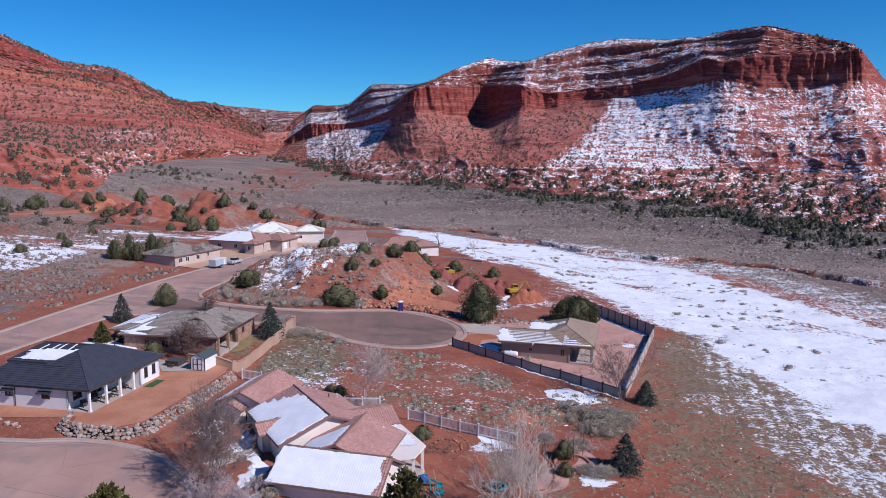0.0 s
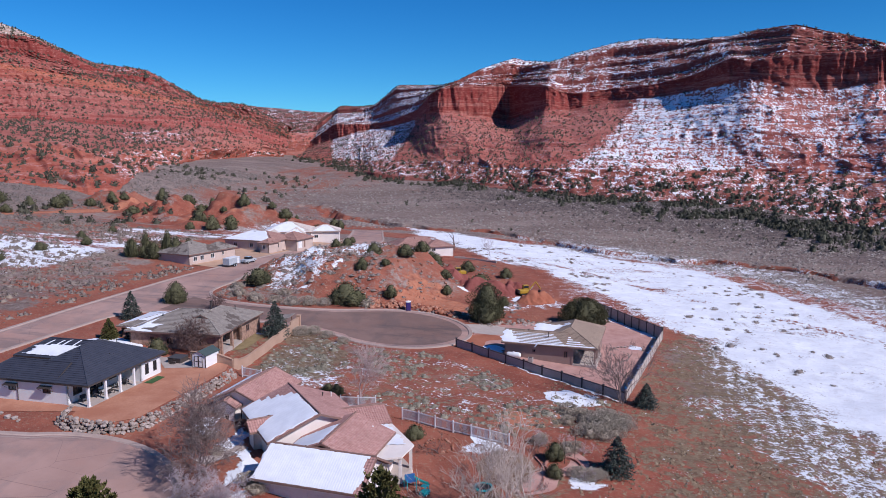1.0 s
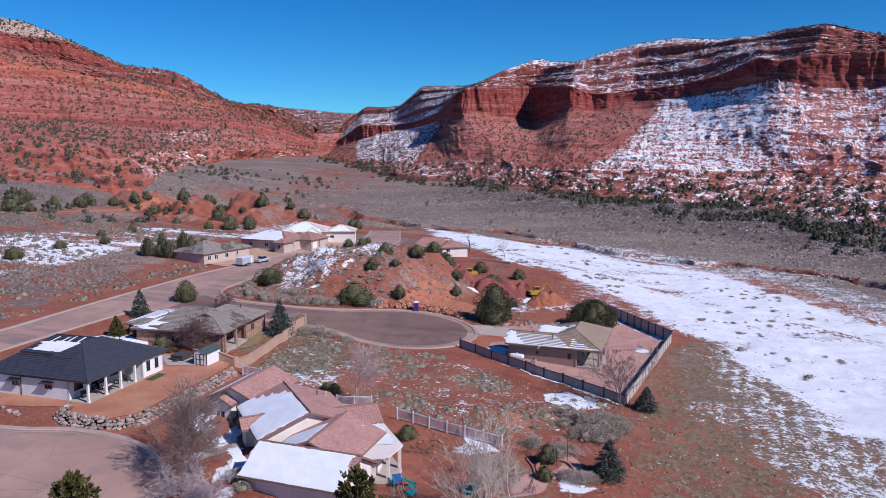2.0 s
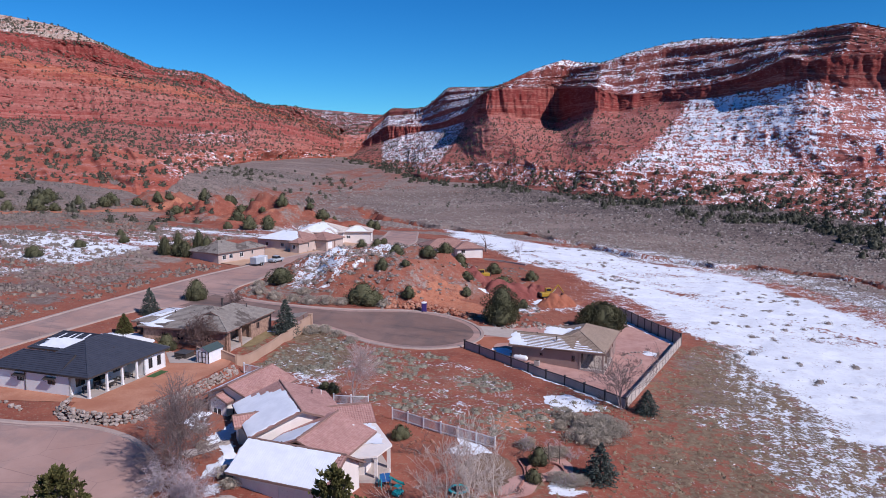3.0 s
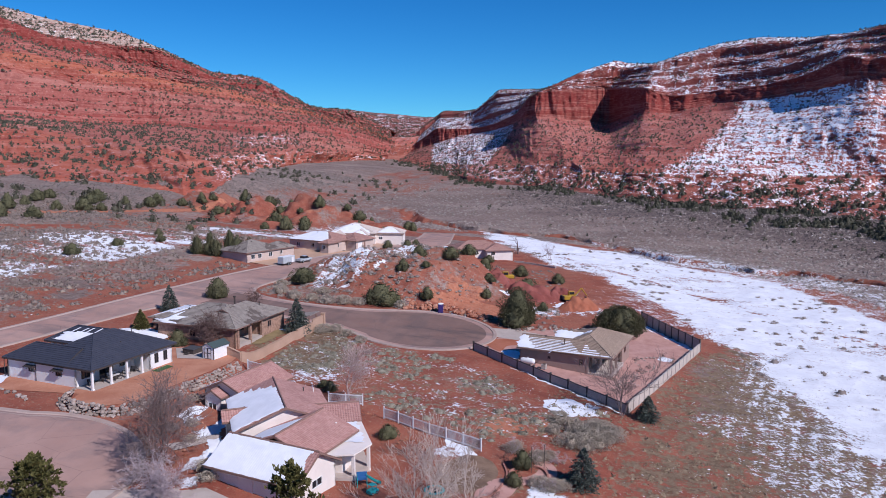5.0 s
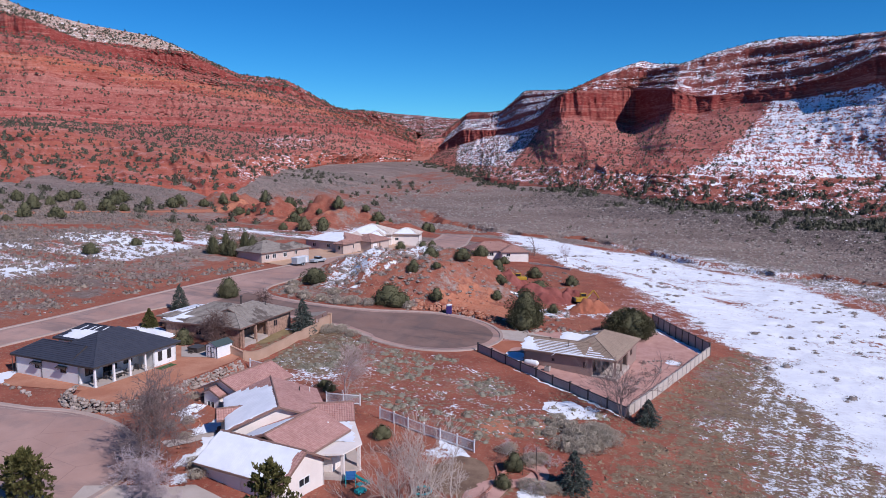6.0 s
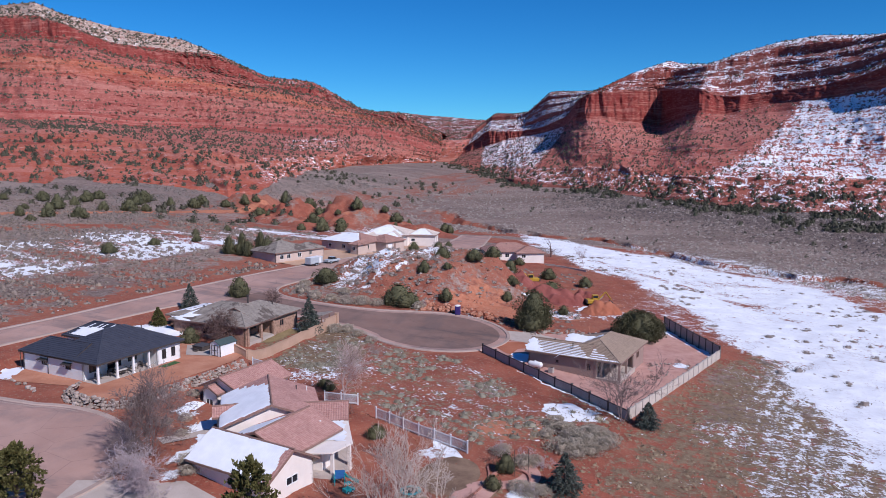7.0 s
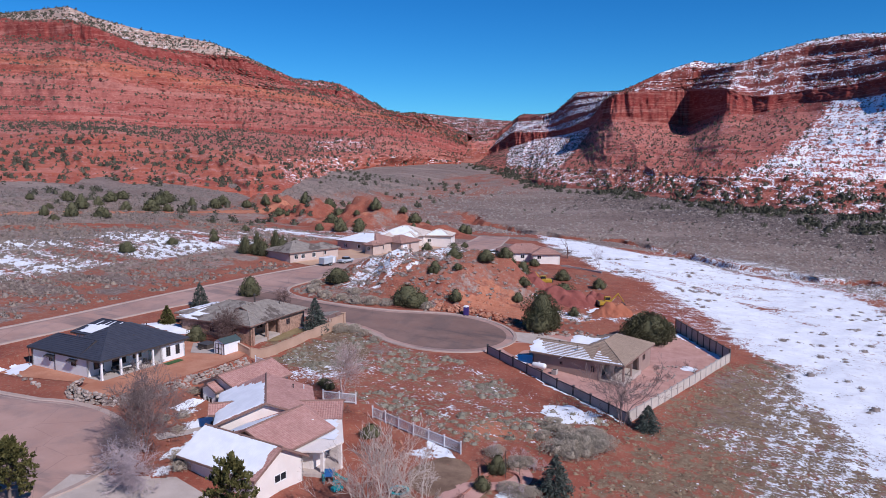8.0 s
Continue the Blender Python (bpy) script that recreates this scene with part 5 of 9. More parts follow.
def vent(house, x, y, z, r=0.07, h=0.5, material=None):
    bm = bmesh.new()
    tube(bm, (x, y, z - 0.3), (x, y, z + h), r, r, 8)
    tube(bm, (x, y, z + h), (x, y, z + h + 0.08), r * 1.6, r * 1.6, 8)
    part("vent_pipe", bm, material or M_TRIM_DARK, house)


def white_house():
    h = thing("house", -43.3, 86.2, 7.42, -12, "white stucco house with dark slate hip roof and columned porch", "house", "houses on the street")
    e = 2.95
    out = [(-16.6, 0.4), (-3.5, 0.4), (-3.5, 10.8), (-0.45, 10.8), (-0.45, 15.3), (-19.4, 15.3), (-19.4, 9.6), (-11.6, 9.6), (-11.6, 5.6), (-16.6, 5.6)]
    holes = {0: [(4.1, 5.3, 1.3, 2.1, "window"), (9.4, 10.6, 1.3, 2.1, "window")], 1: [(1.0, 2.6, 0.9, 2.2, "window"), (4.0, 6.4, 0.05, 2.25, "window"), (7.6, 9.2, 0.9, 2.2, "window")],
             3: [(0.9, 1.7, 0.75, 2.25, "window"), (2.7, 3.5, 0.75, 2.25, "window")], 4: [(2.0, 3.6, 0.9, 2.1, "window"), (9, 10.6, 0.9, 2.1, "window")]}
    walls(h, out, -0.35, e - 0.12, M_WHITE_WALL, holes, M_TRIM_DARK)
    main = hip_roof(h, -12.2, 0, 0, 15.9, e, 3.0, M_SLATE, "y")
    wing = hip_roof(h, -17.2, -5, 0, 6.2, e + 0.004, 1.75, M_SLATE, "x", True, False)
    back = hip_roof(h, -20.0, -5, 9.0, 15.9, e + 0.008, 1.9, M_SLATE, "x", True, False)
    snow_on(h, back["low"], 0.06, 0.72, 0.12, 0.93, 0.0, 0.08, 3, cut=lambda u, w: w > 0.62 + 0.2 * u and math.sin(u * 90) > 0.2)
    snow_on(h, wing["start"], 0.30, 0.62, 0.30, 0.72, 0.0, 0.15, 5, deep=0.10)
    slab(h, [(-3.5, 0.2), (-0.1, 0.2), (-0.1, 10.8), (-3.5, 10.8)], -0.3, 0.06)
    slab(h, [(-5.5, -0.6), (-0.1, -0.6), (-0.1, 0.2), (-5.5, 0.2)], -0.3, 0.04)
    slab(h, [(-7, 15.4), (3.5, 15.4), (3.5, 20), (-7, 20)], -0.3, 0.03)
    for y in (0.45, 3.6, 6.4, 9.2):
        post(h, -0.4, y, 0.02, e - 0.1, M_TRIM_WHITE, 0.14)
    for x in (-17.0, -16.6):
        bm = bmesh.new()
        tube(bm, (x, 0.12 if x < -16.8 else 0.32, -0.3), (x, 0.12 if x < -16.8 else 0.32, e), 0.05, 0.05, 6)
        part("downpipe", bm, M_TRIM_DARK, h)
    bm = bmesh.new()
    tube(bm, (-11.0, 0.32, -0.3), (-11.0, 0.32, e), 0.045, 0.045, 6)
    part("downpipe", bm, M_TRIM_DARK, h)
    for u in (4.7, 10.0):   # awnings over the two front windows
        x = -16.6 + u
        bm = bmesh.new()
        for k in range(6):
            box(bm, x - 0.95, x + 0.95, 0.39 - 0.11 * (k + 1), 0.39 - 0.11 * k, 2.28 - 0.035 * k, 2.33 - 0.035 * k)
        for s in (-0.9, 0.86):
            box(bm, x + s, x + s + 0.05, -0.26, 0.39, 2.04, 2.08)
            tube(bm, (x + s + 0.02, 0.39, 1.6), (x + s + 0.02, -0.24, 2.05), 0.025, 0.025, 5)
        part("awning", bm, M_TRIM_DARK, h, "dark metal window awning")
    vent(h, -5, 12, e + 2.2, 0.06, 0.3)
    vent(h, -3.2, 8.2, e + 1.4, 0.06, 0.3)
    return h


def pink_roof_house():
    """The near house: wings at angles under pink clay tiles, half of it snowed over."""
    ox, oy, g = -15.0, 82.0, 4.75
    h = thing("house", ox, oy, g, 0, "cream stucco house with pink clay tile roofs partly under snow", "house", "houses on the street")

    def wing(px, py, turn):
        """An empty-free local frame: returns a function from wing metres to house metres and the wing's turn."""
        return Matrix.Translation((px - ox, py - oy, 0)) @ Matrix.Rotation(radians(turn), 4, "Z")

    def put_wing(m, length, half, eave, rise, tile, wall_mat, gable_lo=True, gable_hi=True, holes=None, snows=(), over=0.5, base=-0.8):
        """A gabled wing with its ridge along the frame's x, from 0 to length; lo, hi: its two slopes at -y and +y."""
        top = eave + rise
        P = lambda x, y, z: m @ V(x, y, z)  # noqa: E731
        lo = (P(0, -half, eave), P(length, -half, eave), P(length, 0, top), P(0, 0, top))
        hi = (P(length, half, eave), P(0, half, eave), P(0, 0, top), P(length, 0, top))
        bm = bmesh.new()
        tiled_slope(bm, *lo)
        tiled_slope(bm, *hi)
        bmesh.ops.remove_doubles(bm, verts=bm.verts[:], dist=0.002)
        roof = part("roof", bm, tile, h)
        cap_line(roof, M_TRIM_BROWN, P(0, 0, top), P(length, 0, top), 0.12)
        for s in (lo, hi):
            board(roof, M_TRIM_BROWN, s[0], s[1])
            board(roof, M_TRIM_BROWN, s[1], s[2])
            board(roof, M_TRIM_BROWN, s[3], s[0])
        q = [P(over, -half + over, 0), P(length - over, -half + over, 0), P(length - over, half - over, 0), P(over, half - over, 0)]
        walls(h, q, base, eave - 0.02, wall_mat, holes, M_TRIM_WHITE)
        low = eave + rise * over / half
        if gable_hi:
            gable_wall(h, q[1], q[2], eave - 0.02, top - 0.14, wall_mat)
        if gable_lo:
            gable_wall(h, q[3], q[0], eave - 0.02, top - 0.14, wall_mat)
        return {"lo": lo, "hi": hi}

    # garage wing, snow on its camera side
    G = wing(-16.6, 72.7, -15.5)
    s = put_wing(G, 12.0, 3.9, 2.15, 2.25, tile("pink", -15.5), M_CREAM_WALL, holes={1: [(2.6, 4.4, 0.5, 1.45, "window")], 0: [(1.2, 3.6, -0.4, 1.7, "garage_door", M_CREAM_WALL), (5.5, 7.9, -0.4, 1.7, "garage_door", M_CREAM_WALL)]})
    snow_on(h, s["lo"], 0.0, 0.985, 0.0, 0.99, 0.27, 0.02, 1, cut=lambda u, w: u > 0.925 + 0.05 * abs(math.sin(w * 34)))
    # main wing, its long snow slope
    W = wing(-19.0, 89.8, -59.5)
    s = put_wing(W, 12.4, 6.1, 2.85, 2.3, tile("pink", -59.5), M_CREAM_WALL)
    snow_on(h, s["lo"], 0.03, 0.985, 0.0, 0.97, 0.55, 0.015, 2, cut=lambda u, w: (w > 0.42 and u < 0.05 + 0.42 * (w - 0.42) + 0.05 * math.sin(w * 34)) or (0.46 < u < 0.54 and w < 0.30 - abs(u - 0.5) * 7.0))
    # a small entrance gable set into the main slope
    E_ = wing(-21.6, 80.4, 31)
    put_wing(E_, 3.4, 1.5, 2.75, 0.95, tile("pink", 31), M_CREAM_WALL)
    # north wing with a window gable towards the street
    N = wing(-25.4, 88.0, 75.5)
    s = put_wing(N, 10.2, 4.0, 3.05, 1.75, tile("pink", 75.5), M_CREAM_WALL, holes={3: [(2.6, 4.2, 0.4, 2.0, "window"), (0.8, 1.6, 0.4, 2.0, "window")]})
    snow_on(h, s["hi"], 0.0, 0.95, 0.02, 0.40, 0.0, 0.10, 6, deep=0.10)
    D = wing(-26.6, 87.2, 75.5)
    put_wing(D, 3.0, 1.7, 2.85, 0.85, tile("pink", 75.5), M_CREAM_WALL, holes={3: [(0.5, 1.9, 0.3, 1.9, "window")]}, over=0.35)
    # link wing between the main wing and the garage
    L = wing(-9.0, 81.4, -103.5)
    s = put_wing(L, 9.4, 4.9, 2.7, 1.85, tile("pink", -103.5), M_CREAM_WALL, gable_lo=False, gable_hi=False, over=0.7)
    snow_on(h, s["lo"], 0.28, 0.95, 0.04, 0.90, 0.42, 0.02, 17, cut=lambda u, w: u < 0.33 + 0.23 * (1 - w) + 0.01 * math.sin(w * 60))
    # east wing
    A = wing(-14.0, 84.2, 22)
    put_wing(A, 8.2, 3.6, 2.4, 1.1, tile("pink", 22), M_CREAM_WALL, gable_lo=False)
    # flat porch roof with a melting snow patch
    flat = [(-8.7 - ox, 84.0 - oy), (-6.6 - ox, 75.6 - oy), (-6.2 - ox, 73.4 - oy), (-3.0 - ox, 74.4 - oy), (-1.9 - ox, 77.6 - oy), (-5.4 - ox, 84.6 - oy)]
    bm = bmesh.new()
    prism(bm, flat, 2.10, 2.28)
    part("porch_roof", bm, M_CREAM_WALL, h, "flat cream porch roof")
    bm = bmesh.new()
    snow_sheet(bm, (-6.9 - ox, 76.8 - oy, 2.29), (-2.6 - ox, 77.4 - oy, 2.29), (-5.6 - ox, 84.2 - oy, 2.29), (-8.3 - ox, 83.4 - oy, 2.29), 0.16, 0.96, 0.04, 0.94, 0, 0.09, 0.05, 8)
    part("snow", bm, M_SNOW, h, "melting snow on the porch roof", smooth=True)
    slab(h, [(px * 0.98, py) for px, py in flat], -1.6, -0.35)
    walls(h, [(-9.0 - ox, 75.0 - oy), (-4.6 - ox, 75.2 - oy), (-4.3 - ox, 77.6 - oy), (-6.6 - ox, 83.8 - oy), (-9.6 - ox, 83.6 - oy)], -1.2, 2.08, M_CREAM_WALL, {2: [(1.6, 3.6, -0.3, 1.75, "window"), (4.6, 5.6, 0.3, 1.6, "window")]}, M_TRIM_WHITE)
    for x, y in ((-3.2, 74.8), (-2.3, 77.5), (-5.7, 84.2)):
        post(h, x - ox, y - oy, -0.9, 2.10, M_CREAM_WALL, 0.18)
    vent(h, -6.8 - ox, 79.6 - oy, 3.2, 0.09, 0.35, M_TRIM_WHITE)
    vent(h, -13.6 - ox, 90.2 - oy, 3.6, 0.06, 0.25, M_TRIM_WHITE)
    vent(h, -14.4 - ox, 88.8 - oy, 4.0, 0.07, 0.3)
    vent(h, -12.9 - ox, 72.6 - oy, 3.6, 0.05, 0.5)
    return h


TILES = {"pink": ((0.41, 0.215, 0.185), (0.52, 0.31, 0.27))}
tile_cache = {}


def tile(kind, run):
    if (kind, run) not in tile_cache:
        tile_cache[kind, run] = tile_material(kind + "_clay_tiles", *TILES[kind], run, 0.30)
    return tile_cache[kind, run]


def stone_house():
    h = thing("house", -35.7, 112.7, 7.0, -8, "ranch house with brown stone facing and a grey-brown shingle hip roof", "house", "houses on the street")
    e = 3.0
    out = [(-16.4, 0.6), (-0.6, 0.6), (-0.6, 1.4), (-3.6, 1.4), (-3.6, 8.6), (-0.6, 8.6), (-0.6, 16.2), (-10.5, 16.2), (-10.5, 12.5), (-16.4, 12.5)]
    holes = {0: [(3.6, 4.4, 0.9, 2.1, "window"), (6.5, 7.8, 0.9, 2.1, "window"), (11.5, 12.8, 0.9, 2.1, "window")], 3: [(1.0, 3.2, 0.05, 2.2, "window"), (4.4, 6.2, 0.9, 2.1, "window")], 5: [(2.0, 3.2, 0.9, 2.1, "window")]}
    walls(h, out, -1.0, e - 0.1, M_STONE_WALL, holes, M_TRIM_BROWN, "brown stone and stucco wall")
    roof = hip_roof(h, -17, 0, 0, 13.1, e, 2.55, M_GREY_TILE, "x", True, True, M_TRIM_BROWN)
    hip_roof(h, -11, 0, 4, 16.8, e + 0.01, 2.2, M_GREY_TILE, "y", False, True, M_TRIM_BROWN)
    snow_on(h, roof["start"], 0.06, 0.97, 0.0, 0.93, 0, 0.05, 2, cut=lambda u, w: 0.36 < u < 0.62 and 0.25 < w < 0.55)
    snow_on(h, roof["low"], 0.02, 0.16, 0.02, 0.35, 0, 0.2, 3, deep=0.10)
    snow_on(h, roof["high"], 0.55, 0.98, 0.05, 0.9, 0, 0.06, 4, cut=lambda u, w: 0.66 < u < 0.86 and 0.25 < w < 0.62)
    side = hip_roof(h, -20.2, -10.5, 2.6, 13.6, e + 0.012, 1.15, M_GREY_TILE, "x", True, False, M_TRIM_BROWN)
    walls(h, [(-19.6, 3.2), (-16.5, 3.2), (-16.5, 13.0), (-19.6, 13.0)], -1.0, e - 0.1, M_STONE_WALL, {0: [(0.8, 2.0, 0.9, 2.0, "window")]}, M_TRIM_BROWN)
    snow_on(h, side["start"], 0.02, 0.98, 0.0, 0.97, 0, 0.03, 21)
    snow_on(h, side["low"], 0.0, 0.62, 0.45, 0.99, 0, 0.05, 22)
    snow_on(h, side["high"], 0.35, 1.0, 0.0, 0.98, 0, 0.04, 23, cut=lambda u, w: 0.50 < u < 0.72 and 0.35 < w < 0.7)
    for y in (1.2, 4.9, 8.5):
        post(h, -0.5, y, -0.8, e - 0.1, M_STONE_WALL, 0.22)
    slab(h, [(-3.6, 1.2), (-0.3, 1.2), (-0.3, 8.8), (-3.6, 8.8)], -0.9, 0.0)
    bm = bmesh.new()
    tube(bm, (-5.6, 8.0, e + 1.2), (-5.6, 8.0, e + 3.6), 0.16, 0.16, 10)
    tube(bm, (-5.6, 8.0, e + 3.6), (-5.6, 8.0, e + 3.8), 0.26, 0.26, 10)
    part("chimney_pipe", bm, M_TRIM_DARK, h, "dark metal flue pipe with a cap")
    for x, y in ((-9.2, 5.0), (-3.4, 12.4), (-12.4, 4.2)):
        vent(h, x, y, e + 1.6, 0.08, 0.4)
    return h


def fenced_house():
    h = thing("house", 9.9, 127.9, 2.35, -15, "brown stucco house with tan tiled roof in fenced yard", "house", "houses on the street")
    e = 3.0
    out = [(0.5, 0.5), (12.6, 0.5), (12.6, 9.6), (16.4, 9.6), (16.4, 16.4), (6.9, 16.4), (6.9, 13.4), (5.5, 13.4), (5.5, 5.7), (0.5, 5.7)]
    holes = {0: [(5.0, 5.6, 1.4, 2.0, "window"), (10.6, 11.3, 0.9, 2.1, "window")], 1: [(1.2, 3.0, 0.05, 2.2, "window"), (4.6, 6.4, 0.9, 2.1, "window")], 3: [(2.0, 3.6, 0.9, 2.1, "window")]}
    walls(h, out, -1.6, e - 0.1, M_BROWN_WALL, holes, M_TRIM_BROWN)
    w1 = hip_roof(h, 0, 11.5, 0, 6.2, e, 1.75, M_TAN_TILE, "x", False, False, M_TRIM_BROWN)
    gable_wall(h, (0.5, 5.7), (0.5, 0.5), e - 0.1, e + 1.45, M_BROWN_WALL)
    w2 = hip_roof(h, 6.3, 17, 0, 17, e + 0.01, 2.25, M_TAN_TILE_B, "y", True, True, M_TRIM_BROWN)
    for k in range(5):
        snow_on(h, w2["start"], 0.10 + 0.02 * k, 0.97 - 0.10 * k - 0.05 * (k % 2), 0.03 + 0.10 * k, 0.075 + 0.10 * k, 0.0, 0.012, 50 + k, deep=0.09)
    w3 = hip_roof(h, 4.6, 11.5, 5.6, 13.8, e + 0.005, 1.6, M_TAN_TILE, "x", False, False, M_TRIM_BROWN)
    snow_on(h, w1["low"], 0.0, 0.34, 0.04, 0.97, 0.0, 0.05, 2, cut=lambda u, w: u > 0.36 - 0.26 * w + 0.04 * math.sin(w * 30))
    for k in range(8):   # thin strips left between the tile courses
        w0 = 0.03 + 0.105 * k
        snow_on(h, w1["low"], 0.22 - 0.02 * k, 0.995 - 0.03 * k, w0, w0 + 0.055 - 0.003 * k, 0.0, 0.012, 30 + k, deep=0.09)
    snow_on(h, w2["high"], 0.52, 0.98, 0.0, 0.10, 0.0, 0.2, 3, deep=0.10)
    snow_on(h, w3["low"], 0.0, 0.96, 0.1, 0.95, 0.0, 0.05, 5)
    snow_on(h, w2["high"], 0.30, 0.55, 0.15, 0.92, 0.0, 0.08, 9)
    for y in (1.4, 5.4, 9.4):
        post(h, 16.4, y, -1.5, e - 0.1, M_BROWN_WALL, 0.16)
    post(h, 12.6, 0.6, -1.5, e - 0.1, M_BROWN_WALL, 0.16)
    slab(h, [(12.6, 0.4), (16.8, 0.4), (16.8, 9.6), (12.6, 9.6)], -1.6, -0.1)
    for x, y in ((4.4, 3.0), (8.2, 1.6)):
        vent(h, x, y, e + 1.4, 0.07, 0.5)
    return h


M_TAN_TILE_B = tile_material("tan_roof_tiles", (0.30, 0.22, 0.165), (0.37, 0.28, 0.215), 75, 0.33)


def far_house(x, y, z, turn, w, d, eave, rise, roof_mat, wall_mat, label, along="x", snow=(), holes=None, second=(), more=()):
    h = thing("house", x, y, z, turn, label, "house", "houses on the street")
    out = [(0.5, 0.5), (w - 0.5, 0.5), (w - 0.5, d - 0.5), (0.5, d - 0.5)]
    walls(h, out, -1.5, eave - 0.1, wall_mat, holes, M_TRIM_WHITE)
    roof = hip_roof(h, 0, w, 0, d, eave, rise, roof_mat, along, True, True, M_TRIM_BROWN)
    for side, *args in snow:
        snow_on(h, roof[side], *args)
    for k, (x0, x1, y0, y1, up, al, sn) in enumerate([w for w in (second, *more) if w]):
        o2 = [(x0 + 0.5, y0 + 0.5), (x1 - 0.5, y0 + 0.5), (x1 - 0.5, y1 - 0.5), (x0 + 0.5, y1 - 0.5)]
        fronts = {1: [(1.0, 3.4, 0.0, 2.2, "garage_door", M_TRIM_WHITE), (4.2, 5.0, 0.0, 2.1, "door", M_TRIM_BROWN)], 0: [(1.4, 2.8, 0.9, 2.0, "window")]} if k == 0 else {0: [(0.9, 2.1, 0.8, 2.1, "window")]}
        walls(h, o2, -1.5, eave - 0.3 - 0.06 * k, wall_mat, fronts, M_TRIM_WHITE)
        r2 = hip_roof(h, x0, x1, y0, y1, eave - 0.2 - 0.06 * k, up, roof_mat, al, True, True, M_TRIM_BROWN)
        for side, *args in sn:
            snow_on(h, r2[side], *args)
    vent(h, w * 0.45, d * 0.4, eave + rise * 0.7, 0.1, 0.5)
    return h


white_house()
pink_roof_house()
stone_house()
fenced_house()
# the row of houses up the street
WIN = lambda *u: [(a, a + 1.4, 0.8, 2.1, "window") for a in u]  # noqa: E731
far_house(-69.4, 187.0, 8.9, 67, 13.5, 12, 2.8, 2.6, M_GREY_TILE, M_PINK_WALL, "pinkish house with a grey-brown hip roof and white garage door", holes={0: WIN(1.5, 4.0, 8.0)},
          second=(11.5, 20.0, 1.0, 8.0, 1.6, "x", ()))
far_house(-73.0, 224.0, 8.4, -19.5, 18.5, 13, 3.0, 2.3, M_BROWN_TILE, M_PINK_WALL, "pink-brown house with a snowy hip roof", snow=(("low", 0.0, 0.92, 0.0, 0.98, 0.0, 0.03, 1), ("start", 0.02, 0.98, 0.0, 0.95, 0, 0.03, 2)),
          holes={0: WIN(3.0, 9.0), 1: WIN(2.0, 7.0)}, second=(13.0, 22.5, 7.0, 17.5, 1.9, "y", ()), more=((14.6, 18.8, -2.4, 3.6, 1.0, "y", ()),))
PALE = tile_material("pale_cream_tiles", (0.62, 0.53, 0.46), (0.74, 0.65, 0.58), 0, 0.33)
far_house(-67.0, 246.0, 7.4, 8, 17, 16, 3.4, 3.0, PALE, M_CREAM_WALL, "large cream house with a pale snowy tile roof", snow=(("low", 0.02, 0.9, 0.05, 0.9, 0, 0.06, 3), ("start", 0.05, 0.95, 0.02, 0.9, 0, 0.05, 4)),
          holes={0: WIN(4.0, 9.0), 1: WIN(3.0, 9.0)}, second=(15.5, 26.5, 3.0, 13.0, 2.0, "x", (("low", 0.1, 0.9, 0.1, 0.85, 0, 0.06, 5),)),
          more=((8.0, 15.0, -3.6, 6.0, 1.7, "y", (("start", 0.1, 0.9, 0.05, 0.8, 0, 0.06, 6),)), (1.5, 6.5, -2.0, 6.0, 1.3, "y", ())))
far_house(-20.0, 238.0, 4.6, 22, 17, 11.5, 2.7, 2.3, M_BROWN_TILE, M_CREAM_WALL, "cream house with a pink-brown tiled hip roof", holes={0: WIN(2.0, 6.0, 13.0), 1: WIN(2.0, 6.0)}, snow=(("high", 0.05, 0.95, 0.0, 0.5, 0, 0.1, 3),),
          second=(9.5, 19.5, -3.0, 6.0, 1.9, "y", ()))

# ---------------------------------------------------------------- walls, fences, yards
def sheet(name, outline, off, material, label, category="yard"):
    return plain(name, laid(outline, off), material, label, category, kind="structure")


def shrink(pts, by):
    """A counter-clockwise or clockwise outline drawn in by some metres."""
    c = np.mean(np.array(pts), axis=0)
    return [tuple(np.array(p) + (c - np.array(p)) * by / max(1.0, np.linalg.norm(c - np.array(p)))) for p in pts]


sheet("yard_1", shrink(RIGHT_YARD, 0.8), 0.05, M_GRAVEL, "pink gravel yard inside the fence")
sheet("yard_2", shrink(WHITE_YARD, 1.0), 0.05, M_YARD, "bare pinkish earth yard round the white house")
sheet("yard_3", [(-63.0, 187), (-57.5, 206), (-51.8, 225), (-45.6, 244), (-44, 252), (-54, 252), (-60, 240), (-67, 222), (-75, 203), (-71.5, 189)], 0.06, M_TAN_GRAVEL, "tan gravel front yards and drives beside the street")
sheet("driveway_1", [(2.6, 148.2), (4.4, 141.8), (8.4, 141.2), (13.2, 143.2), (14.0, 147.6), (8.0, 149.6)], 0.09, M_CONCRETE, "pale concrete driveway by the turning circle", "driveway")
sheet("driveway_2", [(-55.6, 225.5), (-50.4, 224.0), (-46.6, 238.5), (-52.0, 240.5)], 0.10, M_CONCRETE, "pale concrete driveway", "driveway")
sheet("driveway_3", [(-26.8, 63.5), (-25.5, 58), (-14.0, 60.5), (-8, 64.2), (-16.5, 67.2)], 0.09, M_CONCRETE, "pale concrete driveway in front of the garage", "driveway")
sheet("pavement_1", smooth_line([(10.5, 74), (13.5, 76), (14.6, 79), (17.2, 80.6), (18.6, 83.6), (17.6, 86.6), (15.4, 86.8), (16.4, 84.2), (15.2, 82.0), (12.2, 80.4), (10.2, 77)], 0.8, True), 0.06, M_GRAVEL, "curved pink paved garden path", "path")


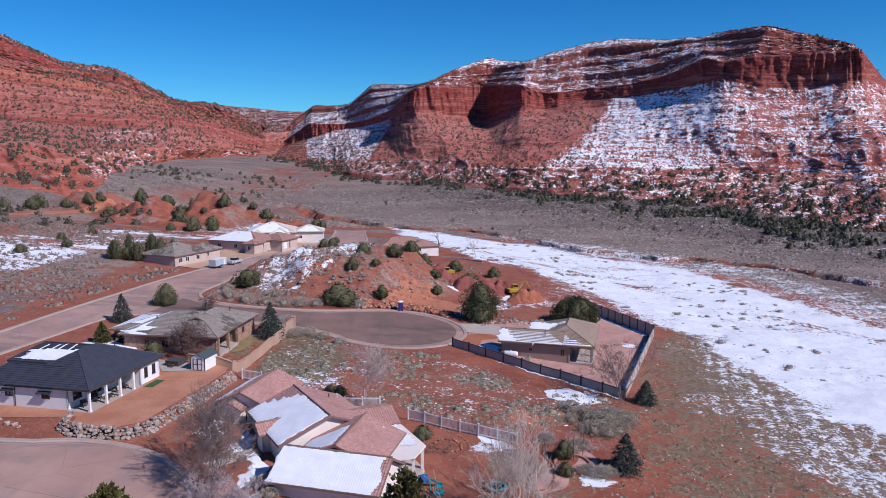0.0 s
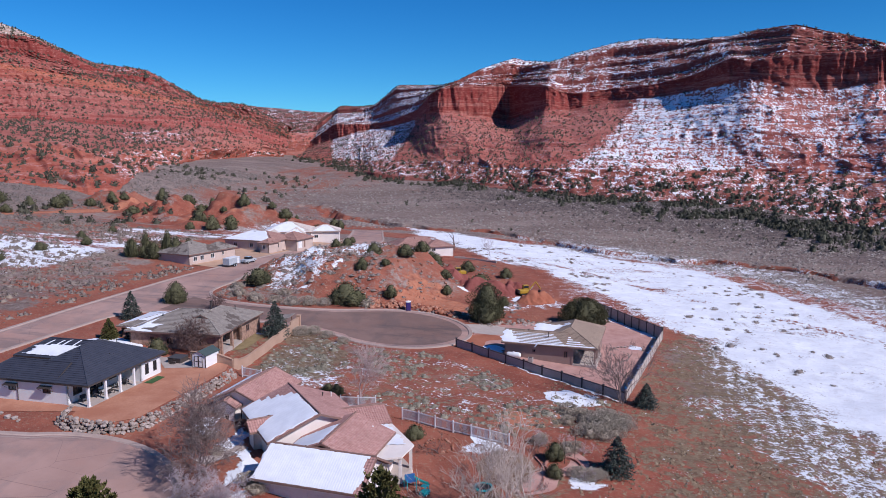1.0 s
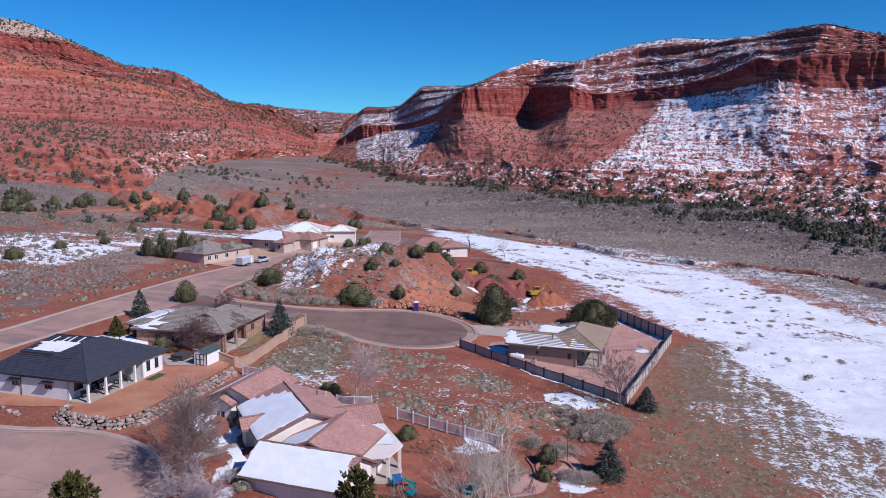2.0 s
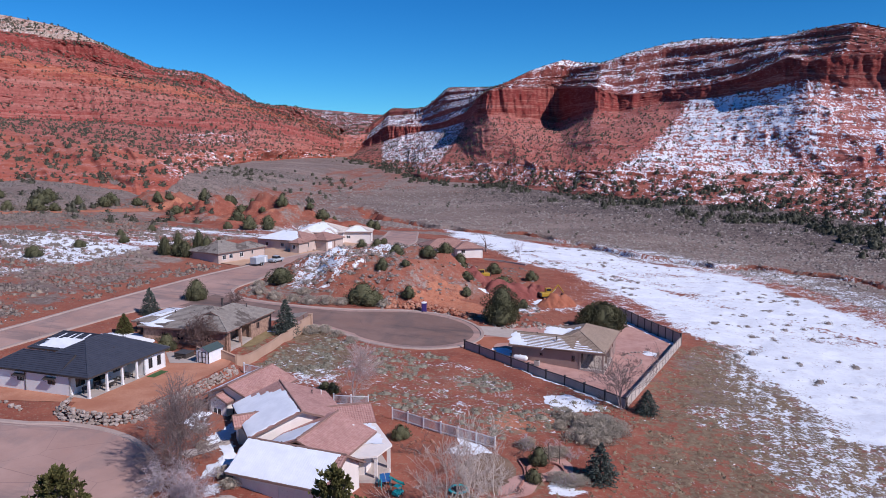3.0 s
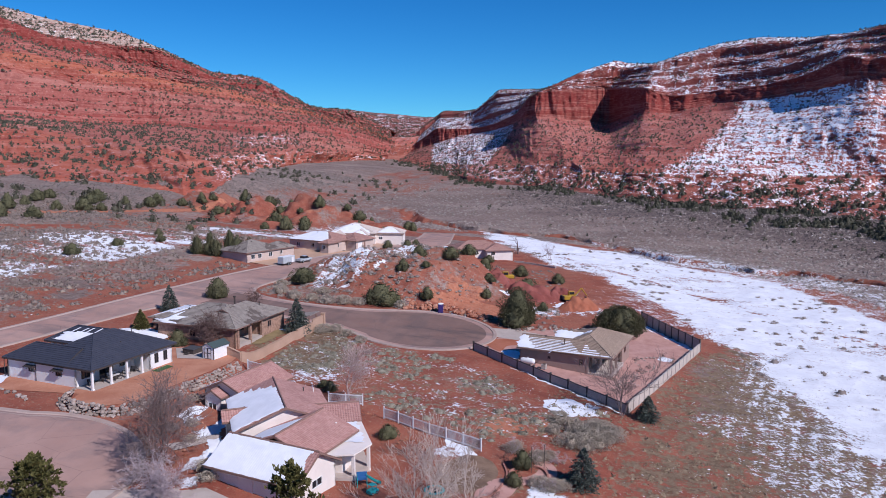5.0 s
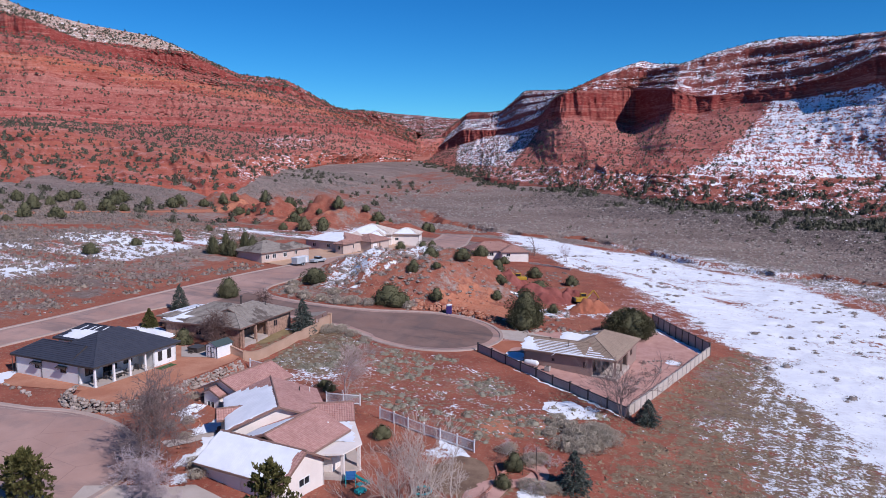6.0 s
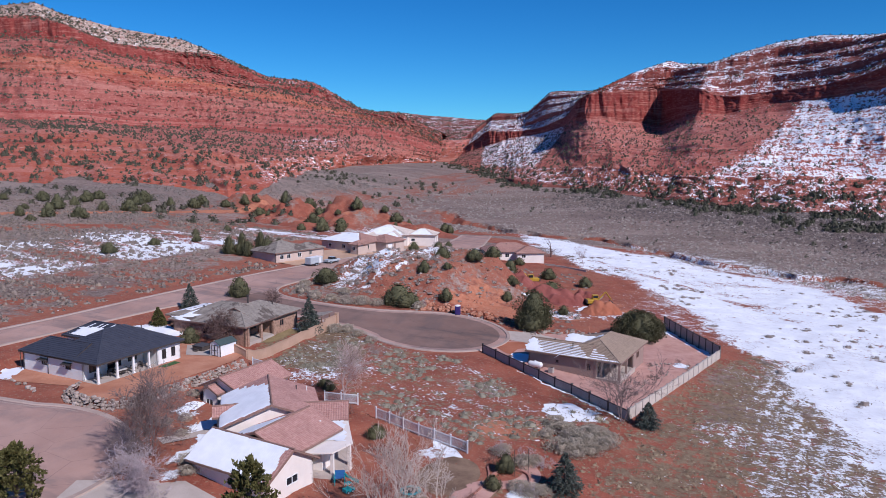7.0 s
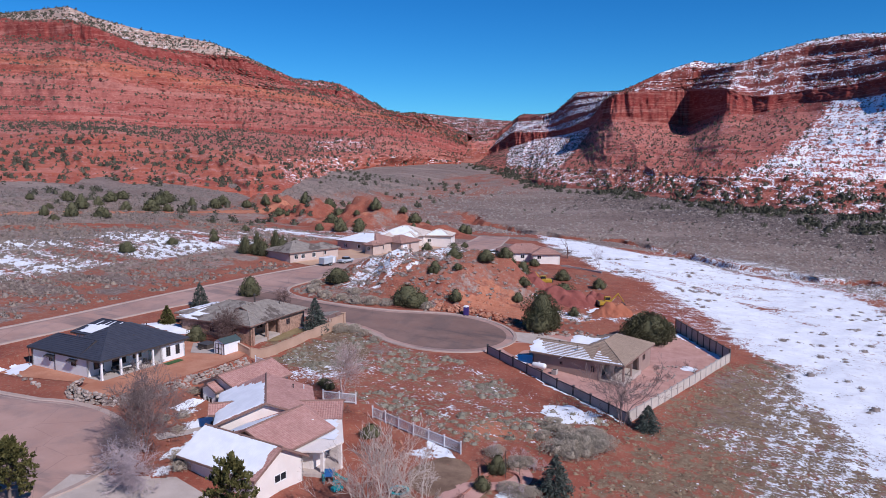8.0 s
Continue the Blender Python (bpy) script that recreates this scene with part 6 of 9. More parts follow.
def stone_mesh(seed):
    """A rough lump about a metre across."""
    bm = bmesh.new()
    bmesh.ops.create_icosphere(bm, subdivisions=1, radius=0.5)
    rng = random.Random(seed)
    off = Vector((rng.random() * 40, rng.random() * 40, rng.random() * 40))
    for v in bm.verts:
        k = 1 + 0.45 * noise.noise(v.co * 1.7 + off)
        v.co = Vector((v.co.x * k * 1.15, v.co.y * k * 0.95, max(-0.34, min(0.40, v.co.z * k * 0.9))))
    me = bpy.data.meshes.new("stone")
    bm.to_mesh(me)
    bm.free()
    return me


STONES = [stone_mesh(k) for k in range(8)]
RED_STONES = [m.copy() for m in STONES]
for m in STONES:
    m.materials.append(M_ROCK)
for m in RED_STONES:
    m.materials.append(M_RED_ROCK)


def stones_along(owner, spots, meshes, seed):
    rng = random.Random(seed)
    for x, y, z, size in spots:
        ob = new("stone", rng.choice(meshes))
        ob.parent = owner
        ob.matrix_basis = pose(x, y, z, rng.uniform(-25, 25), rng.uniform(-25, 25), rng.uniform(0, 360)) @ Matrix.Diagonal((size * rng.uniform(0.85, 1.25), size, size * rng.uniform(0.75, 1.0), 1))


def retaining_wall():
    t = thing("retaining_wall", 0, 0, 0, 0, "dry-laid retaining wall of pale grey boulders", "retaining wall")
    rng = random.Random(4)
    line = smooth_line(ROCK_WALL, 0.50)
    spots = []
    for k, p in enumerate(line):
        q = line[min(k + 1, len(line) - 1)] - line[max(k - 1, 0)]
        q /= np.linalg.norm(q)
        out = np.array([q[1], -q[0]])
        for row in range(4):
            if rng.random() < 0.08 + 0.12 * (row == 3):
                continue
            s = rng.choice((0.38, 0.46, 0.55, 0.65, 0.8)) * (1.0 if row else 1.15)
            o = out * (0.55 - 0.28 * row + rng.uniform(-0.08, 0.08))
            x, y = p + o + q * rng.uniform(-0.2, 0.2)
            low = gz(*(p + out * 1.1))
            spots.append((x, y, low + 0.16 + 0.32 * row + rng.uniform(-0.06, 0.06), s))
    stones_along(t, spots, STONES, 8)
    vs, fs, rn = [], [], np.random.default_rng(9)
    core = np.array([v.co[:] for v in STONES[2].vertices])
    tri = np.array([p.vertices[:] for p in STONES[2].polygons])
    for k in range(len(line) * 5):   # small stones packed between the boulders
        p = line[int(rn.integers(0, len(line)))] + rn.normal(size=2) * 0.12
        j = min(range(len(line)), key=lambda i: float(np.sum((line[i] - p) ** 2)))
        q = line[min(j + 1, len(line) - 1)] - line[max(j - 1, 0)]
        out = np.array([q[1], -q[0]]) / np.linalg.norm(q)
        f = rn.random()
        x, y = p + out * (0.6 - 0.95 * f)
        turn = np.array(Euler(rn.uniform(0, 6, 3)).to_matrix())
        vs.append(core @ turn.T * rn.uniform(0.18, 0.42) + np.array([x, y, gz(*(line[j] + out * 1.1)) + 0.05 + 1.2 * f]))
        fs.append(tri + k * len(core))
    tagged(part("small_stones", fast_mesh("small_stones", np.concatenate(vs), np.concatenate(fs)), M_ROCK, t), kind="stuff")


def rock_bank():
    t = thing("rock_bank", 0, 0, 0, 0, "bank of tumbled red boulders above the turning circle", "rocks")
    rng = random.Random(5)
    spots = []
    for k in range(300):
        a = rng.uniform(52, 118)
        r = BULB[2] + rng.uniform(2.2, 6.8)
        x, y = BULB[0] + r * math.cos(radians(a)), BULB[1] + r * math.sin(radians(a))
        s = rng.choice((0.45, 0.6, 0.75, 0.95, 1.25))
        spots.append((x, y, gz(x, y) + 0.2 * s, s))
    stones_along(t, spots, RED_STONES, 9)
    t2 = thing("rock_bank", 0, 0, 0, 0, "row of pale boulders edging the fenced yard", "rocks")
    spots = []
    for k in range(120):
        u = rng.random()
        x, y = 6 + 24 * u + rng.uniform(-1, 1), 149.5 + 9.5 * u + rng.uniform(-2.0, 2.0)
        s = rng.choice((0.3, 0.45, 0.6, 0.8))
        spots.append((x, y, gz(x, y) + 0.1 * s, s))
    stones_along(t2, spots, STONES, 10)


def hill_rocks():
    t = thing("rock_scatter", 0, 0, 0, 0, "loose red and pale rocks strewn over the hillock", "rocks")
    rng = random.Random(15)
    spots = []
    while len(spots) < 230:
        x, y = rng.uniform(-50, 14), rng.uniform(154, 205)
        if float(mound(np.array([x]), np.array([y]))[0]) > 0.5 and float(poly_dist(np.array([x]), np.array([y]), ROAD_OUTLINE)[0]) > 2.5:
            s = rng.choice((0.3, 0.4, 0.55, 0.8, 1.0))
            spots.append((x, y, gz(x, y) + 0.08 * s, s))
    stones_along(t, spots, RED_STONES + STONES[:3], 16)


retaining_wall()
rock_bank()
hill_rocks()


def run_of(p0, p1):
    p0, p1 = V(*p0, 0), V(*p1, 0)
    way = (p1 - p0).normalized()
    return p0, p1, way, (p1 - p0).length


def stucco_wall():
    t = thing("garden_wall", -31.4, 105.6, 0, 0, "tan stucco garden wall with a flat coping", "wall")
    pieces = (((-38.6, 107.6), (-31.4, 105.6), 1.35), ((-31.4, 105.6), (-29.2, 123.4), 1.55), ((-29.2, 123.4), (-28.5, 129.2), 1.75), ((-28.5, 129.2), (-28.0, 133.4), 2.3))
    for a, b, hgt in pieces:
        p0, p1, way, ln = run_of(a, b)
        n = max(1, int(ln / 2.0))
        bm, cop = bmesh.new(), bmesh.new()
        for k in range(n):
            q0, q1 = p0 + way * ln * k / n, p0 + way * ln * (k + 1) / n
            z0, z1 = gz(q0.x, q0.y), gz(q1.x, q1.y)
            side = V(-way.y, way.x, 0) * 0.12
            o = V(31.4, -105.6, 0)
            ring = [q0 - side + o, q1 - side + o, q1 + side + o, q0 + side + o]
            prism(bm, ring, [z0 - 0.4, z1 - 0.4, z1 - 0.4, z0 - 0.4], [z0 + hgt, z1 + hgt, z1 + hgt, z0 + hgt])
            ring = [q0 - side * 1.5 + o, q1 - side * 1.5 + o, q1 + side * 1.5 + o, q0 + side * 1.5 + o]
            prism(cop, ring, [z0 + hgt, z1 + hgt, z1 + hgt, z0 + hgt], [z0 + hgt + 0.08, z1 + hgt + 0.08, z1 + hgt + 0.08, z0 + hgt + 0.08])
        w = part("wall_panel", bm, M_TAN_WALL, t)
        part("coping", cop, M_TAN_WALL, w)
    bm = bmesh.new()
    zz = gz(-28, 133.6)
    box(bm, 3.05, 3.75, 27.6, 28.3, zz - 0.3, zz + 2.6, 0.03)
    box(bm, 2.98, 3.82, 27.53, 28.37, zz + 2.6, zz + 2.72, 0.02)
    part("pillar", bm, M_TAN_WALL, t)


stucco_wall()


def panel_fence(a, b, gap, hgt, panel_mat, post_mat, label, cap=True, slats=0):
    p0, p1, way, ln = run_of(a, b)
    n = max(1, round(ln / gap))
    t = thing("fence", p0.x, p0.y, 0, math.degrees(math.atan2(way.y, way.x)), label, "fence", "fences round the lots")
    g = [gz(*(p0 + way * ln * k / n).xy) for k in range(n + 1)]
    w = ln / n
    for k in range(n + 1):
        bm = bmesh.new()
        box(bm, k * w - 0.13, k * w + 0.13, -0.13, 0.13, g[k] - 0.3, g[k] + hgt + 0.16, 0.015)
        if cap:
            box(bm, k * w - 0.17, k * w + 0.17, -0.17, 0.17, g[k] + hgt + 0.16, g[k] + hgt + 0.22, 0.01)
        part("post", bm, post_mat, t)
    for k in range(n):
        bm = bmesh.new()
        x0, x1 = k * w + 0.13, (k + 1) * w - 0.13
        prism(bm, [(x0, -0.05), (x1, -0.05), (x1, 0.05), (x0, 0.05)], [g[k] - 0.15, g[k + 1] - 0.15, g[k + 1] - 0.15, g[k] - 0.15], [g[k] + hgt - 0.12, g[k + 1] + hgt - 0.12, g[k + 1] + hgt - 0.12, g[k] + hgt - 0.12])
        pan = part("panel", bm, panel_mat, t)
        bm = bmesh.new()
        prism(bm, [(x0, -0.08), (x1, -0.08), (x1, 0.08), (x0, 0.08)], [g[k] + hgt - 0.12, g[k + 1] + hgt - 0.12, g[k + 1] + hgt - 0.12, g[k] + hgt - 0.12], [g[k] + hgt, g[k + 1] + hgt, g[k + 1] + hgt, g[k] + hgt])
        part("rail", bm, post_mat, pan)
    return t


# lighter copy of the grey panels, full sun put into the colour
M_FENCE_SUNLIT = surface("sunlit_fence_panel", (0.46, 0.40, 0.35), (0.55, 0.48, 0.42), 0.7, 0.85, 0.2, 14)
panel_fence(LOT_FENCE[0], LOT_FENCE[1], 3.7, 1.5, M_FENCE_GREY, M_FENCE_DARK, "grey panel fence with dark posts round a gravel yard")
panel_fence(LOT_FENCE[1], LOT_FENCE[2], 2.6, 1.75, M_FENCE_SUNLIT, M_FENCE_GREY, "panel fence coloured pale for full sun along the yard", False)
panel_fence(LOT_FENCE[2], LOT_FENCE[3], 2.6, 2.5, M_FENCE_GREY, M_FENCE_DARK, "dark panel fence at the back of the yard", False)


def picket_fence(a, b, label="white vinyl picket fence behind the near house"):
    p0, p1, way, ln = run_of(a, b)
    n = max(1, round(ln / 2.3))
    t = thing("fence", p0.x, p0.y, 0, math.degrees(math.atan2(way.y, way.x)), label, "fence", "fences round the lots")
    g = [gz(*(p0 + way * ln * k / n).xy) for k in range(n + 1)]
    w = ln / n
    for k in range(n + 1):
        bm = bmesh.new()
        box(bm, k * w - 0.075, k * w + 0.075, -0.075, 0.075, g[k] - 0.2, g[k] + 1.62, 0.012)
        box(bm, k * w - 0.10, k * w + 0.10, -0.10, 0.10, g[k] + 1.62, g[k] + 1.68, 0.01)
        part("post", bm, M_VINYL, t)
    for k in range(n):
        x0, x1 = k * w + 0.075, (k + 1) * w - 0.075
        m = 15
        for j in range(m):
            f = (j + 0.5) / m
            bm = bmesh.new()
            box(bm, -0.035, 0.035, -0.015, 0.015, 0.08, 1.42)
            slat = part("picket", bm, M_VINYL_SHADE, t)
            slat.matrix_basis = pose(x0 + (x1 - x0) * f, 0, g[k] + (g[k + 1] - g[k]) * f)
        for hz in (0.2, 1.36):
            bm = bmesh.new()
            prism(bm, [(x0, -0.03), (x1, -0.03), (x1, 0.03), (x0, 0.03)], [g[k] + hz, g[k + 1] + hz, g[k + 1] + hz, g[k] + hz], [g[k] + hz + 0.12, g[k + 1] + hz + 0.12, g[k + 1] + hz + 0.12, g[k] + hz + 0.12])
            part("rail", bm, M_VINYL, t)


# the white vinyl darkened for the pickets, their shade painted in
M_VINYL_SHADE = surface("shaded_vinyl_pickets", (0.42, 0.42, 0.45), (0.48, 0.48, 0.51), 1.5, 0.5, 0.03)
picket_fence((-29.6, 104.2), (-26.6, 103.6))
picket_fence((-13.3, 95.2), (-8.6, 95.9))
picket_fence((-4.6, 92.4), (-0.2, 90.6))
picket_fence((-0.2, 90.6), (9.2, 87.0))


# ---------------------------------------------------------------- plants
def tufts(points, size, rng, lean=None, blades=3, up=0.35):
    """Small ragged leaf sprays at places, as arrays of corners and triangles."""
    n = len(points)
    p = np.repeat(points, blades, 0)
    d = rng.normal(size=(n * blades, 3))
    if lean is not None:
        d = d * 0.8 + np.repeat(lean, blades, 0) * 1.1
    d[:, 2] += up
    d /= np.linalg.norm(d, axis=1, keepdims=True) + 1e-9
    s = np.cross(d, rng.normal(size=d.shape))
    s /= np.linalg.norm(s, axis=1, keepdims=True) + 1e-9
    sz = size * rng.uniform(0.6, 1.35, (n * blades, 1))
    a, b, c = p - s * sz * 0.42, p + s * sz * 0.42, p + d * sz + s * sz * rng.uniform(-0.2, 0.2, (n * blades, 1))
    verts = np.stack([a, b, c], 1).reshape(-1, 3)
    return verts, np.arange(len(verts)).reshape(-1, 3)


def limbs_mesh(name, segs, sides=4):
    """Tapered limbs from (start, end, radius, radius) rows."""
    a = np.array([s[0] for s in segs], float)
    b = np.array([s[1] for s in segs], float)
    r = np.array([[s[2], s[3]] for s in segs], float)
    d = b - a
    d /= np.linalg.norm(d, axis=1, keepdims=True) + 1e-9
    ref = np.where(np.abs(d[:, 2:3]) > 0.9, [[1.0, 0, 0]], [[0, 0, 1.0]])
    u = np.cross(d, ref)
    u /= np.linalg.norm(u, axis=1, keepdims=True) + 1e-9
    w = np.cross(d, u)
    rings = []
    for p, k in ((a, 0), (b, 1)):
        for j in range(sides):
            t = 2 * math.pi * j / sides
            rings.append(p + (u * math.cos(t) + w * math.sin(t)) * r[:, k : k + 1])
    verts = np.stack(rings, 1).reshape(-1, 3)
    base = np.arange(len(segs))[:, None] * 2 * sides
    faces = np.concatenate([base + np.array([[j, (j + 1) % sides, sides + (j + 1) % sides, sides + j]]) for j in range(sides)])
    return fast_mesh(name, verts, faces, True)


def grow(rng, segs, p, d, length, r, depth, fork, spread, droop):
    n = 3 if depth > 2 else 2
    for k in range(n):
        d2 = d + rng.normal(size=3) * 0.16 + np.array([0, 0, droop])
        d2 /= np.linalg.norm(d2)
        q = p + d2 * length / n
        r2 = r * (1 - 0.22 / n * 1.4)
        segs.append((p, q, r, r2))
        p, d, r = q, d2, r2
        if depth > 0 and k < n - 1 and rng.random() < 0.75:
            side = d + rng.normal(size=3) * spread
            side /= np.linalg.norm(side)
            grow(rng, segs, p, side, length * rng.uniform(0.5, 0.75), r * 0.55, depth - 1, fork, spread, droop)
    if depth > 0:
        for _ in range(fork):
            side = d + rng.normal(size=3) * spread
            side /= np.linalg.norm(side)
            grow(rng, segs, p, side, length * rng.uniform(0.6, 0.85), r * 0.62, depth - 1, fork, spread, droop)


def crown_points(rng, n, h, r, profile, low=0.05, rough=0.22, deep=0.45):
    """Places and outward directions through the shell of a crown of revolution with an uneven outline."""
    f = rng.random(n)
    w = np.interp(f, *profile)
    f = f[rng.random(n) < 0.25 + 0.75 * w]
    n = len(f)
    a = rng.uniform(0, 2 * math.pi, n)
    s0 = int(rng.integers(1, 999))
    lump = vnoise(np.cos(a) * 1.7 + 9, np.sin(a) * 1.7 + f * h / r * 1.1, s0) + 0.6 * vnoise(np.cos(a) * 5 + 9, np.sin(a) * 5 + f * h / r * 4, s0 + 1)
    q = (1 - deep * rng.random(n) ** 2) * (1 + rough * lump)
    rr = r * np.interp(f, *profile) * q
    p = np.stack([np.cos(a) * rr, np.sin(a) * rr, h * (low + (1 - low) * f) * (1 + 0.04 * lump)], -1)
    d = np.stack([np.cos(a), np.sin(a), 0.2 + 0.9 * f], -1)
    return p, d / np.linalg.norm(d, axis=1, keepdims=True)


def inner(rng, h, r, profile, rings=9, sides=10):
    """The dark lumpy mass inside a crown."""
    v, f = [], []
    for k in range(rings):
        w = 0.02 + 0.92 * k / (rings - 1)
        for j in range(sides):
            a = 2 * math.pi * (j + 0.5 * (k % 2)) / sides
            q = r * float(np.interp(w, *profile)) * rng.uniform(0.82, 1.08)
            v.append((q * math.cos(a), q * math.sin(a), h * (0.03 + 0.95 * w)))
    for k in range(rings - 1):
        for j in range(sides):
            p, q = k * sides + j, k * sides + (j + 1) % sides
            f += [(p, q, q + sides), (p, q + sides, p + sides)]
    return np.array(v), np.array(f)


OVAL = ((0, 0.06, 0.15, 0.30, 0.48, 0.66, 0.82, 0.93, 1.0), (0.50, 0.80, 0.95, 1.0, 0.93, 0.76, 0.52, 0.28, 0.04))
ROUND = ((0, 0.08, 0.2, 0.40, 0.6, 0.8, 0.92, 1.0), (0.62, 0.88, 1.0, 1.0, 0.92, 0.70, 0.44, 0.08))
DOME = ((0, 0.07, 0.18, 0.36, 0.55, 0.74, 0.88, 1.0), (0.55, 0.84, 0.98, 1.0, 0.93, 0.74, 0.48, 0.06))
CONE = ((0, 0.05, 0.12, 0.3, 0.5, 0.7, 0.85, 1.0), (0.70, 0.95, 1.0, 0.88, 0.68, 0.44, 0.24, 0.02))


def juniper(seed, h, spread, label, category="juniper", leaf=None, dense=2600, size=0.15, profile=OVAL, rough=0.30):
    """A dense juniper, built at the origin as a thing with trunk and crown."""
    rng = np.random.default_rng(seed)
    t = thing("juniper_tree", 0, 0, 0, 0, label, category)
    segs = []
    for k in range(4):
        a = rng.uniform(0, 6.28)
        q = np.array([math.cos(a) * spread * 0.40, math.sin(a) * spread * 0.40, h * 0.6])
        segs.append(((0, 0, -0.3), tuple(q * 0.45), 0.17, 0.11))
        segs.append((tuple(q * 0.45), tuple(q), 0.11, 0.04))
    part("trunk", limbs_mesh("trunk", segs, 6), M_BARK, t)
    vs, fs, n0 = [], [], 0
    boughs = [(0.0, 0.0, 0.80, 1.0)]
    for k in range(4):   # lesser crowns leaning out of the main one
        a = k * 1.57 + rng.uniform(-0.6, 0.6)
        q = spread * rng.uniform(0.34, 0.52)
        boughs.append((q * math.cos(a), q * math.sin(a), rng.uniform(0.46, 0.62), rng.uniform(0.50, 0.84)))
    for x, y, w, tall in boughs:
        p, d = crown_points(rng, int(dense * (0.36 if w > 0.7 else 0.16)), h * tall, spread * w, profile, 0.03, rough)
        v, f = tufts(p, size * spread / 2, rng, d, 2, 0.45)
        core, cf = inner(rng, h * tall, spread * w * 0.74, profile)
        v, f = np.concatenate([core, v]), np.concatenate([cf, f + len(core)])
        vs.append(v + np.array([x, y, 0])), fs.append(f + n0)
        n0 += len(v)
    v, f = np.concatenate(vs), np.concatenate(fs)
    part("crown", fast_mesh("crown", v, f), leaf or M_JUNIPER, t)
    return t


def spruce(seed, h, r, label, leaf=None):
    rng = np.random.default_rng(seed)
    t = thing("spruce_tree", 0, 0, 0, 0, label, "spruce")
    part("trunk", limbs_mesh("trunk", [((0, 0, -0.3), (0, 0, h * 0.5), 0.16, 0.09), ((0, 0, h * 0.5), (0, 0, h), 0.09, 0.015)], 6), M_BARK, t)
    pts, nrm = [], []
    levels = 24
    for k in range(levels):
        f = (k + 0.5 * rng.random()) / levels
        z = 0.25 + (h - 0.3) * f
        m = int(22 * (1 - f)) + 5
        for j in range(m):
            a = rng.uniform(0, 2 * math.pi)
            rr = r * float(np.interp(f, *CONE)) * rng.uniform(0.78, 1.10)
            out = np.array([math.cos(a), math.sin(a), 0])
            for q in np.linspace(0.3, 1.0, 6):
                pts.append(out * rr * q + np.array([0, 0, z - 0.25 * rr * q * q + rng.uniform(-0.05, 0.05)]))
                nrm.append(out + np.array([0, 0, 0.1]))
    v, f = tufts(np.array(pts), 0.075 * r + 0.09, rng, np.array(nrm), 2, 0.05)
    part("crown", fast_mesh("crown", v, f), leaf or M_SPRUCE, t)
    return t


def pine(seed, h, r, label):
    rng = np.random.default_rng(seed)
    t = thing("pine_tree", 0, 0, 0, 0, label, "pine")
    segs = [((0, 0, -0.4), (0, 0, h * 0.6), 0.22, 0.12), ((0, 0, h * 0.6), (0, 0, h * 0.97), 0.12, 0.03)]
    pts, nrm = [], []
    for k in range(46):
        f = 0.18 + 0.80 * k / 46
        a = k * 2.4 + rng.uniform(-0.3, 0.3)
        ln = r * (1 - f) ** 0.6 * rng.uniform(0.75, 1.15) * 1.15
        p = np.array([0, 0, h * f])
        d = np.array([math.cos(a), math.sin(a), 0.15 + 0.7 * f])
        q = p + d * ln
        segs.append((tuple(p), tuple(q), 0.05, 0.015))
        for j in range(5):
            c = p + d * ln * (0.45 + 0.14 * j) + rng.normal(size=3) * 0.12 * ln
            for _ in range(9):
                pts.append(c + rng.normal(size=3) * 0.13)
                nrm.append(d + rng.normal(size=3) * 0.5 + np.array([0, 0, 0.4]))
    part("trunk", limbs_mesh("trunk", segs, 5), M_BARK, t)
    v, f = tufts(np.array(pts), 0.30, rng, np.array(nrm), 3, 0.3)
    part("crown", fast_mesh("crown", v, f), M_PINE, t)
    return t


def bare_tree(seed, h, label, bark, depth=5, fork=2, spread=0.55, droop=0.05, stems=1, thick=0.022, least=0.016):
    rng = np.random.default_rng(seed)
    t = thing("bare_tree", 0, 0, 0, 0, label, "bare tree")
    segs = []
    for k in range(stems):
        a = rng.uniform(0, 6.28)
        base = np.array([0.25 * math.cos(a), 0.25 * math.sin(a), -0.3]) * (stems > 1) + np.array([0, 0, -0.3]) * (stems == 1)
        d = np.array([0.35 * math.cos(a), 0.35 * math.sin(a), 1.0]) if stems > 1 else np.array([rng.uniform(-0.08, 0.08), rng.uniform(-0.08, 0.08), 1.0])
        grow(rng, segs, base, d / np.linalg.norm(d), h * 0.36, h * thick / math.sqrt(stems), depth, fork, spread, droop)
    fine = h * thick * 0.30 / math.sqrt(stems)
    least = least if h > 3 else 0.010
    trunk = [s for s in segs if s[2] > fine]
    twigs = [(a, b, max(r0, least), max(r1, least * 0.8)) for a, b, r0, r1 in segs if r0 <= fine]
    part("trunk", limbs_mesh("trunk", trunk, 6), bark, t)
    tagged(part("twig_crown", limbs_mesh("twig_crown", twigs, 3), bark, t), kind="stuff")
    return t


def put(ob, x, y, size=1.0, turn=0.0, z=None, thin=1.0, tall=1.0):
    """A copy of a built plant at a place."""
    return copy_thing(ob, pose(x, y, gz(x, y) if z is None else z, 0, 0, turn) @ Matrix.Diagonal((size, size * thin, size * tall, 1)))


def retire(ob):
    for o in (*ob.children_recursive, ob):
        bpy.data.objects.remove(o)


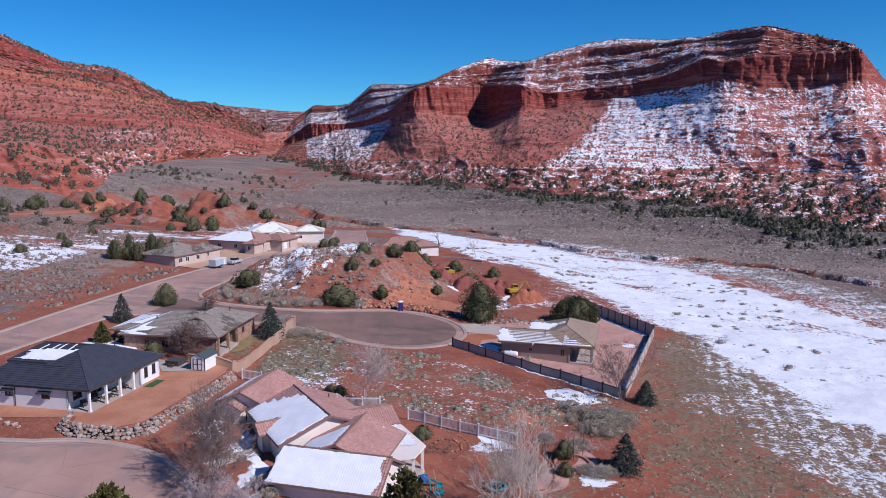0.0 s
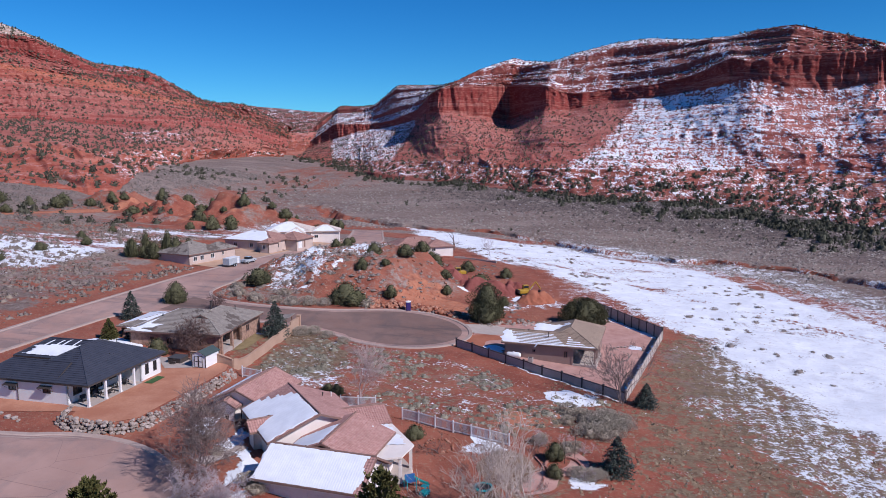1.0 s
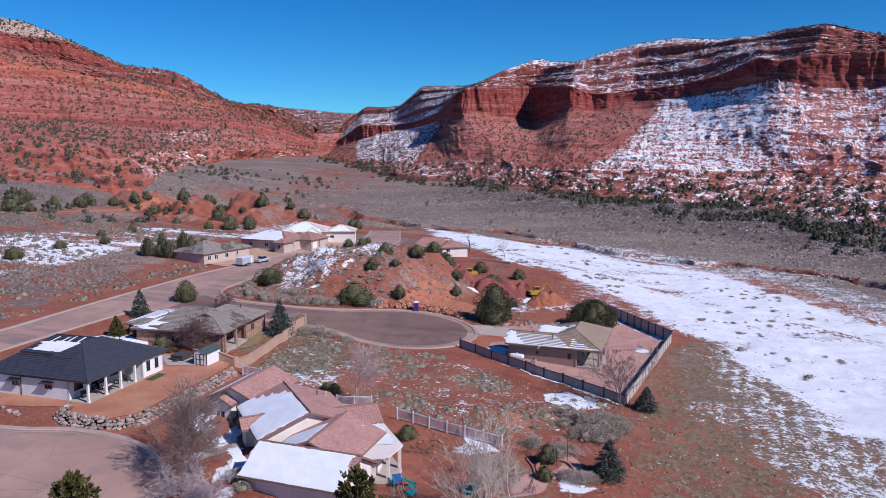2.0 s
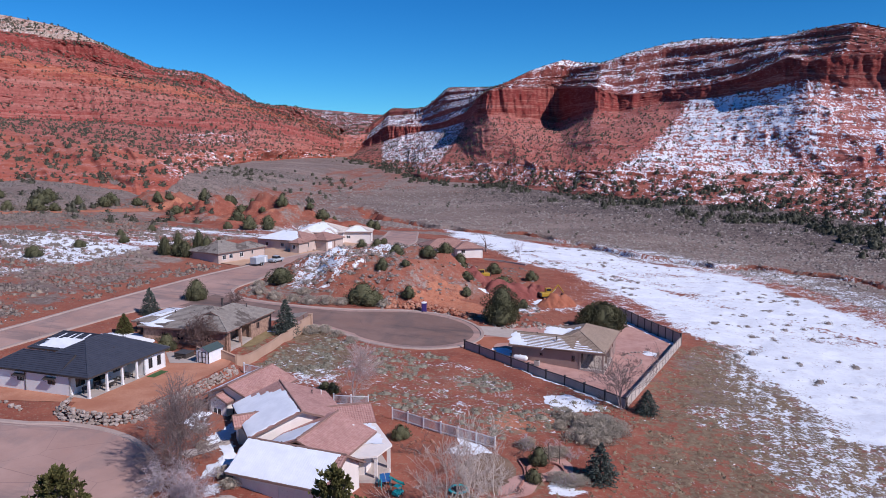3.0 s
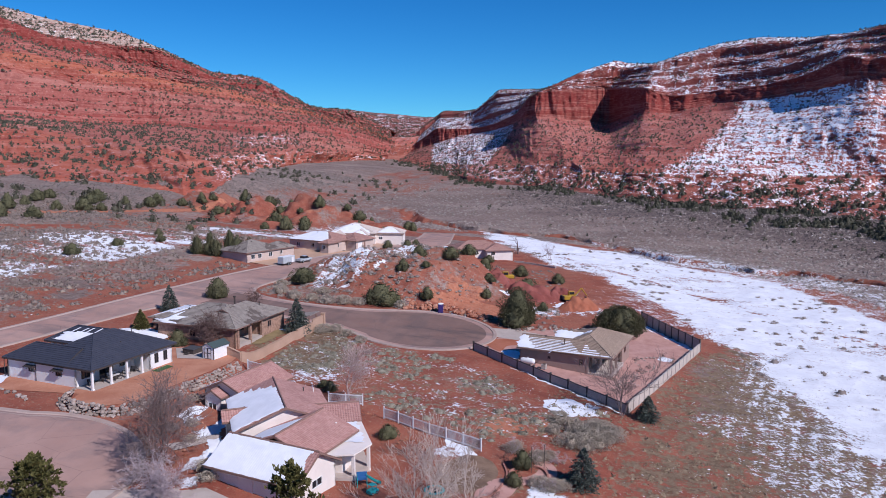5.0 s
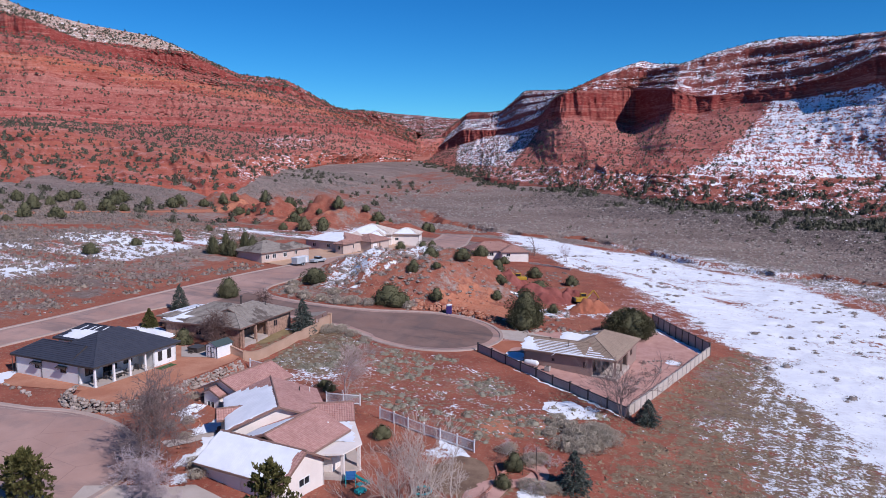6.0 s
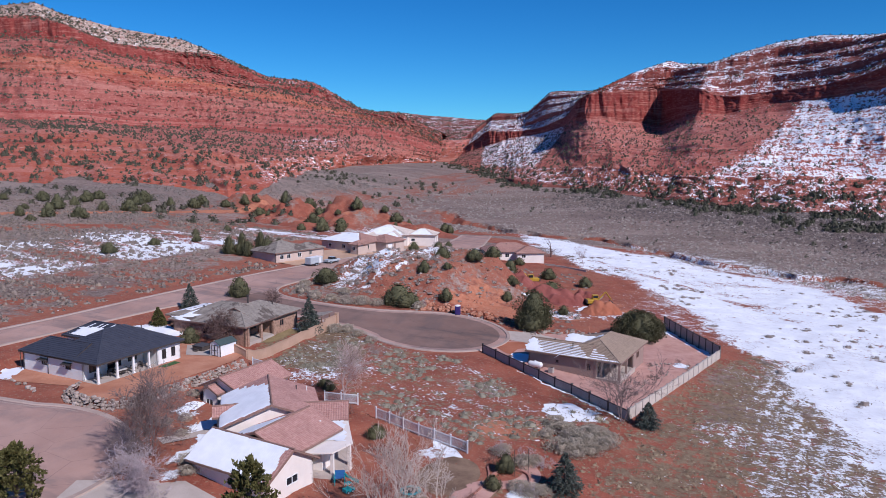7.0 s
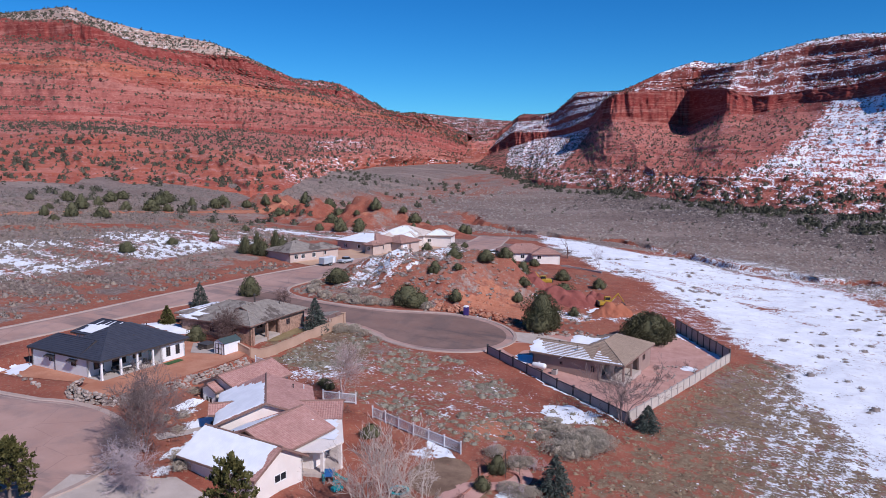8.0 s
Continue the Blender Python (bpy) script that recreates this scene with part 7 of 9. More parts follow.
JUNIPERS = [juniper(k, 2.75 + 0.3 * (k % 3), 1.75 + 0.2 * (k % 2), "dark green rounded juniper on red earth", dense=2100, profile=ROUND) for k in range(5)]
FAR_JUNIPERS = [juniper(k + 10, 2.8 + 0.3 * (k % 3), 1.75 + 0.25 * (k % 2), "dark green juniper on a red hillock", dense=460, size=0.30, profile=(OVAL, ROUND)[k % 2]) for k in range(4)]
RAGGED = [juniper(k + 16, 3.6, 1.8, "tall ragged dark green juniper in a clump", dense=2200, size=0.20, profile=OVAL, rough=0.55) for k in range(3)]
SPRUCES = [spruce(k + 20, 6.4, 2.3, "dense blue-green spruce on red earth") for k in range(2)]
rp = random.Random(12)
# the two great junipers by the fenced yard, then those on the hillock and the flats
big = juniper(40, 8.2, 4.3, "tall dark green juniper beside the turning circle", dense=13000, size=0.105, profile=DOME, rough=0.42)
big.matrix_basis = pose(7.7, 153.2, gz(7.7, 153.2), 0, 0, 20)
wide = juniper(41, 6.0, 5.4, "broad dark green juniper behind the fenced house", dense=15000, size=0.09, profile=ROUND, rough=0.5)
wide.matrix_basis = pose(29.2, 157.0, gz(29.2, 157.0))
for x, y, s in ((-45.6, 167.6, 1.9), (-21.7, 172.2, 1.1), (-20.4, 184.5, 1.35), (-12.4, 187.0, 1.4), (-5.0, 198.0, 1.4), (-2.2, 184.5, 1.05), (7.0, 191.5, 1.6), (-14.0, 163.8, 0.95), (-1.4, 173.8, 1.0),
                (14.5, 207.0, 1.2), (-16.3, 173.5, 0.7), (12.3, 170.5, 0.85), (-18.6, 234.6, 1.15), (-15.6, 234.0, 1.0), (-8.3, 233.6, 1.1), (-38.0, 257.6, 1.0), (-36.5, 238.5, 1.5), (-33, 200, 1.0), (-8.5, 192, 1.2), (3.5, 214, 1.2), (-45.2, 110.6, 1.2), (-112, 191.6, 1.1),
                (-106, 204.5, 1.0), (-112, 213, 0.9), (-111.3, 171.6, 1.2), (-112, 232, 0.9), (-163, 198, 1.0), (-181, 214, 1.1), (-200, 224, 1.0), (14.5, 84.0, 0.75), (13.9, 79.2, 0.6), (-2.6, 87.0, 0.9), (-14.6, 99.4, 0.62), (-16.2, 101.0, 0.5)):
    if s:
        put(rp.choice(JUNIPERS), x, y, s * rp.uniform(0.92, 1.08), rp.uniform(0, 360), None, rp.uniform(0.82, 1.12), rp.uniform(0.68, 0.90))
put(JUNIPERS[1], -56.2, 145.4, 1.3, 40, None, 0.9, 1.15)
put(JUNIPERS[2], -23.0, 156.8, 2.4, 20, None, 0.85, 0.62)
put(JUNIPERS[4], -20.6, 157.6, 1.5, 80, None, 0.9, 0.75)
for x, y, w_, t_ in ((-87.0, 192.5, 1.25, 1.5), (-84.2, 194.4, 1.15, 1.9), (-81.2, 192.6, 1.5, 1.35), (-78.4, 195.2, 1.2, 2.1), (-75.6, 194.0, 1.45, 1.7), (-73.6, 197.4, 1.1, 1.5), (-88.8, 195.0, 0.9, 1.2)):   # the clump beside the first house up the street
    put(rp.choice(RAGGED), x, y, w_, rp.uniform(0, 360), None, rp.uniform(0.85, 1.1), t_ / w_)
for hx, hy, hr, _ in HILLOCKS:
    for k in range(13):
        a, q = rp.uniform(0, 6.28), hr * math.sqrt(rp.random())
        put(rp.choice(FAR_JUNIPERS), hx + 1.25 * q * math.cos(a), hy + q * math.sin(a), rp.choice((0.7, 0.9, 1.2, 1.7)), rp.uniform(0, 360), None, 1.0, rp.uniform(0.75, 1.0))
for x, y, s_ in ((-165, 208, 1.8), (-172, 203, 1.3), (-158, 214, 1.6), (-178, 226, 1.9), (-168, 238, 1.5), (-163, 246, 1.8), (-160, 252, 1.4), (-172, 262, 1.7), (-176, 272, 1.9), (-166, 276, 1.4), (-160, 284, 1.7), (-164, 296, 1.9), (-157, 305, 1.6), (-150, 310, 1.5), (-186, 250, 1.6), (-190, 262, 1.8), (-183, 240, 1.3), (-194, 236, 1.6),
                 (-92, 268, 1.7), (-86, 272, 1.3), (-98, 262, 1.0), (-48, 268, 1.2), (-54, 275, 1.5)):
    put(rp.choice(FAR_JUNIPERS), x, y, s_ * rp.uniform(0.9, 1.1), rp.uniform(0, 360), None, rp.uniform(0.85, 1.15), rp.uniform(0.75, 1.0))
put(SPRUCES[0], -30.6, 126.8, 1.05, 10)
put(SPRUCES[1], 21.5, 81.8, 0.92, 70, None, 1.0, 0.78)
put(SPRUCES[0], 30.6, 106.2, 0.80, 150, None, 1.0, 0.72)
put(SPRUCES[1], -58.6, 130.6, 0.84, 40)
gold = spruce(33, 3.6, 1.5, "yellow-green young conifer by the street", M_PINE)
gold.matrix_basis = pose(-55.9, 116.8, gz(-55.9, 116.8))
p1 = pine(50, 9.6, 3.4, "open-crowned green pine near the garage")
p1.matrix_basis = pose(-3.0, 57.0, gz(-3.0, 57.0), 0, 0, 30)
p2 = pine(51, 5.9, 2.5, "bushy green pine by the turning circle")
p2.matrix_basis = pose(-27.8, 57.0, gz(-27.8, 57.0))
for ob in JUNIPERS + FAR_JUNIPERS + RAGGED + SPRUCES:
    retire(ob)


def stand(ob, x, y, turn=0.0):
    ob.matrix_basis = pose(x, y, gz(x, y), 0, 0, turn)
    return ob


M_DUSKY = bark_material("dusky_twigs", (0.17, 0.125, 0.115), (0.27, 0.205, 0.19))
M_ROSY = bark_material("rosy_twigs", (0.42, 0.31, 0.285), (0.60, 0.47, 0.44))
M_LILAC = bark_material("lilac_grey_twigs", (0.38, 0.31, 0.32), (0.55, 0.46, 0.47))
stand(bare_tree(60, 8.7, "bare deciduous tree with a dense twig crown", M_DUSKY, 5, 3, 0.50, 0.05, 4, 0.017), -24.0, 71.6)
stand(bare_tree(61, 4.4, "pale lilac-grey leafless shrub tree by the street", M_LILAC, 5, 2, 0.60, 0.02, 6, 0.02), -22.4, 67.0)
stand(bare_tree(62, 4.8, "pale lilac-grey leafless shrub tree by the street", M_LILAC, 5, 2, 0.62, 0.01, 8, 0.018), -18.6, 63.2, 90)
stand(bare_tree(63, 11.0, "tall pale-barked leafless cottonwood tree", M_PALE_BARK, 5, 2, 0.36, 0.10, 3, 0.015), 7.6, 66.2)
stand(bare_tree(64, 9.0, "pale-barked leafless cottonwood in the garden", M_PALE_BARK, 5, 2, 0.38, 0.10, 2, 0.015), 4.6, 68.8, 50)
stand(bare_tree(65, 8.5, "pale-barked leafless cottonwood in the garden", M_PALE_BARK, 5, 2, 0.40, 0.10, 2, 0.015), 10.8, 70.2, 140)
stand(bare_tree(66, 9.0, "rosy leafless tree on the vacant lot", M_ROSY, 5, 3, 0.36, 0.06, 1, 0.015, 0.013), -10.6, 96.6)
stand(bare_tree(67, 9.6, "bare grey tree at the fence corner", M_DUSKY, 5, 2, 0.42, 0.08, 4, 0.016), 27.2, 106.4)
stand(bare_tree(68, 6.0, "reddish leafless tree beside the stone house", M_TWIG, 5, 3, 0.55, 0.02, 3, 0.015), -39.4, 111.8)
stand(bare_tree(69, 4.0, "leafless shrub by the far corner of the stone house", M_TWIG, 5, 2, 0.6, 0.02, 4, 0.018), -46.5, 142.6, 30)
stand(bare_tree(70, 9.5, "dead bare tree beside the snow field", M_TWIG, 3, 2, 0.7, 0.04, 1, 0.03), -1.5, 262.0)
stand(bare_tree(71, 7.5, "bare young tree beside the snow field", M_LILAC, 5, 2, 0.4, 0.05, 1, 0.015), 11.0, 246.0)
stand(bare_tree(72, 3.8, "twisted bare fruit tree in the garden", M_TWIG, 5, 2, 0.75, 0.0, 1, 0.03), 0.6, 83.6)
TWIGGY = [bare_tree(80 + k, 1.9, "tangled grey leafless bush on earth", (M_BARK, M_LILAC, M_TWIG)[k], 4, 2, 0.75, -0.01, 3, 0.02) for k in range(3)]
for x, y, s, k in ((-2.6, 94.0, 1.1, 0), (8.4, 88.6, 1.0, 0), (12.6, 85.8, 0.9, 2),
                   (16.4, 87.4, 1.2, 1), (18.8, 86.4, 1.0, 1), (17.6, 79.2, 1.1, 1), (24.0, 107.8, 1.2, 2), (28.8, 107.0, 1.0, 0), (36.5, 141, 1.0, 2), (37.6, 139, 0.9, 0), (-17.4, 66.4, 0.8, 2), (-24.6, 79.0, 0.7, 0), (4.0, 79.0, 0.9, 2), (12.6, 75.6, 0.8, 2), (3.6, 90.4, 1.3, 2), (8.9, 87.2, 1.1, 0), (13.4, 88.4, 1.2, 1), (-8.4, 92.6, 0.9, 2),
                   (-37.5, 119.5, 0.6, 2), (26.8, 128.4, 0.5, 2), (29, 131, 0.45, 2), (30.8, 129.8, 0.45, 2), (28.2, 134.0, 0.45, 1), (31.6, 133.6, 0.4, 2), (-48.8, 160.5, 0.9, 1), (-37, 157, 1.0, 0), (-31, 155.5, 0.9, 1), (-18, 158.5, 0.9, 1), (-26.5, 160, 0.9, 0)):
    put(TWIGGY[k], x, y, s, rp.uniform(0, 360))
for ob in TWIGGY:
    retire(ob)


def brush(seed, h, r):
    """A big grey desert shrub: a rounded mass of fine twig ends over a few stems."""
    rng = np.random.default_rng(seed)
    t = thing("desert_shrub", 0, 0, 0, 0, "big rounded grey desert shrub on red earth", "shrub")
    segs = [((0, 0, -0.2), (r * 0.6 * math.cos(a), r * 0.6 * math.sin(a), h * 0.6), 0.05, 0.02) for a in np.linspace(0, 5.4, 7)]
    part("stems", limbs_mesh("stems", segs, 4), M_BARK, t)
    p, d = crown_points(rng, 2700, h, r, ROUND, 0.02, 0.60, 0.55)
    v, f = tufts(p, 0.14, rng, d, 1, 0.6)
    core, cf = inner(rng, h * 0.66, r * 0.56, ROUND, 5, 8)
    v, f = np.concatenate([core, v]), np.concatenate([cf, f + len(core)])
    part("crown", fast_mesh("crown", v, f), M_BRUSH, t)
    return t


BRUSH = [brush(95 + k, 1.6, 1.5) for k in range(3)]
for x, y, s in ((21.5, 95.5, 1.25), (20.0, 98.2, 1.1), (22.9, 97.6, 1.2), (18.6, 100.4, 0.9), (20.0, 93.0, 1.0), (21.8, 92.2, 0.9), (24.0, 100.2, 0.8), (25.0, 95.8, 0.9), (17.6, 96.4, 0.7), (-24.6, 131.0, 0.9), (-22.0, 129.0, 0.8), (-26.6, 129.6, 1.0), (-18.6, 126.6, 0.7), (-34, 152.6, 1.1), (-30.5, 153.4, 1.2), (-27.5, 154.4, 1.0), (-38, 153.2, 1.0), (-18.5, 156.6, 1.0), (-26.4, 81.6, 0.55), (-24.2, 77.6, 0.5), (-30.2, 89.4, 0.55), (-18.4, 70.6, 0.75), (-17.2, 68.6, 0.6), (-27.6, 79.8, 0.45), (16.6, 80.0, 0.7), (18.0, 79.6, 0.8), (19.2, 80.4, 0.65), (16.2, 86.6, 0.8), (17.4, 87.4, 0.7), (13.2, 88.6, 0.75), (23.4, 93.8, 1.0), (23.2, 99.4, 1.05), (25.4, 98.0, 0.9), (-42.5, 154, 1.1), (-47, 157, 1.1), (-49.5, 164, 1.0), (-37.5, 160.5, 0.9)):
    put(BRUSH[rp.randrange(3)], x, y, s, rp.uniform(0, 360))
for ob in BRUSH:
    retire(ob)


# ---------------------------------------------------------------- scattered scrub
M_RUBBLE = leaf_material("red_rubble", (0.17, 0.06, 0.042), (0.34, 0.145, 0.10), (0.45, 0.27, 0.21), 0.95)
def scatter(name, places, sizes, templates, material, label, category, seed, squash=0.25):
    """One object of many small plants, each a turned and scaled template."""
    rng = np.random.default_rng(seed)
    pick = rng.integers(0, len(templates), len(places))
    vs, fs, n0 = [], [], 0
    for k, (tv, tf) in enumerate(templates):
        q = np.where(pick == k)[0]
        if not len(q):
            continue
        a = rng.uniform(0, 2 * math.pi, len(q))
        c, s = np.cos(a)[:, None], np.sin(a)[:, None]
        sz = sizes[q][:, None]
        hz = sz * rng.uniform(1 - squash, 1 + squash, (len(q), 1))
        x = (tv[None, :, 0] * c - tv[None, :, 1] * s) * sz + places[q][:, 0:1]
        y = (tv[None, :, 0] * s + tv[None, :, 1] * c) * sz + places[q][:, 1:2]
        z = tv[None, :, 2] * hz + places[q][:, 2:3]
        vs.append(np.stack([x, y, z], -1).reshape(-1, 3))
        fs.append((tf[None] + (np.arange(len(q)) * len(tv))[:, None, None] + n0).reshape(-1, 3))
        n0 += len(q) * len(tv)
    plain(name, fast_mesh(name, np.concatenate(vs), np.concatenate(fs)), material, label, category, kind="stuff")


def clump(seed, n, wide, tall, size, blades=1, rings=2, sides=6):
    """A low uneven bush one metre across: a lumpy dome under small leaf sprays."""
    rng = np.random.default_rng(seed)
    core, cf = [], []
    for k in range(rings):
        a = 0.5 * math.pi * k / rings
        for j in range(sides):
            b = 2 * math.pi * (j + 0.5 * k) / sides
            q = rng.uniform(0.72, 1.0) * 0.86
            core.append((wide * math.cos(a) * math.cos(b) * q, wide * math.cos(a) * math.sin(b) * q, tall * math.sin(a) * q - 0.02))
    core.append((0, 0, tall * 0.84))
    for k in range(rings - 1):
        for j in range(sides):
            p, q = k * sides + j, k * sides + (j + 1) % sides
            cf += [(p, q, q + sides), (p, q + sides, p + sides)]
    for j in range(sides):
        cf.append(((rings - 1) * sides + j, (rings - 1) * sides + (j + 1) % sides, rings * sides))
    d = rng.normal(size=(n, 3))
    d /= np.linalg.norm(d, axis=1, keepdims=True)
    d[:, 2] = np.abs(d[:, 2])
    p = d * np.array([wide, wide, tall]) * rng.uniform(0.78, 1.0, (n, 1))
    v, f = tufts(p, size, rng, d * 0.4, blades, 0.1)
    return np.concatenate([np.array(core), v]), np.concatenate([np.array(cf), f + len(core)])


SAGE_SHAPES = [clump(100 + k, 26, 0.46, 0.25, 0.13) for k in range(5)]
LOW_SAGE = [clump(110 + k, 56, 0.47, 0.22, 0.085) for k in range(5)]
MID_SAGE = [clump(130 + k, 9, 0.46, 0.30, 0.20, 1, 2, 5) for k in range(5)]
FAR_SAGE = [clump(120 + k, 4, 0.46, 0.30, 0.24, 1, 1, 5) for k in range(4)]
JUN_SHAPES = [clump(140 + k, 34, 0.42, 0.66, 0.20, 1, 3, 6) for k in range(5)]
DOT_SHAPES = [clump(150 + k, 6, 0.42, 0.60, 0.28, 1, 1, 5) for k in range(4)]
FLECKS = [clump(160 + k, 0, 0.48, 0.11, 0.1, 1, 1, 7) for k in range(3)]
RUBBLE = [clump(170 + k, 0, 0.46, 0.44, 0.1, 1, 2, 5) for k in range(4)]


def sown(rng, n, x0, x1, y0, y1, keep):
    x, y = rng.uniform(x0, x1, n), rng.uniform(y0, y1, n)
    q = keep(x, y, rng.random(n))
    x, y = x[q], y[q]
    return np.stack([x, y, height(x, y) - 0.03], -1)


def off_road(x, y, by=1.6):
    return np.minimum(poly_dist(x, y, ROAD_OUTLINE), poly_dist(x, y, NEAR_ROAD)) > by


rs = np.random.default_rng(77)
flats = sown(rs, 18000, -200, -60, 95, 255, lambda x, y, r: off_road(x, y, 3.5) & (poly_dist(x, y, ROAD_OUTLINE) > 0) & (x < np.interp(y, (95, 255), (-78, -46)) - 2) & (poly_dist(x, y, [(-90, 184), (-60, 184), (-40, 250), (-80, 255)]) > 0)
              & (fbm(x / 16, y / 16, 3, 51) > -0.34) & (r < 0.72 - 0.50 * (vnoise(x / 26, y / 5.5, 31) > 0.2)))
scatter("sagebrush_flat", flats, 0.5 + 1.9 * rs.random(len(flats)) ** 1.8, MID_SAGE, M_FLAT_SAGE, "grey winter sagebrush covering the flats", "sagebrush", 1)
lot_xy = [(-30, 106), (-29, 134), (-18, 127), (-2, 125), (26, 106), (22, 92), (10, 89), (-8, 97), (-26, 103)]
lot = sown(rs, 2500, -31, 27, 88, 135, lambda x, y, r: (poly_dist(x, y, lot_xy) < -0.8) & (fbm(x / 7, y / 7, 3, 52) > -0.1))
scatter("lot_scrub", lot, 0.35 + 1.9 * rs.random(len(lot)) ** 2.2, LOW_SAGE, M_GREEN_SAGE, "low grey-green scrub dotted over the vacant lot", "scrub", 2)
hill = sown(rs, 3800, -56, 16, 150, 225, lambda x, y, r: off_road(x, y, 2.0) & (poly_dist(x, y, ROAD_OUTLINE) > 2) & (fbm(x / 9, y / 9, 3, 53) > -0.18) & ((x < -16) | (r < 0.34)) & (line_dist(x, y, [(-16, 238), (0, 246)]) > 12))
scatter("hill_scrub", hill, 0.4 + 1.7 * rs.random(len(hill)) ** 1.5, SAGE_SHAPES, M_SAGE, "grey scrub on the rocky hillock", "scrub", 3)
field = sown(rs, 5600, 0, 190, 80, 330, lambda x, y, r: (poly_dist(x, y, SNOW_FIELD) < -1) & (fbm(x / 16 + y / 40, y / 9, 4, 54) > 0.13) & (r < 0.8))
scatter("field_scrub", field, 0.4 + 2.3 * rs.random(len(field)) ** 2.2, LOW_SAGE, M_SAGE, "grey tufts standing out of the snow field", "scrub", 4)
east = sown(rs, 1500, 18, 62, 72, 150, lambda x, y, r: (poly_dist(x, y, RIGHT_YARD) > 1.5) & (poly_dist(x, y, SNOW_FIELD) > -6) & (fbm(x / 6, y / 6, 3, 55) > 0.0))
turf = sown(rs, 9000, 16, 66, 62, 150, lambda x, y, r: (poly_dist(x, y, RIGHT_YARD) > 1.0) & (poly_dist(x, y, SNOW_FIELD) > -3) & (fbm(x / 8, y / 8, 4, 75) + 0.25 * r > 0.06))
scatter("straw_tufts", turf, 0.22 + 0.75 * rs.random(len(turf)) ** 2, FAR_SAGE, M_STRAW, "short dry straw-coloured grass tufts on brown earth", "grass", 34, 0.5)
scatter("grass_tufts", east, rs.uniform(0.25, 0.75, len(east)), SAGE_SHAPES, M_GREEN_SAGE, "dry straw and grey grass tufts on red earth", "grass", 5)
def beside(rng, places, share, reach):
    """Spots on the shaded side of some of the plants."""
    q = places[rng.random(len(places)) < share].copy()
    q[:, 0] += rng.uniform(-0.5, 0.5, len(q)) * reach
    q[:, 1] += rng.uniform(0.1, 0.9, len(q)) * reach
    q[:, 2] = height(q[:, 0], q[:, 1]) - 0.02
    return q


for places, share, big_, nm_seed in ((lot, 0.60, 0.85, 21), (lot, 0.5, 0.5, 22), (hill[hill[:, 0] < -14], 0.16, 1.0, 23), (east, 0.35, 0.8, 24), (flats, 0.10, 1.1, 25)):
    fl = beside(rs, places, share, 0.9)
    scatter("snow_flecks", fl, (0.18 + 0.75 * rs.random(len(fl)) ** 2.5) * big_, FLECKS, M_SNOW, "small flecks of old snow beside dry scrub", "snow", nm_seed, 0.5)
rubble = sown(rs, 2600, -34, 30, 150, 200, lambda x, y, r: off_road(x, y, 2.5) & (poly_dist(x, y, ROAD_OUTLINE) > 2.5) & (poly_dist(x, y, RIGHT_YARD) > 2) & (r < 0.55) & (fbm(x / 6, y / 6, 3, 59) > 0.0))
scatter("hillside_rubble", rubble, 0.2 + 0.8 * rs.random(len(rubble)) ** 3, RUBBLE, M_RUBBLE, "loose red and orange rubble on the dug hillock", "rubble", 26, 0.4)
foot = sown(rs, 34000, -235, -60, 165, 600, lambda x, y, r: (x + 0.25 * (np.minimum(y, 330) - 200) < -128) & (r < 1.15 - (y - 165) / 700) & (line_dist(x, y, TRACK) > 3.5) & (line_dist(x, y, BARE) > 4) & (fbm(x / 12, y / 9, 3, 66) > -0.2) & (r < 0.75))
scatter("foothill_scrub", foot, 0.7 + 1.9 * rs.random(len(foot)) ** 1.6, FAR_SAGE, M_FOOT_SAGE, "grey scrub on the flats below the ridge", "scrub", 28)
val = sown(rs, 33000, -260, 330, 225, 620, lambda x, y, r: (line_dist(x, y, WASH) > 4) & (poly_dist(x, y, SNOW_FIELD) > 1) & (r < np.clip(1.3 - (y - 225) / 420, 0.2, 1)) & (x > -60 - (y - 225) * 0.55) & ((x > 35 - (y - 225) * 0.2) | (y > 330)) & (fbm(x / 30, y / 30, 3, 56) > -0.3))
scatter("valley_sage", val, 0.7 + 2.0 * rs.random(len(val)) ** 1.6, FAR_SAGE, M_VALLEY_SAGE, "grey sagebrush over the valley floor", "sagebrush", 6)
past = sown(rs, 9000, 45, 320, 120, 330, lambda x, y, r: (poly_dist(x, y, SNOW_FIELD) > 1) & (line_dist(x, y, WASH) > 3) & (y > 190) & (r < 0.8))
scatter("wash_sage", past, rs.uniform(0.8, 1.9, len(past)), FAR_SAGE, M_VALLEY_SAGE, "grey sagebrush beyond the wash", "sagebrush", 7)
def to_mesa(x, y):
    """How far a place lies on the valley side of the mesa's foot."""
    return np.interp(x, [p[0] for p in MESA_FOOT], [p[1] for p in MESA_FOOT]) - y


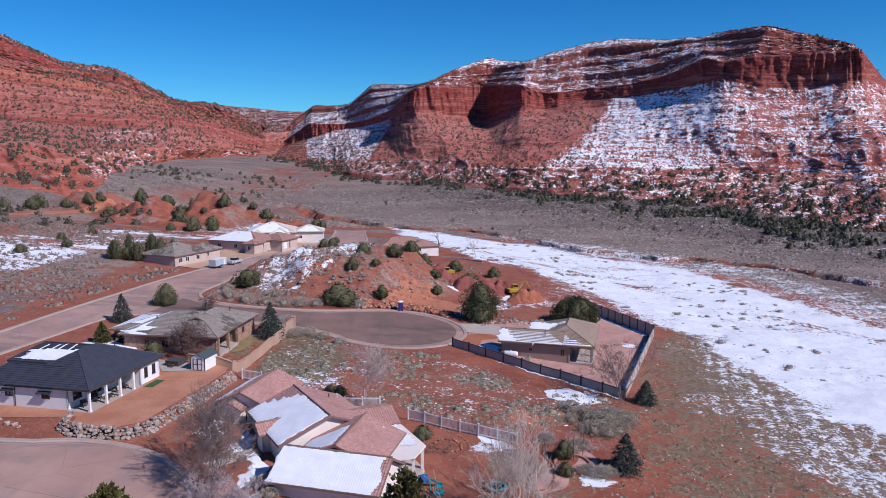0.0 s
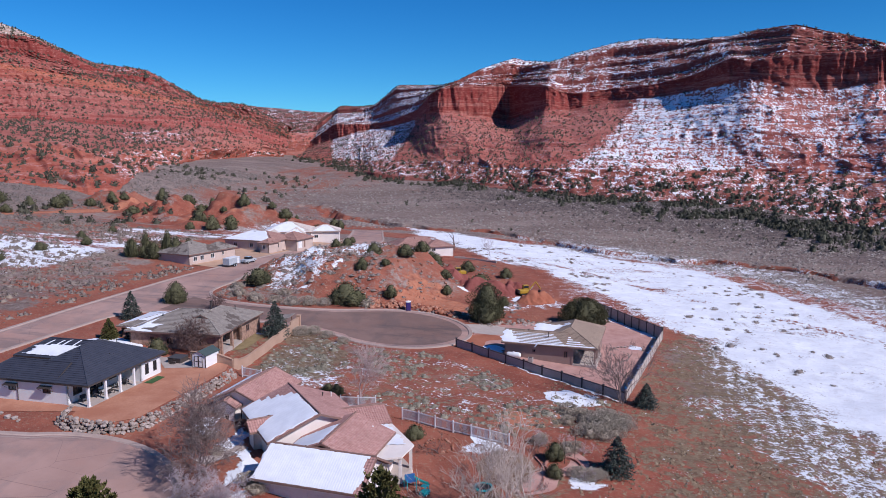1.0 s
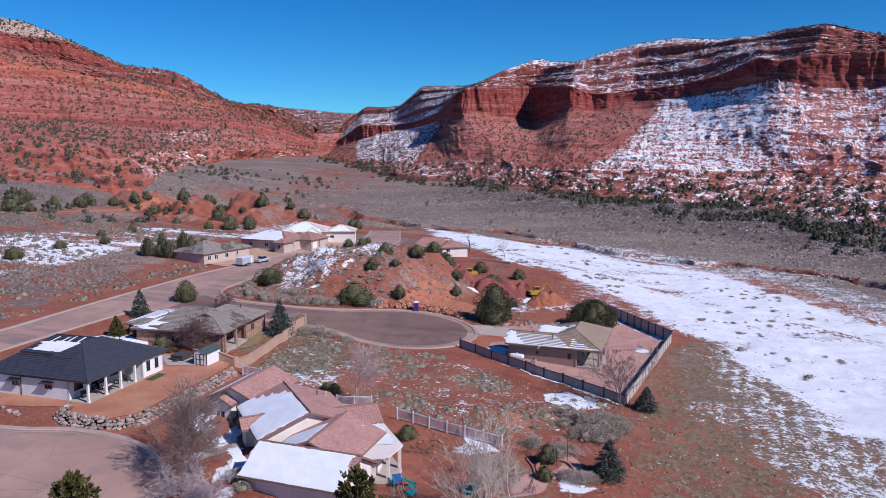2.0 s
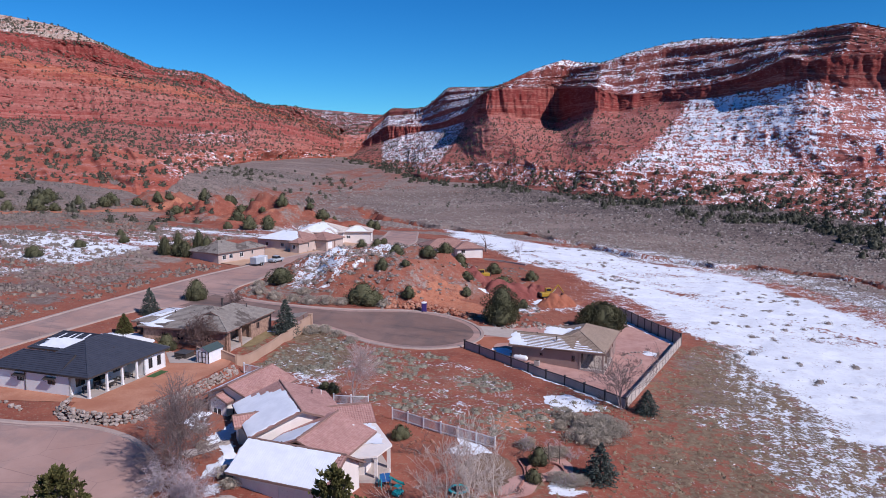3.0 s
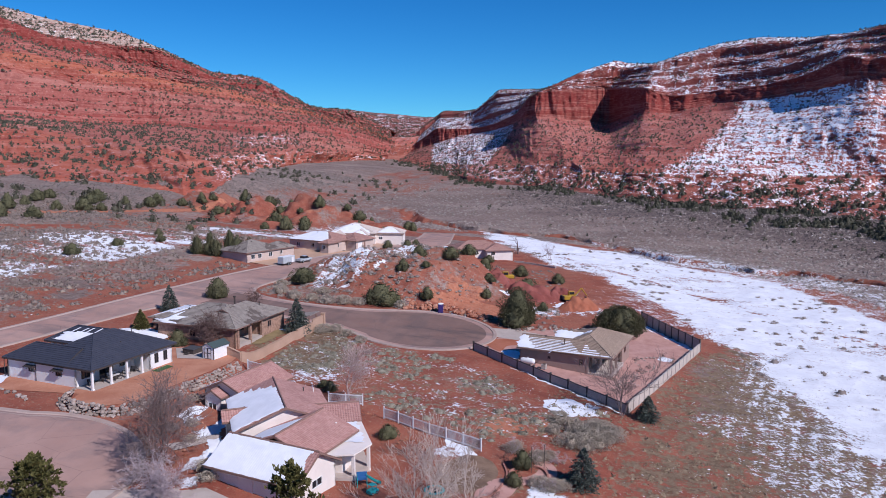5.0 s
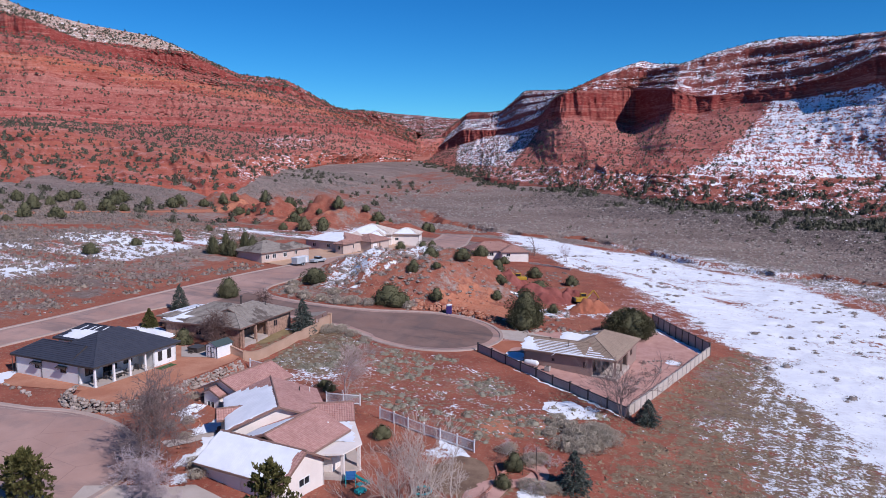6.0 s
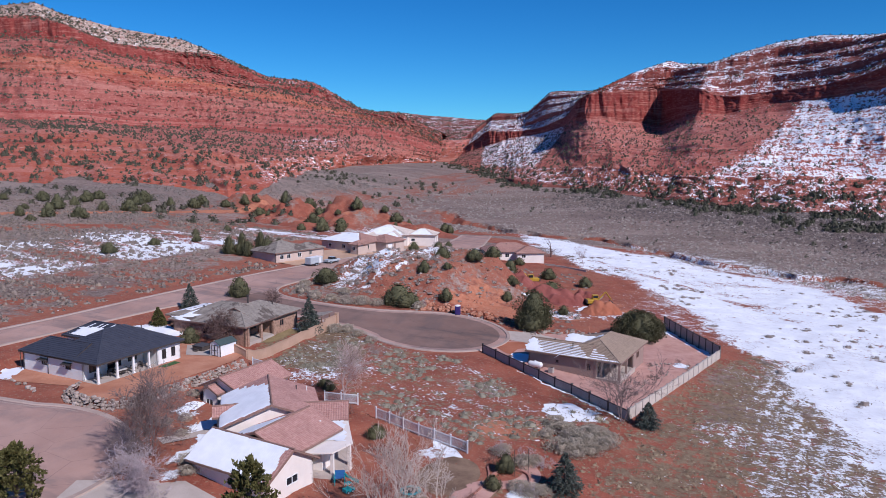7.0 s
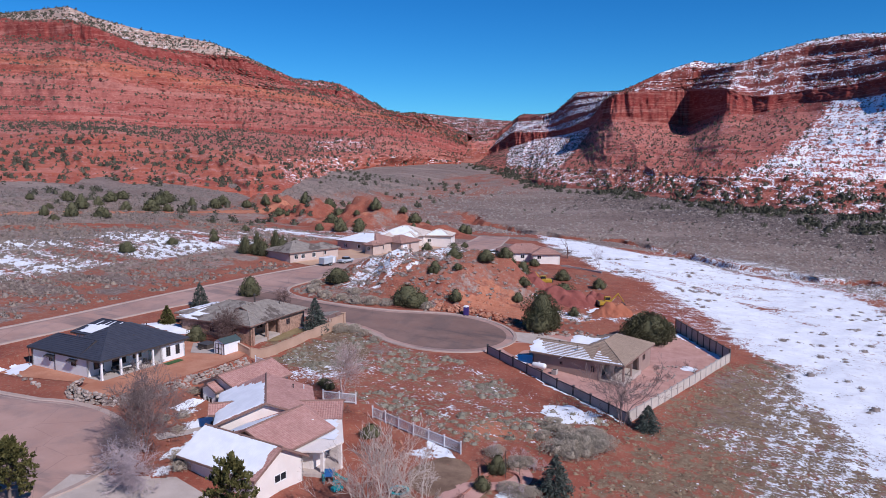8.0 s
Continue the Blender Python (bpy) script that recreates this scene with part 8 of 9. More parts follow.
belt = sown(rs, 60000, -230, 330, 250, 950, lambda x, y, r: (to_mesa(x, y) < 150) & (to_mesa(x, y) > -16)
            & (r < (0.30 + 0.30 * step(40, 130, x)) * np.exp(-((to_mesa(x, y) - 14 - 14 * step(40, 130, x)) / (34 + 22 * step(40, 130, x))) ** 2)) & (fbm(x / 22, y / 22, 3, 57) > -0.10))
scatter("juniper_belt", belt, 1.6 + 4.2 * rs.random(len(belt)) ** 1.5, JUN_SHAPES, M_HAZED_JUNIPER, "dark juniper wood along the foot of the mesa", "woodland", 8)
thin = sown(rs, 42000, -30, 330, 190, 600, lambda x, y, r: (to_mesa(x, y) < 190) & (to_mesa(x, y) > -10) & (poly_dist(x, y, SNOW_FIELD) > 6) & (line_dist(x, y, WASH) > 4) & (r < 0.9 * step(190, 40, to_mesa(x, y))))
scatter("slope_scrub", thin, 0.8 + 1.6 * rs.random(len(thin)) ** 1.6, FAR_SAGE, M_DARK_SAGE, "dark leafless scrub below the mesa", "scrub", 31)
flecks = sown(rs, 30000, 20, 330, 200, 560, lambda x, y, r: (to_mesa(x, y) < 130) & (to_mesa(x, y) > -12) & (poly_dist(x, y, SNOW_FIELD) > 2) & (r < 0.5 * step(130, 10, to_mesa(x, y)) + 0.06) & (fbm(x / 12, y / 12, 3, 73) > -0.1))
scatter("snow_flecks", flecks, 0.3 + 1.7 * rs.random(len(flecks)) ** 2.5, FLECKS, M_SNOW, "small flecks of old snow between scrub below the mesa", "snow", 32, 0.5)
dark = sown(rs, 900, -150, 300, 235, 560, lambda x, y, r: (poly_dist(x, y, SNOW_FIELD) > 4) & (x > -90 - (y - 225) * 0.3) & ((x > 40 - (y - 225) * 0.2) | (y > 330)) & (fbm(x / 30, y / 30, 3, 60) > 0.05))
scatter("valley_bushes", dark, 0.9 + 2.2 * rs.random(len(dark)) ** 2.5, DOT_SHAPES, M_HAZED_JUNIPER, "dark bushes dotted over the valley floor", "bush", 27)
west = sown(rs, 380, -250, -90, 225, 620, lambda x, y, r: (fbm(x / 25, y / 25, 3, 58) > 0.0) & (x < -80 - (y - 225) * 0.12))
scatter("juniper_scrub", west, rs.uniform(2.2, 4.8, len(west)), JUN_SHAPES, M_HAZED_JUNIPER, "scattered dark junipers below the ridge", "woodland", 9)


def on_cliff(grid, bands, n, weight, seed):
    rng = np.random.default_rng(seed)
    nr, nc, _ = grid.shape
    i, j = rng.integers(1, nr - 2, n), rng.integers(0, nc - 1, n)
    slope = np.abs(grid[i + 1, j, 2] - grid[i, j, 2]) / (np.linalg.norm(grid[i + 1, j, :2] - grid[i, j, :2], axis=1) + 1e-6)
    area = np.linalg.norm(np.cross(grid[i + 1, j] - grid[i, j], grid[i, j + 1] - grid[i, j]), axis=1)
    keep = (rng.random(n) < weight(bands[i, j], j / nc, rng) * np.minimum(1.6, area / np.percentile(area, 70))) & (slope < 1.1)
    i, j = i[keep], j[keep]
    f = rng.random((len(i), 1))
    return grid[i, j] * f + grid[i, np.minimum(j + 1, nc - 1)] * (1 - f)


on_r = on_cliff(*RIDGE[:2], 78000, lambda b, u, rng: np.where(b < 1, 0.10, np.where(b < 2, 0.30, np.where(b < 3, 0.24, np.where(b < 4.9, 0.48, 0.9)))) * (0.35 + 0.65 * (rng.random(len(b)) < 0.7)), 5)
scatter("ridge_junipers", on_r, 1.1 + 3.6 * rs.random(len(on_r)) ** 2.0, DOT_SHAPES, M_HAZED_JUNIPER, "dark junipers dotted over the red ridge", "woodland", 10)
on_low = on_cliff(RIDGE[0][:70], RIDGE[1][:70], 1300, lambda b, u, rng: np.where(b < 0.5, 0.34, 0.22), 15)
scatter("foot_junipers", on_low, 2.0 + 3.6 * rs.random(len(on_low)) ** 1.6, JUN_SHAPES, M_HAZED_JUNIPER, "dark junipers on the orange foot of the ridge", "woodland", 13)
on_m = on_cliff(*MESA[:2], 36000, lambda b, u, rng: np.where(b < 1, 0.5, np.where(b < 2, np.where(u < 0.62, 0.75, 0.30), np.where(b < 3, 0.0, 0.5))), 6)
scatter("mesa_junipers", on_m, 0.9 + 2.4 * rs.random(len(on_m)) ** 2.2, DOT_SHAPES, M_HAZED_JUNIPER, "dark junipers dotted over the mesa slopes", "woodland", 11)
on_f = on_cliff(MESA[0][:54], MESA[1][:54], 3600, lambda b, u, rng: np.where(u < 0.4, 0.16, 0.42) * np.where(b < 0.55, 1.0, 0.45), 16)
scatter("mesa_foot_junipers", on_f, 1.8 + 3.6 * rs.random(len(on_f)) ** 1.4, JUN_SHAPES, M_HAZED_JUNIPER, "dark junipers up the broken foot of the mesa", "woodland", 33)
on_s = on_cliff(*SPUR[:2], 6000, lambda b, u, rng: np.where(b < 1, 0.5, 0.7), 7)
scatter("spur_junipers", on_s, 2.0 + 3.0 * rs.random(len(on_s)) ** 2, DOT_SHAPES, M_HAZED_JUNIPER, "dark junipers over the spur at the narrows", "woodland", 14)

# ---------------------------------------------------------------- things on the lots
def paint(name, c, rough=0.45, metal=0.0):
    return surface(name, c, tuple(min(1, 1.12 * v) for v in c), 1.5, rough, 0.05, 25, metal)


M_PURPLE = paint("purple_plastic", (0.055, 0.035, 0.16))
M_WHITE_PAINT = paint("white_paint", (0.72, 0.73, 0.74))
M_SILVER = paint("pale_blue_metal", (0.50, 0.56, 0.60), 0.35, 0.3)
M_YELLOW = paint("yellow_machine_paint", (0.42, 0.25, 0.03))
M_RUBBER = paint("black_rubber", (0.02, 0.02, 0.021), 0.8)
M_TEAL = paint("turquoise_plastic", (0.02, 0.36, 0.37))
M_BLUE = paint("blue_plastic", (0.03, 0.12, 0.30))
M_GREEN_ROOF = paint("green_grey_shed_roof", (0.060, 0.085, 0.082), 0.6)
M_DARK_CLOTH = paint("dark_cushion", (0.06, 0.06, 0.068), 0.9)
M_PALE_CLOTH = paint("pale_cushion", (0.45, 0.44, 0.43), 0.9)
M_BROWN_WOOD = paint("weathered_wood", (0.20, 0.11, 0.07), 0.8)
M_EDGE_BRICK = surface("edging_brick", (0.30, 0.13, 0.10), (0.42, 0.21, 0.165), 3, 0.9, 0.3, 20, vary=0.2)
M_DRY_LAWN = surface("dormant_lawn", (0.135, 0.085, 0.058), (0.26, 0.175, 0.12), 0.45, 0.95, 0.6, 8, far=0.05)
LAWN_EDGE = smooth_line([(12.2, 84.6), (12.9, 81.8), (12.6, 78.2), (11.4, 75.2), (9.4, 74.2)], 0.62)
M_OLIVE = surface("olive_lawn", (0.155, 0.112, 0.055), (0.27, 0.205, 0.105), 0.5, 0.95, 0.6, 8, far=0.05)
M_TURF = surface("green_turf", (0.035, 0.085, 0.025), (0.06, 0.12, 0.04), 2, 0.9, 0.4, 25)


def at_ground(name, x, y, turn, label, category, up=0.0, group=""):
    return thing(name, x, y, gz(x, y) + up, turn, label, category, group)


def piece(owner, name, material, boxes, label="", bevel=0.02):
    bm = bmesh.new()
    for b in boxes:
        box(bm, *b, bevel)
    return part(name, bm, material, owner, label)


def shed():
    s = at_ground("shed", -37.0, 103.9, -14, "white garden shed with dark trim and green-grey roof", "shed", 0.04)
    w, d, e, top = 2.3, 3.5, 1.95, 2.55
    bm = bmesh.new()
    box(bm, 0, w, 0, d, -0.1, e)
    body = part("body", bm, M_WHITE_PAINT, s)
    for y0, y1 in ((0.0, 0.06), (d - 0.06, d)):
        bm = bmesh.new()
        a = [bm.verts.new(p) for p in ((0, y0, e), (w, y0, e), (w / 2, y0, top - 0.06))]
        b = [bm.verts.new(p) for p in ((0, y1, e), (w, y1, e), (w / 2, y1, top - 0.06))]
        bm.faces.new(a)
        bm.faces.new(b[::-1])
        for k in range(3):
            bm.faces.new((a[k], b[k], b[(k + 1) % 3], a[(k + 1) % 3]))
        part("gable", bm, M_WHITE_PAINT, s)
    bm = bmesh.new()
    tiled_slope(bm, (-0.15, -0.15, e - 0.08), (-0.15, d + 0.15, e - 0.08), (w / 2, d + 0.15, top), (w / 2, -0.15, top), 0.3, 0.015, 0.05)
    tiled_slope(bm, (w + 0.15, d + 0.15, e - 0.08), (w + 0.15, -0.15, e - 0.08), (w / 2, -0.15, top), (w / 2, d + 0.15, top), 0.3, 0.015, 0.05)
    bmesh.ops.remove_doubles(bm, verts=bm.verts[:], dist=0.002)
    part("roof", bm, M_GREEN_ROOF, s)
    for x0 in (0.45, 1.17):
        door = piece(s, "door", M_WHITE_PAINT, [(x0, x0 + 0.68, -0.05, -0.004, 0.05, 1.8)], "white plank door with dark trim")
        for q in ((x0, x0 + 0.08, 0.05, 1.8), (x0 + 0.60, x0 + 0.68, 0.05, 1.8), (x0 + 0.08, x0 + 0.60, 0.05, 0.13), (x0 + 0.08, x0 + 0.60, 0.9, 0.98), (x0 + 0.08, x0 + 0.60, 1.72, 1.8)):
            piece(door, "trim", M_TRIM_DARK, [(q[0], q[1], -0.075, -0.045, q[2], q[3])], "", 0.0)
    for x, y in ((-0.02, -0.02), (w - 0.08, -0.02), (w - 0.08, d - 0.08), (-0.02, d - 0.08)):
        piece(s, "corner_board", M_TRIM_DARK, [(x, x + 0.1, y, y + 0.1, 0, e - 0.04)], "", 0.0)


def toilet_cabin():
    t = at_ground("toilet_cabin", -9.2, 156.0, 4, "purple portable toilet cabin with white roof", "portable toilet", 0.05)
    piece(t, "base", M_RUBBER, [(-0.56, 0.56, -0.56, 0.56, 0, 0.14)])
    piece(t, "body", M_PURPLE, [(-0.54, 0.54, -0.54, 0.54, 0.14, 2.02)])
    piece(t, "door", M_PURPLE, [(-0.36, 0.36, -0.60, -0.545, 0.2, 1.9)])
    piece(t, "vent_panel", M_WHITE_PAINT, [(-0.34, 0.34, -0.565, -0.545, 1.92, 2.01)], "", 0.0)
    bm = bmesh.new()
    box(bm, -0.58, 0.58, -0.58, 0.58, 2.02, 2.12, 0.03)
    bmesh.ops.create_uvsphere(bm, u_segments=12, v_segments=6, radius=0.52, matrix=Matrix.Translation((0, 0, 2.1)) @ Matrix.Diagonal((1, 1, 0.34, 1)))
    part("roof", bm, M_WHITE_PAINT, t, "white domed roof")


def heap(x, y, rx, ry, h, material, label, seed, turn=0):
    """A dumped heap of earth: a few tipped loads run together, with gullied and lumpy sides."""
    rng = random.Random(seed)
    loads = [(rng.uniform(-0.45, 0.45) * rx, rng.uniform(-0.45, 0.45) * ry, rng.uniform(0.55, 1.0), rng.uniform(0.6, 1.0)) for _ in range(5)]
    n = 46
    u = np.linspace(-1.2, 1.2, n)
    gx, gy = np.meshgrid(u * rx, u * ry)
    top = np.full(gx.shape, -0.4)
    for lx, ly, hh, s in loads:
        d = np.hypot((gx - lx) / (rx * 0.72 * s), (gy - ly) / (ry * 0.72 * s)) * (1 + 0.25 * fbm(gx / 1.6, gy / 1.6, 4, seed))
        top = np.maximum(top, h * hh * (1.08 - np.sqrt(d * d + 0.10)))
    top = top + 1.1 * fbm(gx / 2.0, gy / 2.0, 4, seed + 2) * step(-0.2, 0.8, top) + 0.25 * vnoise(gx / 0.45, gy / 0.45, seed + 5)
    z = height((gx + x).ravel(), (gy + y).ravel()).reshape(gx.shape) + np.maximum(top, -0.4)
    k = (np.arange(n - 1)[:, None] * n + np.arange(n - 1)).ravel()
    me = fast_mesh("soil_mound", np.stack([gx + x, gy + y, z], -1).reshape(-1, 3), np.stack([k, k + 1, k + n + 1, k + n], -1), True)
    plain("soil_mound", me, material, label, "earth heap", "dug earth heaps")


def wheel(owner, x, y, r, w, z=None):
    bm = bmesh.new()
    tube(bm, (x, y - w / 2, r if z is None else z), (x, y + w / 2, r if z is None else z), r, r, 16)
    ty = part("tyre", bm, M_RUBBER, owner)
    bm = bmesh.new()
    tube(bm, (x, y - w / 2 - 0.012, r if z is None else z), (x, y + w / 2 + 0.012, r if z is None else z), r * 0.58, r * 0.58, 12)
    part("rim", bm, M_SILVER, ty)


def loft_body(sections):
    """A skinned car body from (x, half width, low, high) sections."""
    bm = bmesh.new()
    rings = []
    for x, w, lo, hi, tuck in sections:
        rings.append([bm.verts.new(p) for p in ((x, -w, lo), (x, -w, lo + (hi - lo) * 0.6), (x, -w * tuck, hi), (x, w * tuck, hi), (x, w, lo + (hi - lo) * 0.6), (x, w, lo))])
    for a, b in zip(rings, rings[1:]):
        for k in range(6):
            bm.faces.new((a[k], a[(k + 1) % 6], b[(k + 1) % 6], b[k]))
    bm.faces.new(rings[0][::-1])
    bm.faces.new(rings[-1])
    bmesh.ops.recalc_face_normals(bm, faces=bm.faces[:])
    return bm


def car(x, y, turn, colour, label, kind="suv"):
    c = at_ground("car", x, y, turn, label, "car", 0.09)
    if kind == "pickup":
        body = [(-2.7, 0.92, 0.5, 1.05, 0.98), (-0.7, 0.95, 0.45, 1.08, 0.98), (0.9, 0.95, 0.45, 1.10, 0.97), (2.5, 0.92, 0.5, 1.0, 0.93), (2.75, 0.8, 0.55, 0.85, 0.93)]
        cab = [(-0.75, 0.84, 1.07, 1.75, 0.85), (0.55, 0.84, 1.07, 1.78, 0.85), (1.35, 0.84, 1.07, 1.12, 0.95)]
    else:
        body = [(-2.35, 0.85, 0.5, 0.95, 0.96), (-2.2, 0.93, 0.42, 1.05, 0.97), (0.8, 0.94, 0.42, 1.05, 0.97), (2.1, 0.9, 0.45, 0.92, 0.92), (2.35, 0.78, 0.5, 0.8, 0.92)]
        cab = [(-2.2, 0.82, 1.03, 1.5, 0.85), (-1.8, 0.82, 1.03, 1.68, 0.84), (0.2, 0.82, 1.03, 1.70, 0.84), (1.15, 0.82, 1.03, 1.08, 0.93)]
    part("body", loft_body(body), colour, c)
    part("cabin", loft_body([(a, w, lo, hi - 0.06, t) for a, w, lo, hi, t in cab]), M_GLASS, c, "dark glazed cabin")
    top = [s for s in cab if s[3] > 1.4]
    bm = bmesh.new()
    box(bm, top[0][0], top[-1][0], -0.68, 0.68, top[-1][3] - 0.09, top[-1][3], 0.03)
    part("roof", bm, colour, c)
    for wx in (-1.55, 1.5):
        for wy in (-0.84, 0.84):
            wheel(c, wx, wy, 0.36, 0.24)
    for wy in (-0.6, 0.6):
        piece(c, "headlight", M_WHITE_PAINT, [(2.3 if kind != "pickup" else 2.62, 2.37 if kind != "pickup" else 2.72, wy - 0.14, wy + 0.14, 0.66, 0.8)], "", 0.0)
    return c


def trailer():
    t = at_ground("trailer", -59.3, 190.6, 73, "white enclosed cargo trailer parked at the kerb", "trailer", 0.09)
    bm = bmesh.new()
    box(bm, -2.6, 2.4, -1.05, 1.05, 0.55, 2.35, 0.08)
    part("body", bm, M_SILVER, t)
    piece(t, "roof", M_WHITE_PAINT, [(-2.55, 2.35, -1.0, 1.0, 2.35, 2.42)])
    piece(t, "side_door", M_WHITE_PAINT, [(0.9, 1.7, -1.075, -1.045, 0.65, 2.15)])
    for s in (-1, 1):
        piece(t, "fender", M_TRIM_DARK, [(-1.0, 0.6, s * 1.10 - 0.12, s * 1.10 + 0.12, 0.72, 0.80)])
        for x in (-0.6, 0.2):
            wheel(t, x, s * 1.10, 0.33, 0.2)
    piece(t, "drawbar", M_TRIM_DARK, [(2.4, 3.5, -0.06, 0.06, 0.48, 0.6)])


def digger(x, y, turn, reach, label):
    d = at_ground("excavator", x, y, turn, label, "excavator", 0.0)
    for s in (-1, 1):
        bm = bmesh.new()
        box(bm, -1.7, 1.7, s * 1.05 - 0.25, s * 1.05 + 0.25, 0.0, 0.75, 0.2)
        part("track", bm, M_RUBBER, d)
    piece(d, "chassis", M_TRIM_DARK, [(-0.8, 0.8, -0.8, 0.8, 0.35, 0.8)])
    piece(d, "body", M_YELLOW, [(-2.0, 0.9, -1.2, 1.2, 0.85, 1.75)], "", 0.12)
    piece(d, "counterweight", M_TRIM_DARK, [(-2.3, -1.9, -1.15, 1.15, 0.9, 1.8)], "", 0.12)
    cab = piece(d, "cab", M_YELLOW, [(-0.4, 1.1, 0.25, 1.2, 1.7, 2.75)], "", 0.06)
    piece(cab, "window", M_GLASS, [(-0.25, 1.0, 1.18, 1.22, 1.95, 2.6), (-0.25, 1.0, 0.23, 0.27, 1.95, 2.6)], "", 0.0)
    piece(cab, "windscreen", M_GLASS, [(1.08, 1.12, 0.34, 1.1, 1.85, 2.6)], "", 0.0)
    a, b, c = V(0.8, -0.3, 1.5), V(0.8 + reach * 0.55, -0.3, 3.6), V(0.8 + reach, -0.3, 1.6)
    for name, p, q, r in (("boom", a, b, 0.2), ("arm", b, c, 0.15)):
        bm = bmesh.new()
        tube(bm, p, q, r * 1.15, r * 0.8, 4)
        part(name, bm, M_YELLOW, d)
    bm = bmesh.new()
    tube(bm, a + V(0.4, 0, 0.2), a.lerp(b, 0.6) + V(0.15, 0, -0.25), 0.07, 0.05, 8)
    part("hydraulic_ram", bm, M_SILVER, d)
    bm = bmesh.new()
    prism(bm, [(c.x - 0.5, c.y - 0.5), (c.x + 0.3, c.y - 0.5), (c.x + 0.3, c.y + 0.5), (c.x - 0.5, c.y + 0.5)], 0.7, [1.5, 1.1, 1.1, 1.5])
    part("bucket", bm, M_TRIM_DARK, d)


def trampoline():
    t = at_ground("trampoline", 5.8, 74.8, 0, "small round trampoline with a turquoise edge pad", "trampoline")
    n = 28
    bm = bmesh.new()
    bmesh.ops.create_circle(bm, cap_ends=True, segments=n, radius=0.82, matrix=Matrix.Translation((0, 0, 0.34)))
    bmesh.ops.solidify(bm, geom=bm.faces[:], thickness=0.03)
    part("mat", bm, M_RUBBER, t)
    bm = bmesh.new()
    ring = [[bm.verts.new((r * math.cos(2 * math.pi * k / n), r * math.sin(2 * math.pi * k / n), z)) for k in range(n)] for r, z in ((0.80, 0.36), (0.83, 0.42), (1.10, 0.42), (1.13, 0.34))]
    for j in range(4):
        for k in range(n):
            bm.faces.new((ring[j][k], ring[j][(k + 1) % n], ring[(j + 1) % 4][(k + 1) % n], ring[(j + 1) % 4][k]))
    part("pad", bm, M_TEAL, t, "turquoise padded ring")
    for k in range(6):
        bm = bmesh.new()
        a = k * math.pi / 3
        tube(bm, (1.05 * math.cos(a), 1.05 * math.sin(a), -0.1), (1.05 * math.cos(a), 1.05 * math.sin(a), 0.36), 0.03, 0.03, 8)
        part("leg", bm, M_SILVER, t)


def playset():
    t = at_ground("play_tower", -2.0, 74.0, 20, "small play tower with turquoise slide and blue deck", "playset")
    t.scale = (0.75, 0.75, 0.8)
    for x in (-0.7, 0.7):
        for y in (-0.6, 0.6):
            piece(t, "post", M_TEAL, [(x - 0.05, x + 0.05, y - 0.05, y + 0.05, -0.2, 1.45)], "", 0.0)
    piece(t, "platform", M_BLUE, [(-0.75, 0.75, -0.65, 0.65, 1.05, 1.13)])
    piece(t, "rail", M_BLUE, [(-0.75, 0.75, 0.6, 0.66, 1.13, 1.75)])
    bm = bmesh.new()
    rows = []
    for k in range(9):
        f = k / 8
        x = 0.75 + 2.0 * f
        z = 1.1 * (1 - f) ** 1.3 + 0.15
        rows.append([bm.verts.new((x, y, z + h)) for y, h in ((-0.34, 0.2), (-0.28, 0.0), (0.28, 0.0), (0.34, 0.2))])
    for a, b in zip(rows, rows[1:]):
        for k in range(3):
            bm.faces.new((a[k], a[k + 1], b[k + 1], b[k]))
    bmesh.ops.solidify(bm, geom=bm.faces[:], thickness=0.03)
    part("slide", bm, M_TEAL, t, "turquoise plastic slide")
    for y in (-0.25, 0.25):
        piece(t, "ladder_rail", M_TEAL, [(-1.0, -0.94, y - 0.03, y + 0.03, 0, 1.2)], "", 0.0)
    t2 = at_ground("toy_car", -0.4, 72.6, 60, "turquoise plastic ride-on toy", "toy")
    part("body", loft_body([(-0.6, 0.35, 0.15, 0.5, 0.9), (0.0, 0.38, 0.12, 0.55, 0.9), (0.6, 0.3, 0.15, 0.4, 0.9)]), M_TEAL, t2)
    piece(t2, "canopy", M_TEAL, [(-0.4, 0.3, -0.35, 0.35, 1.0, 1.06)])
    for x in (-0.35, 0.25):
        piece(t2, "pillar", M_TEAL, [(x - 0.03, x + 0.03, -0.32, -0.26, 0.5, 1.02)], "", 0.0)
        for y in (-0.36, 0.36):
            wheel(t2, x, y, 0.16, 0.1)


